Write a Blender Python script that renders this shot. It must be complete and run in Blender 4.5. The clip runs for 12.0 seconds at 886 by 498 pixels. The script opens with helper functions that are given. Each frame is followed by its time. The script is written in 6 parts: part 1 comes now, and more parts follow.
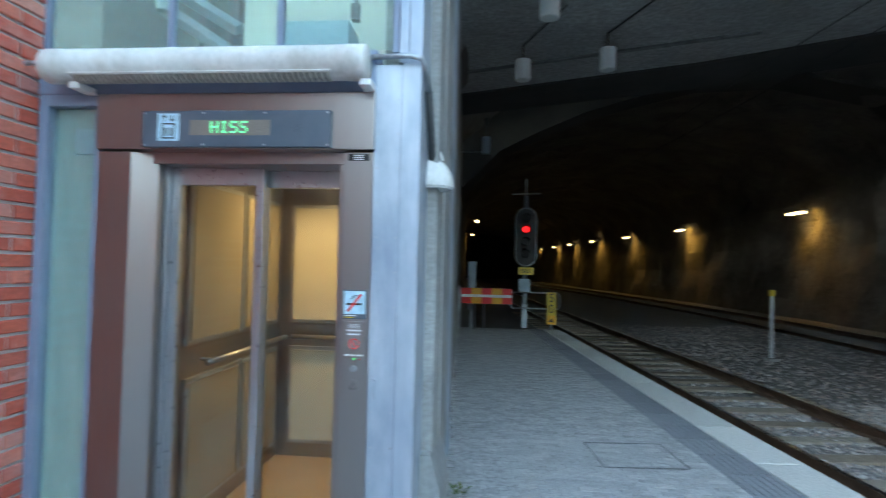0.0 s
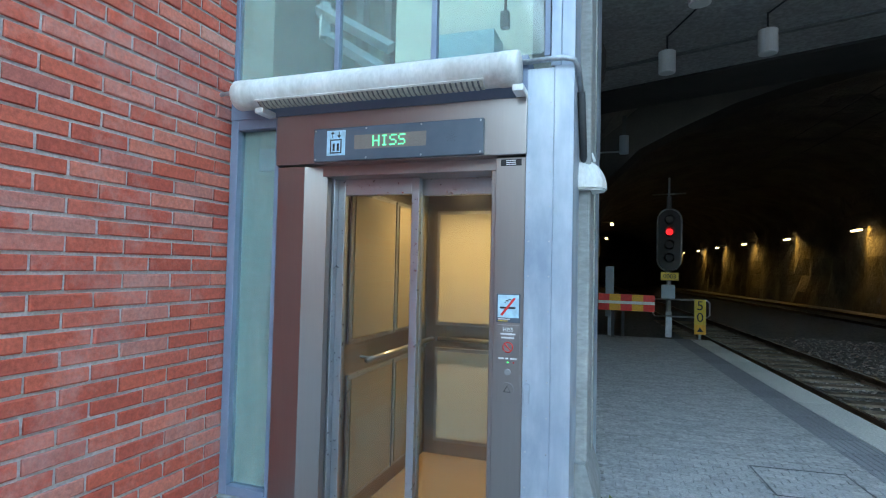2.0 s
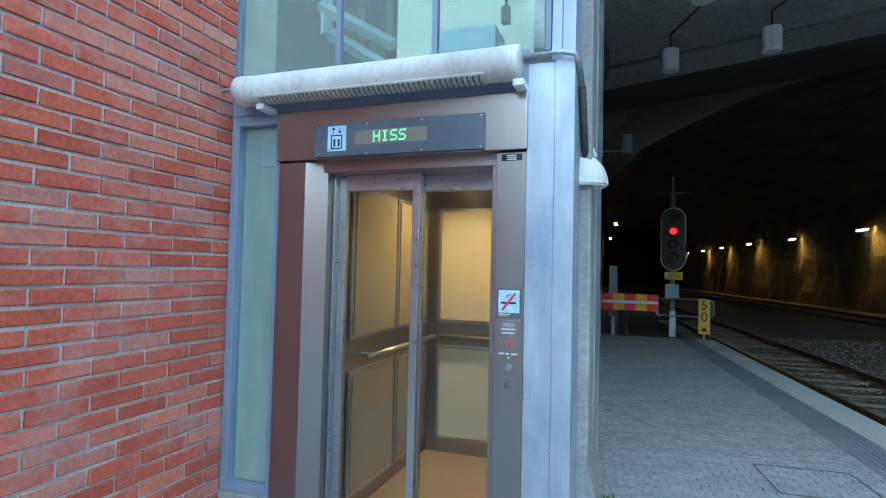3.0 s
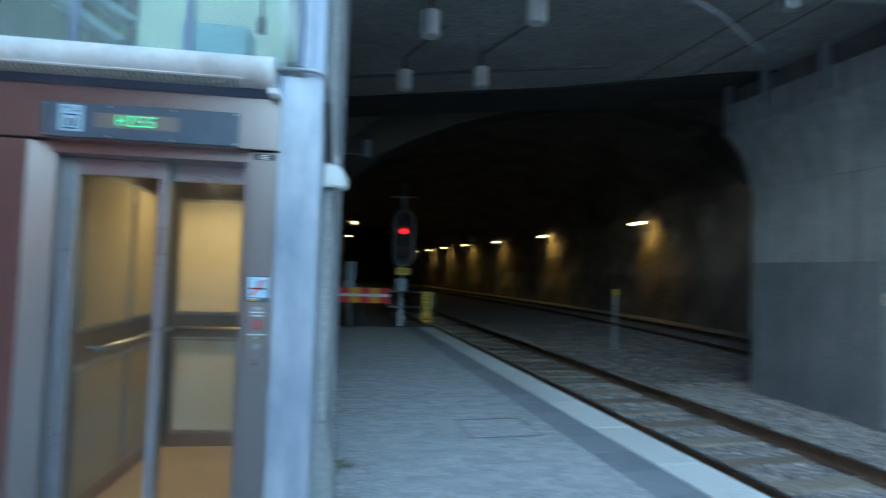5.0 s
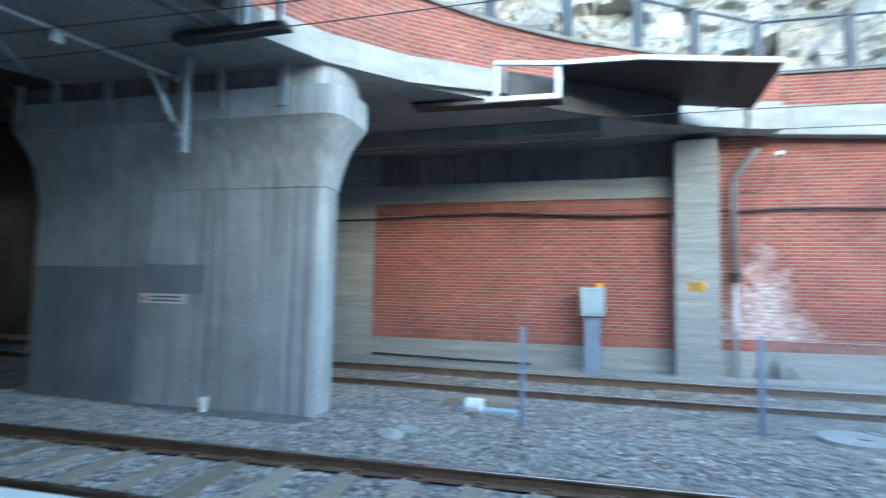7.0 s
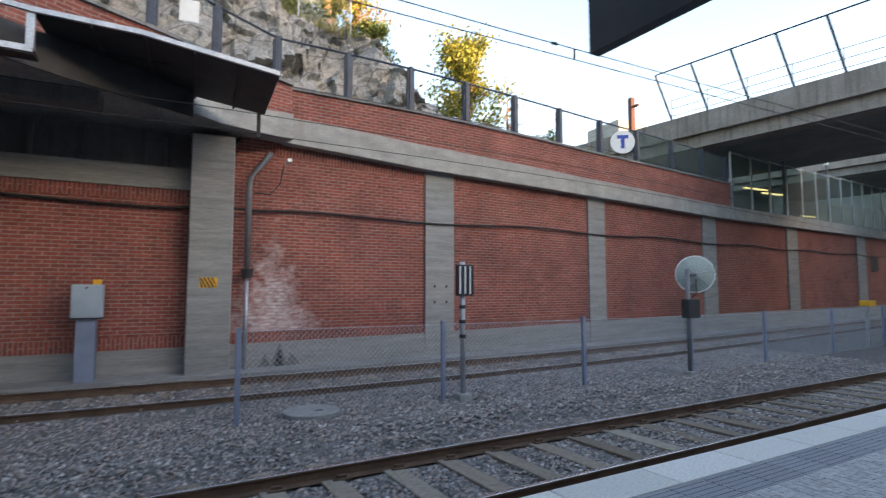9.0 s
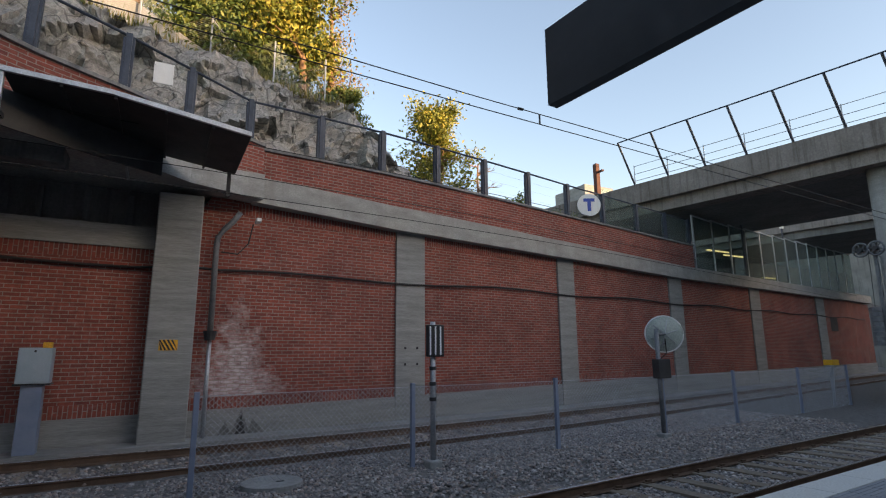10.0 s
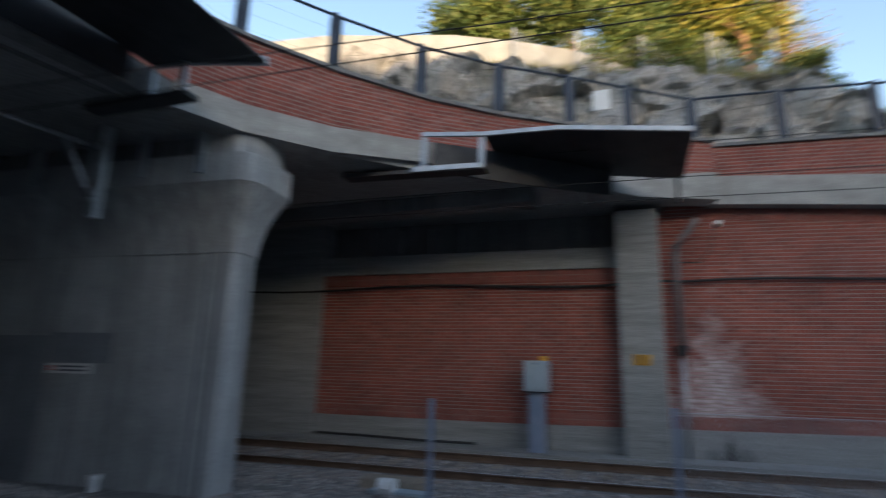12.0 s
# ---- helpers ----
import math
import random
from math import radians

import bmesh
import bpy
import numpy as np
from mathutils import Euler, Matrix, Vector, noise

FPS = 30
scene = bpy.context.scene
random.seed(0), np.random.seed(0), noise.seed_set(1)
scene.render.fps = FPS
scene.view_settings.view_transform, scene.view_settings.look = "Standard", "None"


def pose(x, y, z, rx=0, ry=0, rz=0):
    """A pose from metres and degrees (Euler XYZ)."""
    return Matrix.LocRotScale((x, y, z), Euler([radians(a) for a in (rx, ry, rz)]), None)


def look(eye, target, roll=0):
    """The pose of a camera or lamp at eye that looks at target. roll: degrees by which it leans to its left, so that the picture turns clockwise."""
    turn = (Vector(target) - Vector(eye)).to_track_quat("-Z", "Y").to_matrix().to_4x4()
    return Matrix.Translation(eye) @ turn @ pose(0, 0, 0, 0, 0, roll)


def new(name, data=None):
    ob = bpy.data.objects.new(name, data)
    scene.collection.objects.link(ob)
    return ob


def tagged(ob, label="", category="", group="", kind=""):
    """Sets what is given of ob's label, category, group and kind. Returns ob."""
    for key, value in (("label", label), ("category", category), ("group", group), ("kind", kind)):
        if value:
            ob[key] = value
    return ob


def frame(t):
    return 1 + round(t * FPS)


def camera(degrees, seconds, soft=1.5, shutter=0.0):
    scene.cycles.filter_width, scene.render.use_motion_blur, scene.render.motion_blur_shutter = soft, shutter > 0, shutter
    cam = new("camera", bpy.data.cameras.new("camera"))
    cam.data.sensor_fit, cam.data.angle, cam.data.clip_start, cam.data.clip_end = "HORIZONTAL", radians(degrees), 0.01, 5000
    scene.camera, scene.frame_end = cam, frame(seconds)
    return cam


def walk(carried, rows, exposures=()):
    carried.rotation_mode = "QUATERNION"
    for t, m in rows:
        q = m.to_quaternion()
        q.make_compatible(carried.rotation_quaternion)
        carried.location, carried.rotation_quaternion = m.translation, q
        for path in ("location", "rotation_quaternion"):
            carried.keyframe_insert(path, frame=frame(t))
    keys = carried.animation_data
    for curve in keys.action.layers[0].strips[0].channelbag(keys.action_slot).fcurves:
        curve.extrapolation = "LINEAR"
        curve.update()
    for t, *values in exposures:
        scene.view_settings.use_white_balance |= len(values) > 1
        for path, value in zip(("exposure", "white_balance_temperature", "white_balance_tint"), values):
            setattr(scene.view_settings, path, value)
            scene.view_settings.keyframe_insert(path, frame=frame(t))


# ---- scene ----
cam = camera(78.9, 12.0, soft=1.1, shutter=0.5)
PATH = [
    (0, (0.138, 0.068, 1.531), (-0.051, 2.058, 1.592), 1.3),
    (0.5, (0.105, 0.034, 1.535), (-0.416, 1.964, 1.592), 1.3),
    (1, (0.048, 0.045, 1.54), (-0.594, 1.938, 1.599), 1.4),
    (1.5, (0.03, 0.029, 1.528), (-0.615, 1.922, 1.59), 1.5),
    (2, (0.035, 0.035, 1.524), (-0.619, 1.924, 1.593), 1.3),
    (2.5, (0.04, 0.047, 1.512), (-0.631, 1.93, 1.583), 1.3),
    (4.5, (0.071, -0.122, 1.473), (-0.369, 1.828, 1.542), 1.7),
    (5, (0.065, -0.352, 1.464), (0.334, 1.628, 1.547), 1.8),
    (5.2, (0.06, -0.48, 1.48), (0.598, 1.444, 1.566), 2.1),
    (5.5, (0.007, -0.686, 1.491), (0.862, 1.119, 1.593), 1.9),
    (5.6, (-0.01, -0.754, 1.456), (0.939, 1.002, 1.587), 1.6),
    (6, (0.003, -0.987, 1.471), (1.27, 0.556, 1.592), 1.9),
    (6.1, (0.008, -1.053, 1.462), (1.35, 0.425, 1.589), 1.9),
    (6.2, (0.046, -1.119, 1.462), (1.455, 0.294, 1.593), 1.8),
    (6.3, (0.077, -1.202, 1.468), (1.557, 0.137, 1.598), 1.7),
    (6.4, (0.091, -1.279, 1.481), (1.639, -0.02, 1.613), 1.7),
    (6.5, (0.102, -1.349, 1.493), (1.718, -0.177, 1.624), 1.7),
    (7, (0.018, -1.714, 1.54), (1.904, -1.065, 1.685), 1.2),
    (7.3, (-0.063, -1.942, 1.529), (1.912, -1.666, 1.684), 0.7),
    (7.5, (-0.062, -2.072, 1.53), (1.932, -2.036, 1.685), 0.4),
    (7.7, (-0.031, -2.163, 1.524), (1.955, -2.342, 1.676), 0.3),
    (9.3, (0.185, -2.907, 1.505), (1.95, -3.82, 1.734), -0.5),
    (9.5, (0.199, -2.927, 1.518), (1.945, -3.843, 1.855), -0.6),
    (10, (0.184, -2.87, 1.472), (1.922, -3.782, 1.853), -0.4),
    (10.5, (0.225, -2.812, 1.465), (1.967, -3.714, 1.858), -0.9),
    (11, (0.351, -2.77, 1.484), (2.187, -3.454, 1.888), -0.7),
    (11.5, (0.545, -2.743, 1.452), (2.486, -2.968, 1.874), -0.0),
    (12, (0.702, -3.01, 1.383), (2.537, -2.346, 1.822), 1.4),
]
walk(cam, [(t, look(eye, target, roll)) for t, eye, target, roll in PATH],
     [(0, 4.4, 6900, 5), (2.5, 4.4, 6700, 4), (4.5, 4.3, 6050, 0), (5.0, 4.15, 6000, -1), (5.5, 4.25, 5800, -2), (6.0, 4.22, 5500, -4), (6.5, 4.2, 5500, -4), (7.0, 4.1, 5750, -2), (7.5, 3.78, 6200, 2), (7.7, 3.7, 6300, 3),
      (9.3, 2.2, 7300, 19), (9.7, 1.8, 7300, 19), (10.5, 1.62, 7500, 18), (11.0, 1.5, 7350, 17), (11.5, 1.45, 7100, 16), (12, 1.7, 6400, 13)])

# ---- world, sun ----
world = bpy.data.worlds.new("sky")
scene.world = world
world.use_nodes = True
wn = world.node_tree
sky = wn.nodes.new("ShaderNodeTexSky")
sky.sky_type, sky.sun_disc = "NISHITA", False
SUN_TO = Vector((-0.86, -0.50, 0.17)).normalized()
sky.sun_elevation, sky.sun_rotation = math.asin(SUN_TO.z), math.atan2(SUN_TO.x, SUN_TO.y)
sky.dust_density, sky.air_density = 1.0, 1.0
bg = wn.nodes["Background"]
bg.inputs[1].default_value = 0.15
wn.links.new(sky.outputs[0], bg.inputs[0])
sun = new("sun", bpy.data.lights.new("sun", "SUN"))
sun.data.energy, sun.data.angle, sun.data.color = 3.5, radians(0.5), (1.0, 0.72, 0.42)
sun.matrix_world = look(SUN_TO * 50, (0, 0, 0))


# ---- materials ----
def nodes_of(name):
    m = bpy.data.materials.new(name)
    m.use_nodes = True
    nt = m.node_tree
    return m, nt, nt.nodes["Principled BSDF"]


def ramp(nt, src, stops):
    r = nt.nodes.new("ShaderNodeValToRGB")
    while len(r.color_ramp.elements) < len(stops):
        r.color_ramp.elements.new(0.5)
    for e, (p, c) in zip(r.color_ramp.elements, stops):
        e.position, e.color = p, (*c, 1)
    nt.links.new(src, r.inputs[0])
    return r.outputs[0]


def coords(nt, scale=(1, 1, 1)):
    g = nt.nodes.new("ShaderNodeNewGeometry")
    mp = nt.nodes.new("ShaderNodeMapping")
    mp.inputs["Scale"].default_value = scale
    nt.links.new(g.outputs["Position"], mp.inputs[0])
    return mp.outputs[0]


def noise_tex(nt, vec, scale, detail=6, rough=0.6):
    n = nt.nodes.new("ShaderNodeTexNoise")
    n.inputs["Scale"].default_value, n.inputs["Detail"].default_value, n.inputs["Roughness"].default_value = scale, detail, rough
    nt.links.new(vec, n.inputs["Vector"])
    return n.outputs[0]


def mixc(nt, fac, a, b, kind="MIX"):
    m = nt.nodes.new("ShaderNodeMix")
    m.data_type, m.blend_type = "RGBA", kind
    for sock, v in ((m.inputs[0], fac), (m.inputs[6], a), (m.inputs[7], b)):
        if isinstance(v, (int, float)):
            sock.default_value = v
        elif isinstance(v, tuple):
            sock.default_value = (*v, 1)
        else:
            nt.links.new(v, sock)
    return m.outputs[2]


def bump_to(nt, p, height, strength, dist=0.01):
    b = nt.nodes.new("ShaderNodeBump")
    b.inputs["Strength"].default_value, b.inputs["Distance"].default_value = strength, dist
    nt.links.new(height, b.inputs["Height"])
    nt.links.new(b.outputs[0], p.inputs["Normal"])


def surf(name, dark, light, rough=0.8, metal=0.0, big=1.2, fine=30, stretch=(1, 1, 1), bump=0.3, dist=0.005, streak=None, grain=0.72, rvar=0.12):
    """A worn surface: broad patches, fine grain and, where given, streaks of a stain colour running down."""
    m, nt, p = nodes_of(name)
    v = coords(nt, stretch)
    a, b = noise_tex(nt, v, big), noise_tex(nt, v, fine, 4)
    c1 = ramp(nt, a, [(0.3, dark), (0.7, light)])
    speck = ramp(nt, b, [(0.3, (grain,) * 3), (0.7, (1 + (1 - grain) * 0.3,) * 3)])
    col = mixc(nt, 1.0, c1, speck, "MULTIPLY")
    if streak:
        s = noise_tex(nt, coords(nt, (3.5, 3.5, 0.22)), 1.6, 5, 0.65)
        f = ramp(nt, s, [(0.5, (0, 0, 0)), (0.72, (0.75,) * 3)])
        col = mixc(nt, f, col, streak)
    nt.links.new(col, p.inputs["Base Color"])
    r = ramp(nt, b, [(0.2, (max(0.05, rough - rvar),) * 3), (0.8, (min(1, rough + rvar),) * 3)])
    nt.links.new(r, p.inputs["Roughness"])
    p.inputs["Metallic"].default_value = metal
    bump_to(nt, p, b, bump, dist)
    return m


def brick_wall_mat(name, white=False, faded=0.35):
    m, nt, p = nodes_of(name)
    uv = nt.nodes.new("ShaderNodeUVMap")
    uv.uv_map = "flat"
    bt = nt.nodes.new("ShaderNodeTexBrick")
    for k, v in (("Scale", 1.0), ("Mortar Size", 0.0085), ("Mortar Smooth", 0.1), ("Bias", 0.0), ("Brick Width", 0.26), ("Row Height", 0.078)):
        bt.inputs[k].default_value = v
    bt.inputs["Color1"].default_value, bt.inputs["Color2"].default_value, bt.inputs["Mortar"].default_value = (0.30, 0.075, 0.052, 1), (0.20, 0.052, 0.04, 1), (0.30, 0.235, 0.205, 1)
    nt.links.new(uv.outputs[0], bt.inputs[0])
    pos = coords(nt)
    patches = ramp(nt, noise_tex(nt, pos, 0.7, 5), [(0.3, (0.68, 0.68, 0.7)), (0.72, (1.15, 1.12, 1.1))])
    col = mixc(nt, 1.0, bt.outputs[0], patches, "MULTIPLY")
    col = mixc(nt, 1.0, col, ramp(nt, noise_tex(nt, pos, 14, 4), [(0.3, (0.75,) * 3), (0.7, (1.15,) * 3)]), "MULTIPLY")
    bloom = ramp(nt, noise_tex(nt, coords(nt, (1.5, 1.5, 5)), 1.3, 8, 0.7), [(0.66 - faded * 0.3, (0, 0, 0)), (0.8, (faded,) * 3)])
    col = mixc(nt, bloom, col, (0.46, 0.33, 0.30))
    if white:
        # lime bloom that has run down the wall below the downpipe
        sep = nt.nodes.new("ShaderNodeSeparateXYZ")
        nt.links.new(uv.outputs[0], sep.inputs[0])

        def mth(op, a, b):
            n = nt.nodes.new("ShaderNodeMath")
            n.operation = op
            for s, v in zip(n.inputs, (a, b)):
                if isinstance(v, (int, float)):
                    s.default_value = v
                else:
                    nt.links.new(v, s)
            return n.outputs[0]
        u, z = sep.outputs[0], sep.outputs[1]
        du = mth("ABSOLUTE", mth("SUBTRACT", u, 4.45), 0)
        wide = mth("MULTIPLY", mth("SUBTRACT", 3.1, z), 0.55)
        f = mth("MULTIPLY", mth("SUBTRACT", wide, du), 1.0)
        f = mth("ADD", f, mth("MULTIPLY", mth("SUBTRACT", noise_tex(nt, pos, 3.0, 9, 0.75), 0.5), 3.4))
        f = ramp(nt, f, [(0.1, (0, 0, 0)), (0.9, (0.6,) * 3)])
        f = mixc(nt, 1.0, f, ramp(nt, z, [(0.02, (1,) * 3), (1.0, (1,) * 3)]), "MULTIPLY")
        f = mixc(nt, 1.0, f, ramp(nt, bt.outputs[1], [(0.2, (1,) * 3), (0.8, (0.25,) * 3)]), "MULTIPLY")
        f = mixc(nt, 1.0, f, ramp(nt, noise_tex(nt, coords(nt, (1, 5, 16)), 1.0, 4), [(0.35, (0.35,) * 3), (0.6, (1.2,) * 3)]), "MULTIPLY")
        col = mixc(nt, f, col, (0.66, 0.62, 0.63))
    nt.links.new(col, p.inputs["Base Color"])
    p.inputs["Roughness"].default_value = 0.88
    hgt = mixc(nt, 0.25, bt.outputs[1], noise_tex(nt, pos, 40, 3))
    inv = nt.nodes.new("ShaderNodeInvert")
    nt.links.new(hgt, inv.inputs[1])
    bump_to(nt, p, inv.outputs[0], 0.7, 0.01)
    return m


def per_piece(name, stops, rough=0.85, fine=45, metal=0.0, bump=0.5, haze=None):
    """Colour by piece: Object Info's Random, with grain over it."""
    m, nt, p = nodes_of(name)
    oi = nt.nodes.new("ShaderNodeObjectInfo")
    base = ramp(nt, oi.outputs["Random"], stops)
    v = coords(nt)
    g = noise_tex(nt, v, fine, 6, 0.65)
    col = mixc(nt, 1.0, base, ramp(nt, g, [(0.3, (0.7,) * 3), (0.7, (1.2,) * 3)]), "MULTIPLY")
    if haze:
        f = ramp(nt, noise_tex(nt, v, 2.3, 9, 0.75), [(0.5, (0, 0, 0)), (0.74, (0.65,) * 3)])
        col = mixc(nt, f, col, haze)
    nt.links.new(col, p.inputs["Base Color"])
    p.inputs["Roughness"].default_value, p.inputs["Metallic"].default_value = rough, metal
    bump_to(nt, p, g, bump, 0.004)
    return m


def islands(name, stops, rough=0.9):
    m, nt, p = nodes_of(name)
    g = nt.nodes.new("ShaderNodeNewGeometry")
    base = ramp(nt, g.outputs["Random Per Island"], stops)
    col = mixc(nt, 1.0, base, ramp(nt, noise_tex(nt, coords(nt), 25, 5), [(0.3, (0.65,) * 3), (0.7, (1.2,) * 3)]), "MULTIPLY")
    nt.links.new(col, p.inputs["Base Color"])
    p.inputs["Roughness"].default_value = rough
    return m


def glow(name, colour, strength):
    m, nt, p = nodes_of(name)
    p.inputs["Base Color"].default_value = (*colour, 1)
    p.inputs["Emission Color"].default_value = (*colour, 1)
    p.inputs["Emission Strength"].default_value = strength
    return m


def glass_mat(name, tint, rough=0.02, haze=0.0):
    """Thin pane: mostly see-through with a real reflection."""
    m, nt, p = nodes_of(name)
    tr, gl, mx = (nt.nodes.new(k) for k in ("ShaderNodeBsdfTransparent", "ShaderNodeBsdfGlossy", "ShaderNodeMixShader"))
    lw = nt.nodes.new("ShaderNodeLayerWeight")
    lw.inputs[0].default_value = 0.5
    gloss = ramp(nt, lw.outputs["Facing"], [(0.0, (0.03,) * 3), (0.7, (0.08,) * 3), (1.0, (0.7,) * 3)])
    tr.inputs[0].default_value = (*tint, 1)
    gl.inputs["Roughness"].default_value = rough
    nt.links.new(gloss, mx.inputs[0])
    nt.links.new(tr.outputs[0], mx.inputs[1])
    nt.links.new(gl.outputs[0], mx.inputs[2])
    out = mx.outputs[0]
    if haze:
        df, mh = nt.nodes.new("ShaderNodeBsdfDiffuse"), nt.nodes.new("ShaderNodeMixShader")
        df.inputs[0].default_value = (*tint, 1)
        mh.inputs[0].default_value = haze
        nt.links.new(out, mh.inputs[1])
        nt.links.new(df.outputs[0], mh.inputs[2])
        out = mh.outputs[0]
    nt.links.new(out, nt.nodes["Material Output"].inputs[0])
    return m


M_CONC = surf("concrete", (0.25, 0.255, 0.25), (0.40, 0.41, 0.40), 0.85, big=1.1, fine=26, bump=0.35, streak=(0.2, 0.2, 0.195))


def pier_mat(name):
    """Cast concrete with run-down streaks, pale and dark, over cloudy patches."""
    m, nt, p = nodes_of(name)
    v = coords(nt)
    cloud = ramp(nt, noise_tex(nt, v, 0.9, 7, 0.65), [(0.3, (0.26, 0.268, 0.268)), (0.7, (0.43, 0.44, 0.435))])
    run = noise_tex(nt, coords(nt, (3.2, 3.2, 0.10)), 2.2, 5, 0.6)
    col = mixc(nt, 1.0, cloud, ramp(nt, run, [(0.34, (0.72,) * 3), (0.46, (0.96,) * 3), (0.56, (1.02,) * 3), (0.67, (1.28,) * 3)]), "MULTIPLY")
    g = noise_tex(nt, v, 30, 5, 0.65)
    col = mixc(nt, 1.0, col, ramp(nt, g, [(0.3, (0.78,) * 3), (0.7, (1.1,) * 3)]), "MULTIPLY")
    pits = ramp(nt, noise_tex(nt, v, 9, 6, 0.7), [(0.64, (1,) * 3), (0.72, (0.72,) * 3)])
    col = mixc(nt, 1.0, col, pits, "MULTIPLY")
    nt.links.new(col, p.inputs["Base Color"])
    p.inputs["Roughness"].default_value = 0.85
    bump_to(nt, p, g, 0.35, 0.005)
    return m


M_PIER = pier_mat("streaked_pier_concrete")
# Near-black concrete: the shade at the tunnel mouth is put into the colour.
M_PORTAL_SHADE = surf("shade_dark_lining", (0.03, 0.028, 0.025), (0.06, 0.055, 0.05), 0.95, big=0.8, fine=18, bump=0.5)
M_SOFFIT = surf("deck_soffit_concrete", (0.26, 0.26, 0.25), (0.42, 0.42, 0.405), 0.9, big=0.7, fine=14, bump=0.6, dist=0.01, streak=(0.20, 0.195, 0.19), grain=0.6)
M_CONC_WET = surf("repainted_concrete", (0.17, 0.185, 0.20), (0.24, 0.255, 0.27), 0.8, big=1.5, fine=26, streak=(0.13, 0.13, 0.14))
# Dark concrete; its colour also stands in for shade in gaps and under the deck.
M_CONC_DARK = surf("dark_and_shaded_concrete", (0.140, 0.140, 0.140), (0.252, 0.252, 0.245), 0.9, big=0.8, fine=18, bump=0.5, streak=(0.07, 0.07, 0.07))
M_CONC_PALE = surf("pale_concrete", (0.25, 0.25, 0.24), (0.39, 0.39, 0.375), 0.85, big=1.6, fine=22, stretch=(1, 1, 2.5), bump=0.4, streak=(0.24, 0.235, 0.22))
M_CONC_BOARD = surf("board_marked_concrete", (0.21, 0.215, 0.21), (0.33, 0.335, 0.33), 0.88, big=1.2, fine=12, stretch=(0.5, 0.5, 7), bump=0.6, dist=0.008)
M_BRIDGE = surf("weathered_bridge_concrete", (0.20, 0.175, 0.155), (0.32, 0.29, 0.27), 0.9, big=0.9, fine=16, bump=0.4, streak=(0.065, 0.045, 0.035))
M_FARBRICK = brick_wall_mat("brick_masonry", True)
M_PARBRICK = brick_wall_mat("parapet_masonry")
M_DECKBRICK = brick_wall_mat("faded_parapet_masonry", False, 0.4)
M_BRICK = per_piece("red_brick", [(0.0, (0.46, 0.085, 0.055)), (0.25, (0.58, 0.125, 0.075)), (0.5, (0.50, 0.10, 0.065)), (0.75, (0.62, 0.19, 0.13)), (0.9, (0.44, 0.13, 0.105)), (1.0, (0.60, 0.25, 0.19))], 0.85, 55, haze=(0.62, 0.40, 0.36))
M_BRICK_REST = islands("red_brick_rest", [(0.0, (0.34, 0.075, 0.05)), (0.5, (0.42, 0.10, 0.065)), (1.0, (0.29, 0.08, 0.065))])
M_MORTAR = surf("mortar", (0.50, 0.48, 0.465), (0.66, 0.635, 0.62), 0.95, big=6, fine=80, bump=0.6)
M_PAVER = per_piece("grey_paver", [(0.0, (0.35, 0.35, 0.35)), (0.5, (0.40, 0.40, 0.40)), (1.0, (0.46, 0.455, 0.45))], 0.85, 60)
M_PAVER_REST = islands("grey_paver_rest", [(0.0, (0.35, 0.35, 0.35)), (0.5, (0.40, 0.40, 0.40)), (1.0, (0.46, 0.455, 0.45))])
M_JOINT = surf("sand_joint", (0.17, 0.17, 0.17), (0.23, 0.23, 0.225), 0.95, big=5, fine=90)
M_SLAB = per_piece("pale_edge_slab", [(0.0, (0.58, 0.57, 0.535)), (1.0, (0.68, 0.67, 0.63))], 0.8, 50)
M_TACT = per_piece("dark_tactile_slab", [(0.0, (0.23, 0.24, 0.26)), (1.0, (0.28, 0.29, 0.31))], 0.8, 50)
M_BALLAST = surf("ballast_bed", (0.10, 0.095, 0.09), (0.24, 0.23, 0.22), 0.95, big=9, fine=35, bump=1.0, dist=0.03)
M_STONE = islands("ballast_stone", [(0.0, (0.14, 0.13, 0.13)), (0.35, (0.26, 0.25, 0.245)), (0.6, (0.36, 0.33, 0.31)), (0.8, (0.34, 0.26, 0.22)), (1.0, (0.52, 0.50, 0.48))])
M_RAIL = surf("rusty_rail", (0.10, 0.06, 0.04), (0.19, 0.12, 0.08), 0.75, 0.3, big=3, fine=40)
M_RAILTOP = surf("worn_rail_head", (0.42, 0.42, 0.43), (0.6, 0.6, 0.6), 0.28, 1.0, big=3, fine=50, bump=0.05)
M_SLEEPER = per_piece("sleeper_wood", [(0.0, (0.17, 0.135, 0.10)), (0.5, (0.25, 0.205, 0.16)), (1.0, (0.30, 0.26, 0.21))], 0.9, 18)
M_STEEL = surf("brushed_steel", (0.33, 0.305, 0.295), (0.385, 0.36, 0.35), 0.32, 1.0, big=0.8, fine=90, stretch=(1, 1, 0.05), bump=0.0, dist=0.001, grain=0.97, rvar=0.03)
M_ALU = surf("anodised_frame", (0.40, 0.41, 0.43), (0.50, 0.51, 0.53), 0.34, 0.9, big=2, fine=40, bump=0.03, grain=0.95)
M_ZINC = surf("galvanised_sheet", (0.27, 0.33, 0.41), (0.56, 0.61, 0.66), 0.5, 0.35, big=5, fine=12, stretch=(1, 1, 0.45), bump=0.08, streak=(0.30, 0.35, 0.44), grain=0.95)
M_BLUEFR = surf("blue_grey_paint", (0.19, 0.24, 0.33), (0.25, 0.30, 0.40), 0.5, 0.2, big=3, fine=40, bump=0.05, grain=0.94)
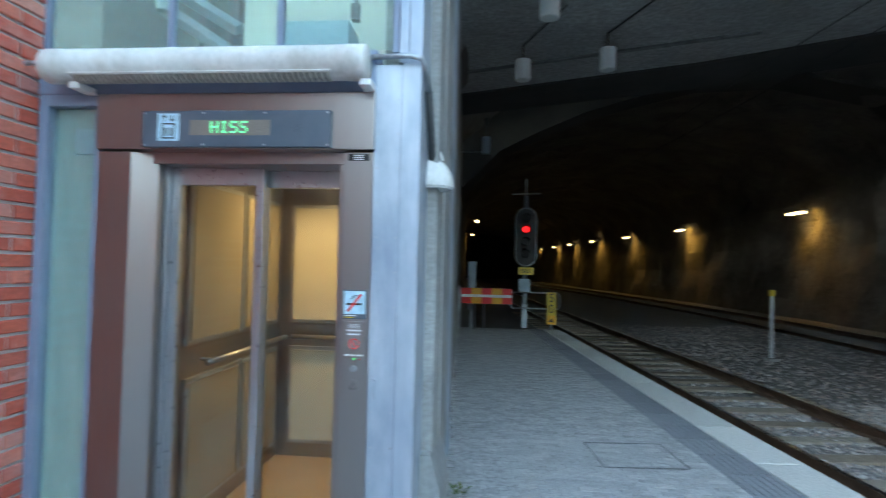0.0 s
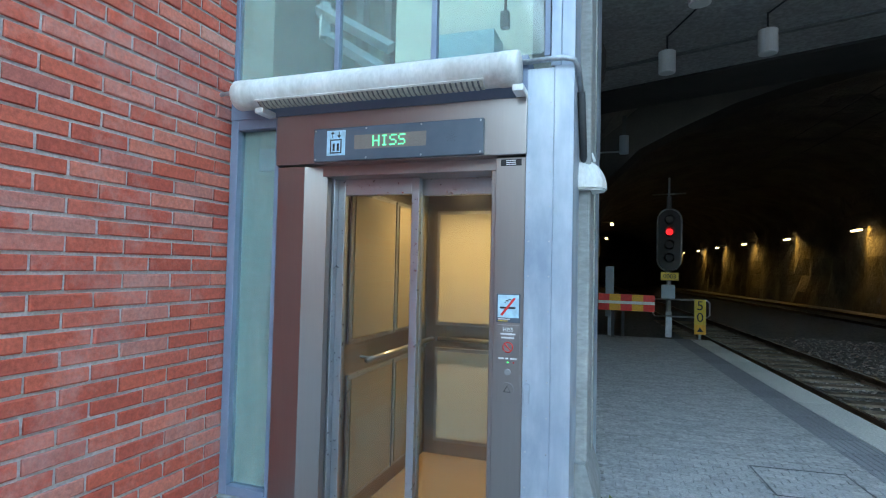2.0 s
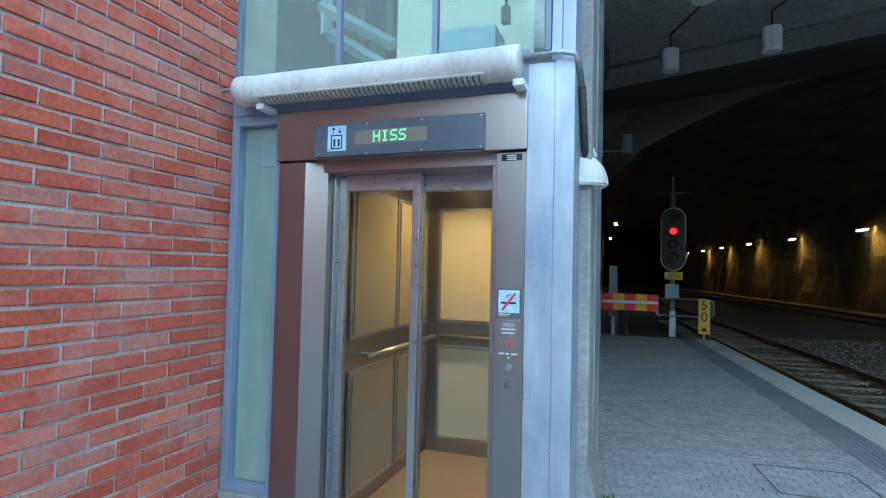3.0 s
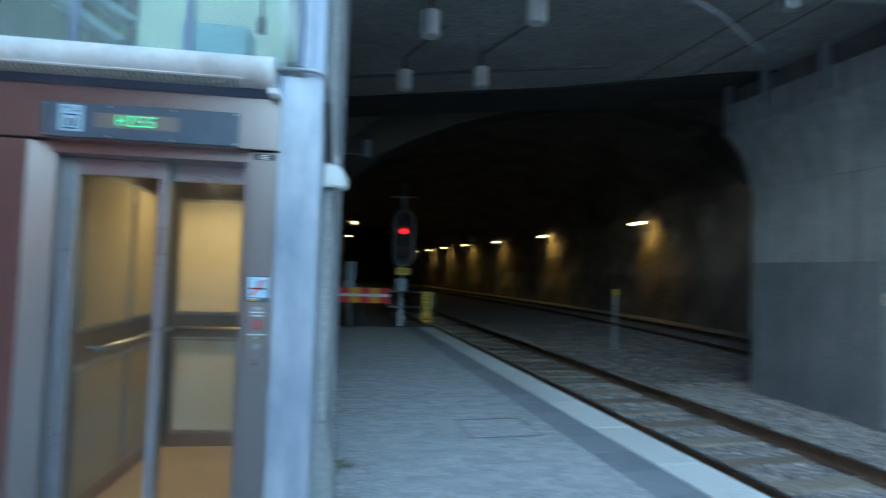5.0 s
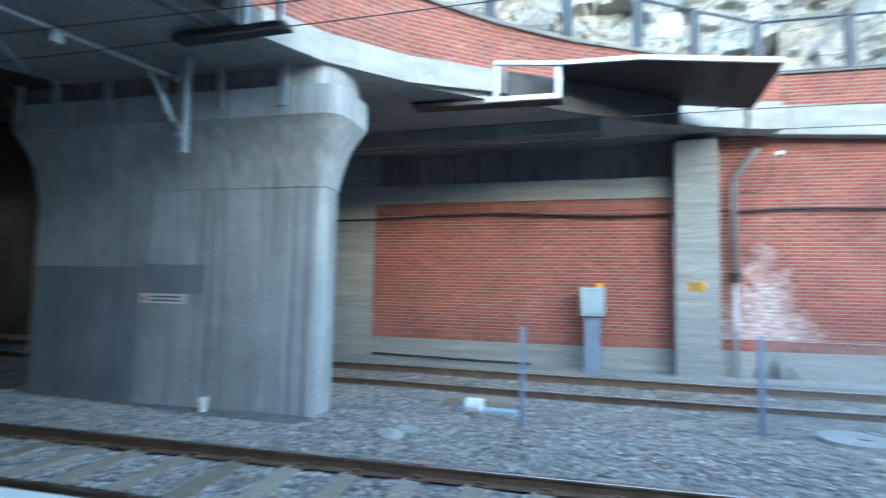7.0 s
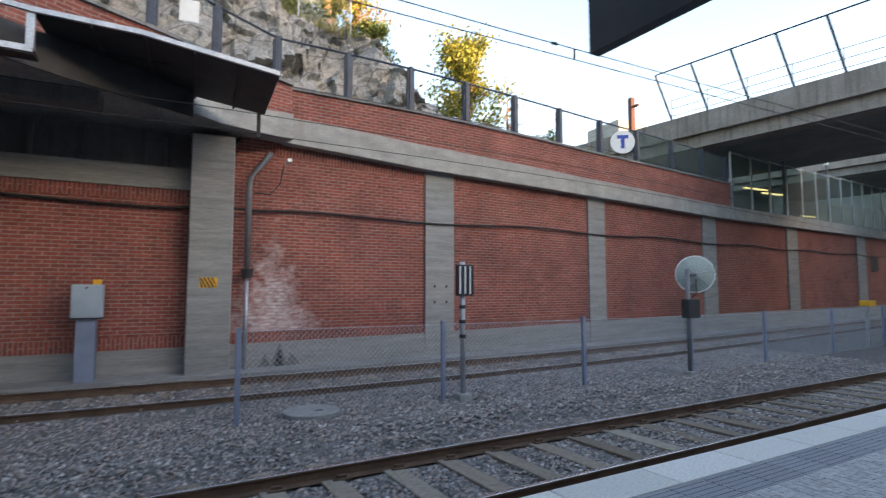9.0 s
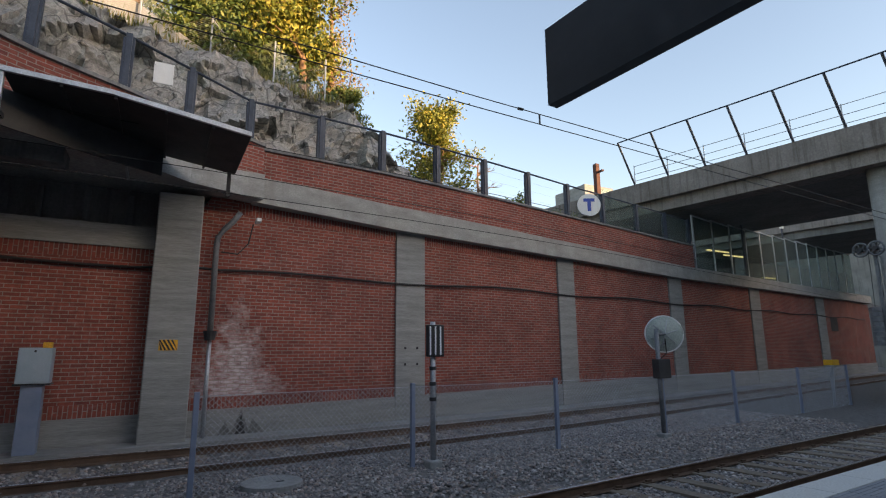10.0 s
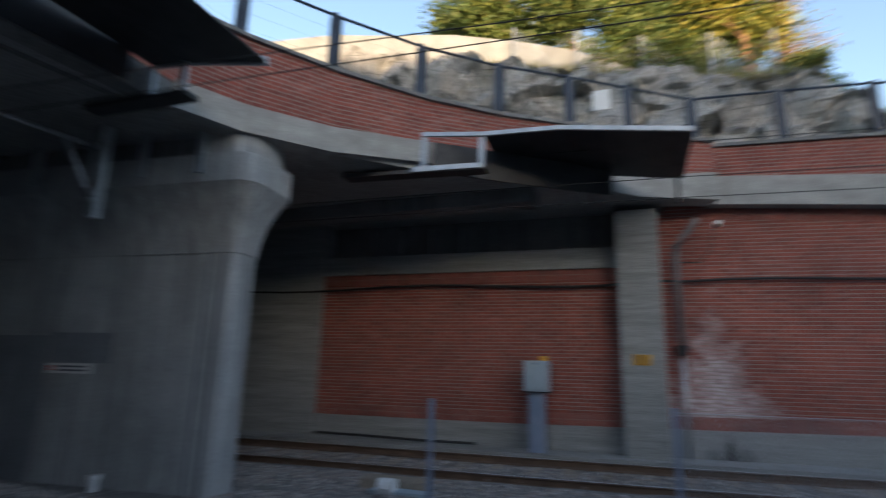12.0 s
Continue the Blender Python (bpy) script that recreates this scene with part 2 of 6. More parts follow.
M_PANEL = surf("slate_panel", (0.085, 0.11, 0.14), (0.12, 0.145, 0.18), 0.45, 0.3, big=4, fine=60, bump=0.05, grain=0.95)
M_WHITE = surf("white_paint", (0.72, 0.73, 0.72), (0.80, 0.81, 0.80), 0.45, big=3, fine=40, bump=0.04, streak=(0.62, 0.60, 0.56), grain=0.95)
M_DIRTY = surf("dirty_white_paint", (0.60, 0.60, 0.57), (0.74, 0.735, 0.71), 0.5, big=7, fine=60, stretch=(1, 1, 0.5), bump=0.08, streak=(0.36, 0.33, 0.28), grain=0.85)
# Grey-green tones stand in for reflections in the narrow side pane.
M_PANE_REFLECT = surf("pane_reflection_panel", (0.27, 0.36, 0.36), (0.50, 0.53, 0.49), 0.5, big=2.2, fine=20, stretch=(3, 3, 0.5), bump=0.03, grain=0.9)
M_LOUVRE = surf("yellowed_louvre", (0.42, 0.42, 0.36), (0.55, 0.55, 0.47), 0.5, big=4, fine=40, bump=0.03)
M_DARK = surf("dark_metal", (0.025, 0.027, 0.03), (0.055, 0.057, 0.06), 0.6, 0.2, big=3, fine=30, bump=0.15)
M_POST = surf("blue_black_steel", (0.03, 0.04, 0.06), (0.06, 0.075, 0.105), 0.5, 0.3, big=4, fine=40, bump=0.1)
M_GALV = surf("galvanised_tube", (0.36, 0.39, 0.42), (0.52, 0.55, 0.58), 0.45, 0.6, big=5, fine=40, bump=0.1)
M_POLE = surf("dull_grey_steel", (0.13, 0.14, 0.15), (0.22, 0.23, 0.24), 0.6, 0.3, big=5, fine=40, bump=0.1)
M_DISH = surf("grey_green_dish", (0.34, 0.40, 0.36), (0.43, 0.48, 0.44), 0.6, big=3, fine=30, bump=0.05)
M_GREYBOX = surf("light_grey_cabinet", (0.29, 0.37, 0.42), (0.36, 0.43, 0.48), 0.5, big=3, fine=40, bump=0.05, grain=0.94)
M_YELLOW = surf("yellow_paint", (0.62, 0.42, 0.03), (0.75, 0.52, 0.05), 0.5, big=5, fine=40, bump=0.05)
M_ORANGE = surf("orange_paint", (0.75, 0.36, 0.02), (0.85, 0.45, 0.03), 0.5, big=5, fine=40, bump=0.05)
M_RED = surf("red_paint", (0.72, 0.03, 0.03), (0.82, 0.05, 0.04), 0.5, big=5, fine=40, bump=0.05)
M_BLACK = surf("black_paint", (0.012, 0.012, 0.013), (0.03, 0.03, 0.032), 0.6, big=5, fine=40, bump=0.1)
M_BLUE = surf("blue_enamel", (0.02, 0.06, 0.35), (0.03, 0.08, 0.42), 0.4, big=5, fine=40, bump=0.02)
M_SKYBLUE = surf("pale_blue_sign", (0.45, 0.68, 0.80), (0.52, 0.74, 0.85), 0.45, big=5, fine=40, bump=0.02)
M_RUBBER = surf("black_cable", (0.015, 0.015, 0.016), (0.03, 0.03, 0.03), 0.7, big=9, fine=60)
M_RUST = surf("rust_red_primer", (0.07, 0.026, 0.018), (0.11, 0.04, 0.026), 0.8, big=4, fine=30)


def rock_mat(name):
    """Blasted granite: facets of differing grey, ochre and greenish films, dark cracks."""
    m, nt, p = nodes_of(name)
    v = coords(nt, (1, 1, 1))
    warp = mixc(nt, 0.12, v, noise_tex(nt, v, 1.5, 4))
    vo = nt.nodes.new("ShaderNodeTexVoronoi")
    vo.inputs["Scale"].default_value = 1.15
    nt.links.new(v, vo.inputs["Vector"])
    sep = nt.nodes.new("ShaderNodeSeparateColor")
    nt.links.new(vo.outputs["Color"], sep.inputs[0])
    base = ramp(nt, sep.outputs[0], [(0.0, (0.19, 0.19, 0.185)), (0.35, (0.33, 0.325, 0.31)), (0.6, (0.42, 0.41, 0.39)), (0.8, (0.34, 0.27, 0.20)), (1.0, (0.30, 0.32, 0.29))])
    cloud = ramp(nt, noise_tex(nt, v, 1.1, 8, 0.7), [(0.3, (0.24, 0.235, 0.225)), (0.55, (0.40, 0.39, 0.37)), (0.75, (0.36, 0.29, 0.21))])
    col = mixc(nt, 0.6, base, cloud)
    ed = nt.nodes.new("ShaderNodeTexVoronoi")
    ed.feature = "DISTANCE_TO_EDGE"
    ed.inputs["Scale"].default_value = 1.3
    nt.links.new(warp, ed.inputs["Vector"])
    crack = ramp(nt, ed.outputs["Distance"], [(0.0, (0.25,) * 3), (0.035, (1,) * 3)])
    col = mixc(nt, 0.8, col, crack, "MULTIPLY")
    g = noise_tex(nt, v, 9, 8, 0.7)
    col = mixc(nt, 1.0, col, ramp(nt, g, [(0.3, (0.55,) * 3), (0.65, (1.15,) * 3)]), "MULTIPLY")
    nt.links.new(col, p.inputs["Base Color"])
    p.inputs["Roughness"].default_value = 0.9
    bump_to(nt, p, g, 1.0, 0.08)
    return m


M_ROCK = rock_mat("granite_cut")
M_TUNROCK = surf("tunnel_rock", (0.06, 0.055, 0.05), (0.16, 0.14, 0.12), 0.95, big=0.7, fine=5, bump=1.0, dist=0.08)
M_GRASS = islands("dry_grass_blades", [(0.0, (0.10, 0.13, 0.03)), (0.5, (0.22, 0.20, 0.06)), (1.0, (0.34, 0.26, 0.10))])
M_SOIL = surf("mossy_soil", (0.06, 0.06, 0.035), (0.14, 0.13, 0.07), 0.95, big=1, fine=12, bump=1.0, dist=0.03)
M_BARK = surf("bark", (0.20, 0.11, 0.06), (0.36, 0.22, 0.13), 0.9, big=4, fine=22, stretch=(1, 1, 0.3), bump=0.8)
M_LEAF = islands("green_leaf", [(0.0, (0.05, 0.09, 0.02)), (0.5, (0.10, 0.15, 0.03)), (1.0, (0.20, 0.21, 0.04))], 0.6)
M_LEAF_LIME = islands("yellow_green_leaf", [(0.0, (0.12, 0.16, 0.02)), (0.5, (0.24, 0.25, 0.03)), (1.0, (0.40, 0.32, 0.05))], 0.6)
M_LEAF_GOLD = islands("golden_leaf", [(0.0, (0.14, 0.15, 0.03)), (0.5, (0.30, 0.22, 0.04)), (1.0, (0.38, 0.20, 0.05))], 0.6)
M_GLASS = glass_mat("clear_pane", (0.86, 0.92, 0.91))
M_OPAL = glass_mat("blue_green_pane", (0.82, 0.91, 0.89), 0.03, 0.08)
M_SCREEN = glass_mat("milky_green_pane", (0.60, 0.69, 0.67), 0.04, 0.07)
M_MATRIX = surf("matrix_window", (0.20, 0.165, 0.14), (0.26, 0.215, 0.18), 0.5, big=5, fine=200, bump=0.02)
M_BACKPANE = surf("pale_back_panel", (0.60, 0.63, 0.60), (0.70, 0.72, 0.68), 0.6, big=1.5, fine=14, bump=0.03, grain=0.95)
# Darker tan imitates the brown reflection on the left car wall.
M_CARSIDE = surf("tan_reflection_panel", (0.34, 0.29, 0.22), (0.42, 0.37, 0.29), 0.45, 0.3, big=0.8, fine=8, bump=0.0, grain=0.98)
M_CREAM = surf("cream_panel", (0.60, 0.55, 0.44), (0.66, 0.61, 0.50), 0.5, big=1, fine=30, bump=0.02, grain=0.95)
M_CARFLOOR = surf("tan_lino", (0.38, 0.25, 0.14), (0.46, 0.31, 0.18), 0.6, big=3, fine=50, bump=0.1)
M_LED = glow("led_green", (0.16, 1.0, 0.40), 0.055)
M_SIGRED = glow("red_aspect", (1.0, 0.01, 0.015), 0.16)
M_TUBE = glow("sodium_tube", (1.0, 0.72, 0.32), 0.5)
M_SPOT = glow("spot_lens", (1.0, 0.78, 0.5), 0.5)
M_BUTTON = glow("green_pilot", (0.1, 1.0, 0.2), 0.08)


# ---- building helpers ----
def thing(name, label, category, loc=(0, 0, 0), group="", kind=""):
    ob = new(name)
    ob.empty_display_size = 0.1
    ob.location = loc
    return tagged(ob, label, category, group, kind)


def root_of(ob):
    while ob.parent:
        ob = ob.parent
    return ob


def mesh_of(bm, mat, smooth=False, name="m"):
    me = bpy.data.meshes.new(name)
    if smooth:
        for f in bm.faces:
            f.smooth = True
    bm.to_mesh(me)
    bm.free()
    me.materials.append(mat)
    return me


def part(name, bm, mat, parent=None, label="", smooth=False, root=None):
    me = mesh_of(bm, mat, smooth, name)
    ob = new(name, me)
    if parent is not None:
        me.transform(Matrix.Translation(-root_of(parent).location))
        ob.parent = parent
    if label:
        ob["label"] = label
    return ob


def solid(name, bm, mat, label, category="", kind="structure", smooth=False, group=""):
    return tagged(part(name, bm, mat, None, "", smooth), label, category or name.split("_")[0], group, kind)


def B():
    return bmesh.new()


def hexa(bm, pts):
    vs = [bm.verts.new(p) for p in pts]
    for f in ((3, 2, 1, 0), (4, 5, 6, 7), (0, 1, 5, 4), (1, 2, 6, 5), (2, 3, 7, 6), (3, 0, 4, 7)):
        bm.faces.new([vs[i] for i in f])
    return vs


def box(bm, x0, x1, y0, y1, z0, z1, bev=0.0):
    x0, x1, y0, y1, z0, z1 = min(x0, x1), max(x0, x1), min(y0, y1), max(y0, y1), min(z0, z1), max(z0, z1)
    vs = hexa(bm, [(x0, y0, z0), (x1, y0, z0), (x1, y1, z0), (x0, y1, z0), (x0, y0, z1), (x1, y0, z1), (x1, y1, z1), (x0, y1, z1)])
    if bev:
        es = {e for v in vs for e in v.link_edges}
        bmesh.ops.bevel(bm, geom=list(es), offset=bev, segments=2, profile=0.5, affect="EDGES")
    return bm


def bx(x0, x1, y0, y1, z0, z1, bev=0.0):
    return box(B(), x0, x1, y0, y1, z0, z1, bev)


def tube(bm, pts, r, n=8, cap=True):
    pts = [Vector(p) for p in pts]
    rs = r if isinstance(r, (list, tuple)) else [r] * len(pts)
    rings = []
    for i, p in enumerate(pts):
        d = (pts[min(i + 1, len(pts) - 1)] - pts[max(i - 1, 0)]).normalized()
        a = d.cross(Vector((0, 0, 1)) if abs(d.z) < 0.9 else Vector((1, 0, 0))).normalized()
        b = d.cross(a)
        rings.append([bm.verts.new(p + rs[i] * (a * math.cos(6.28319 * k / n) + b * math.sin(6.28319 * k / n))) for k in range(n)])
    for q, w in zip(rings[:-1], rings[1:]):
        for k in range(n):
            bm.faces.new((q[k], q[(k + 1) % n], w[(k + 1) % n], w[k]))
    if cap:
        bm.faces.new(rings[0][::-1])
        bm.faces.new(rings[-1])
    return bm


def loft(bm, loops, closed=True, caps=True):
    rings = [[bm.verts.new(p) for p in lp] for lp in loops]
    n = len(rings[0])
    for q, w in zip(rings[:-1], rings[1:]):
        for k in range(n if closed else n - 1):
            bm.faces.new((q[k], q[(k + 1) % n], w[(k + 1) % n], w[k]))
    if closed and caps:
        bm.faces.new(rings[0][::-1])
        bm.faces.new(rings[-1])
    bmesh.ops.recalc_face_normals(bm, faces=bm.faces[:])
    return bm


def prism(bm, plan, z0, z1):
    return loft(bm, [[(x, y, z0) for x, y in plan], [(x, y, z1) for x, y in plan]])


def disc(bm, c, axis, r, depth, n=24):
    a = Vector(axis).normalized()
    return tube(bm, [Vector(c), Vector(c) + a * depth], r, n)


def flat_uv(ob, fn):
    me = ob.data
    lay = me.uv_layers.new(name="flat")
    for lp in me.loops:
        lay.data[lp.index].uv = fn(me.vertices[lp.vertex_index].co)


def lettering(body, size, m, mat, parent, depth=0.003, name="lettering", align="CENTER", label=""):
    cu = bpy.data.curves.new(name, "FONT")
    cu.body, cu.size, cu.extrude, cu.align_x, cu.align_y = body, size, depth / 2, align, "CENTER"
    tmp = new("tmp_text", cu)
    bpy.context.view_layer.update()
    me = bpy.data.meshes.new_from_object(tmp)
    bpy.data.objects.remove(tmp)
    bpy.data.curves.remove(cu)
    me.materials.clear()
    me.materials.append(mat)
    ob = new(name, me)
    me.transform(Matrix.Translation(-root_of(parent).location) @ m)
    ob.parent = parent
    if label:
        ob["label"] = label
    return ob


# ---- plan lines ----
def wall_x(y):
    """Face of the far brick retaining wall."""
    if y > 0:
        return 12.75 - 0.045 * y
    if y > -19:
        return 12.75 - 0.045 * y + 0.005 * y * y
    return 15.41 - 0.22 * (y + 19)


def edge_x(y):
    return 3.12 - 0.097 * y


def side_x(y):
    return 0.03 - 0.056 * y


def near_rail(y):
    return 3.95 - 0.1 * y


def steps(a, b, d):
    n = max(1, round(abs(b - a) / d))
    return [a + (b - a) * i / n for i in range(n + 1)]


def along(fx, a, b, d, off0, off1, z0, z1):
    """A strip of rectangular section that follows x = fx(y)."""
    loops = []
    for y in steps(a, b, d):
        x, zz0, zz1 = fx(y), z0(y) if callable(z0) else z0, z1(y) if callable(z1) else z1
        loops.append([(x + off0, y, zz0), (x + off1, y, zz0), (x + off1, y, zz1), (x + off0, y, zz1)])
    return loft(B(), loops)


def arc_len_uv(fx, y_ref=0.0):
    ys = steps(30, -60, 0.5)
    s, table = 0.0, []
    for a, b in zip(ys[:-1], ys[1:]):
        table.append((a, s))
        s += math.hypot(b - a, fx(b) - fx(a))
    table.append((ys[-1], s))
    yy, ss = [t[0] for t in table][::-1], [t[1] for t in table][::-1]
    ref = float(np.interp(y_ref, yy, ss))
    return lambda co: (float(np.interp(co.y, yy, ss)) - ref, co.z)


UV_WALL = arc_len_uv(wall_x)


def path_strip(pts, off0, off1, z0, z1):
    """Rectangular section along a polyline in plan; offsets to the left of the way."""
    loops = []
    for i, p in enumerate(pts):
        a, b = Vector(pts[max(i - 1, 0)]), Vector(pts[min(i + 1, len(pts) - 1)])
        d = (b - a).normalized()
        n = Vector((-d.y, d.x))
        q0, q1 = Vector(p) + n * off0, Vector(p) + n * off1
        zz0 = z0[i] if isinstance(z0, list) else z0
        zz1 = z1[i] if isinstance(z1, list) else z1
        loops.append([(q0.x, q0.y, zz0), (q1.x, q1.y, zz0), (q1.x, q1.y, zz1), (q0.x, q0.y, zz1)])
    return loft(B(), loops)


def poly_uv(pts):
    P = [Vector(p) for p in pts]
    L = [0.0]
    for a, b in zip(P[:-1], P[1:]):
        L.append(L[-1] + (b - a).length)

    def fn(co):
        best = (1e9, 0.0)
        for i, (a, b) in enumerate(zip(P[:-1], P[1:])):
            d = b - a
            t = max(0, min(1, (Vector(co[:2]) - a).dot(d) / d.length_squared))
            best = min(best, ((Vector(co[:2]) - a - d * t).length, L[i] + t * d.length))
        return (best[1], co[2])
    return fn


def sheet(xs, ys, fz):
    bm = B()
    g = [[bm.verts.new((fx, fy, fz(fx, fy))) for fx in xs] for fy in ys]
    for r0, r1 in zip(g[:-1], g[1:]):
        for k in range(len(xs) - 1):
            bm.faces.new((r0[k], r0[k + 1], r1[k + 1], r1[k]))
    return bm


# ---- ground ----
def ground_z(x, y):
    far = wall_x(y)
    t = max(0.0, min(1.0, (x - (far - 4.4)) / 1.4))
    r = max(0.0, min(1.0, (x - near_rail(y) - 1.9) / 0.8)) * max(0.0, min(1.0, (-1.0 - y) / 3.0))
    return -0.47 + max(0.14 * t, 0.13 * r) + 0.025 * noise.noise((x * 1.3, y * 1.3, 0))


gx = [-400, -60, -8] + steps(2, 14, 0.5) + [16, 20, 30, 80, 400]
gy = [-400, -120] + steps(-60, 20, 1.0) + steps(24, 80, 8) + [400]
solid("ground", sheet(gx, gy, ground_z), M_BALLAST, "grey crushed stone ballast bed between the tracks", "ground", smooth=True)

# ---- platform ----
pl_n, pl_s = 13.75, -46.0
bm = B()
loft(bm, [[(-3.2, pl_s, z), (edge_x(pl_s) - 0.06, pl_s, z), (edge_x(pl_n) - 0.06, pl_n, z), (-3.2, pl_n, z)] for z in (-0.6, -0.03)])
platform = solid("pavement", bm, M_JOINT, "station platform of grey concrete pavers with a pale edge", "platform")

# ---- far retaining wall ----
bm = along(wall_x, 4.5, -54, 0.75, 0, 0.5, -0.5, lambda y: 3.66 if y > -3.2 else 5.1)
wall_far = solid("wall_far", bm, M_FARBRICK, "long red brick retaining wall with lime bloom beside the track", "wall")
flat_uv(wall_far, UV_WALL)
plinth_z = lambda y: 0.29 - 0.012 * min(0, y) if y > -19 else 0.52
solid("trim_plinth", along(wall_x, 4.5, -54, 0.75, -0.05, 0.02, -0.5, plinth_z), M_CONC_BOARD, "rough pale concrete plinth along the brick wall", "plinth")
beam_b = lambda y: float(np.interp(y, [-54, -23, -14, -8.3, -4.5], [5.2, 4.62, 4.64, 4.72, 4.92]))
beam_t = lambda y: float(np.interp(y, [-54, -23, -14, -8.3, -4.5], [5.8, 5.18, 5.22, 5.36, 5.54]))
solid("trim_beam", along(wall_x, -4.55, -54, 0.75, -0.32, 0.4, beam_b, beam_t), M_CONC_PALE, "pale weathered concrete edge beam on top of the brick wall", "beam")
par_t = lambda y: float(np.interp(y, [-54, -24, -15, -8, -4.5], [6.5, 6.22, 6.12, 6.22, 6.2]))
wall_par = solid("wall_parapet", along(wall_x, -4.2, -24.3, 0.7, -0.24, 0.1, lambda y: beam_t(y) - 0.02, par_t), M_PARBRICK, "red brick parapet above the concrete edge beam", "parapet")
flat_uv(wall_par, UV_WALL)
solid("trim_coping", along(wall_x, -4.2, -24.3, 0.7, -0.30, 0.16, par_t, lambda y: par_t(y) + 0.07), M_CONC_DARK, "dark stone coping on the brick parapet", "coping")
for k, (y0, y1) in enumerate(((-8.4, -9.3), (-14.75, -15.6), (-22.1, -23.2), (-30.5, -31.8), (-41, -42.6))):
    solid("trim_pilaster", along(wall_x, y0, y1, 0.3, -0.07, 0.05, -0.4, lambda y: beam_b(y) + 0.1), M_CONC_BOARD, "pale board-marked concrete pilaster in the brick wall", "pilaster", group="pilasters of the brick wall")
bm = B()
for yy in (-8.68, -9.05):
    for zz in (1.2, 1.62):
        disc(bm, (wall_x(yy) - 0.068, yy, zz), (-1, 0, 0), 0.035, 0.006, 10)
solid("trim_plug", bm, M_BLACK, "dark round bolt holes in the concrete pilaster", "bolt holes")
def soldier(name, y0, y1, z0, off=-0.012):
    o = solid(name, along(wall_x, y0, y1, 0.75, off, 0.02, z0, lambda y: (z0(y) if callable(z0) else z0) + 0.25), M_PARBRICK, "upright soldier course of red bricks", "brick course")
    flat_uv(o, lambda co: (co.z - (z0(co.y) if callable(z0) else z0) + 0.005, UV_WALL(co)[0]))


soldier("trim_soldier_low", 4.5, -40, plinth_z)
soldier("trim_soldier_top", -4.3, -30, lambda y: beam_b(y) - 0.25)
soldier("trim_soldier_infill", 4.5, -2.6, 3.41)
# ledge and gap under the deck; the gap's shade is put into the colour
solid("trim_ledge", along(wall_x, 4.5, -3.0, 0.75, -0.06, 0.45, 3.66, 4.12), M_CONC_BOARD, "board-marked concrete ledge above the brick infill", "ledge")
solid("wall_recess", along(wall_x, 6.5, -4.4, 0.75, 0.45, 0.7, 3.6, 5.1), M_CONC_DARK, "back wall of the bearing gap, coloured dark as in shade", "wall")
for y in steps(4.1, -2.1, 0.78):
    solid("trim_strut", along(wall_x, y, y - 0.09, 0.09, 0.1, 0.2, 4.12, 4.8), M_CONC_DARK, "small upright strut in the bearing gap", "strut", group="struts in the bearing gap")
solid("wall_block", along(wall_x, 4.48, 9.5, 0.5, -0.1, 0.6, -0.5, 5.0), M_CONC_BOARD, "grey concrete wall face beside the tunnel", "wall")
solid("pier_column", bx(12.4, 13.1, -3.52, -2.66, -0.4, 4.82, 0.03), M_CONC_BOARD, "board-marked concrete pier against the brick wall", "pier")
solid("trim_duct", along(wall_x, 9, -54, 0.75, -0.85, -0.05, -0.5, -0.2), M_CONC_BOARD, "pale concrete cable duct along the wall foot", "cable duct")

# ---- deck over the tracks ----
SOUTH = [(-3.2, 3.9), (2.0, 3.55), (5.27, 3.2), (6.1, 3.2), (7.05, 2.75), (8.28, 1.85), (9.45, 0.6), (10.42, -0.7), (11.22, -2.0), (12.05, -3.15), (12.42, -4.2), (12.6, -4.7)]
NORTH = [(14.2, 7.0), (9.0, 8.2), (6.6, 9.1), (4.0, 10.45), (-0.6, 12.2), (-3.2, 13.1)]
bm = B()
prism(bm, SOUTH + [(14.2, -4.7)] + NORTH, 5.0, 5.35)
solid("ceiling", bm, M_SOFFIT, "dark sooty concrete underside of the deck", "ceiling")
FAS = SOUTH[3:]
fz0 = [4.98, 4.96, 5.0, 5.12, 5.08, 5.02, 4.95, 4.93, 4.93]
fz1 = [5.42, 5.42, 5.46, 5.54, 5.50, 5.46, 5.44, 5.48, 5.52]
solid("trim_fascia", path_strip(FAS, -0.12, 0.4, fz0, fz1), M_CONC_PALE, "pale concrete fascia along the curved deck edge", "fascia")
# Inner edge takes the dark concrete to imitate the shade there.
solid("trim_fascia_inner", path_strip(SOUTH[:4], -0.02, 0.3, 4.98, 5.6), M_CONC_DARK, "concrete deck edge above the platform with shade put into its colour", "fascia")
DPAR = SOUTH[2:]
dz = [6.6, 6.6, 6.6, 6.55, 6.42, 6.34, 6.32, 6.32, 6.25, 6.2]
wpd = solid("wall_deck_parapet", path_strip(DPAR, -0.04, 0.28, 5.38, dz), M_DECKBRICK, "red brick parapet along the curved deck edge", "parapet")
flat_uv(wpd, poly_uv(DPAR))
solid("trim_deck_coping", path_strip(DPAR, -0.1, 0.34, dz, [z + 0.07 for z in dz]), M_CONC_DARK, "dark stone coping on the deck parapet", "coping")
# downstand beams and joints under the deck
for a, b in (((-0.5, 9.6), (3.9, 8.1)), ((2.5, 4.2), (5.8, 3.6))):
    solid("trim_soffit_joint", path_strip([a, b], -0.04, 0.04, 4.97, 5.02), M_CONC_DARK, "narrow rib under the deck", "rib")
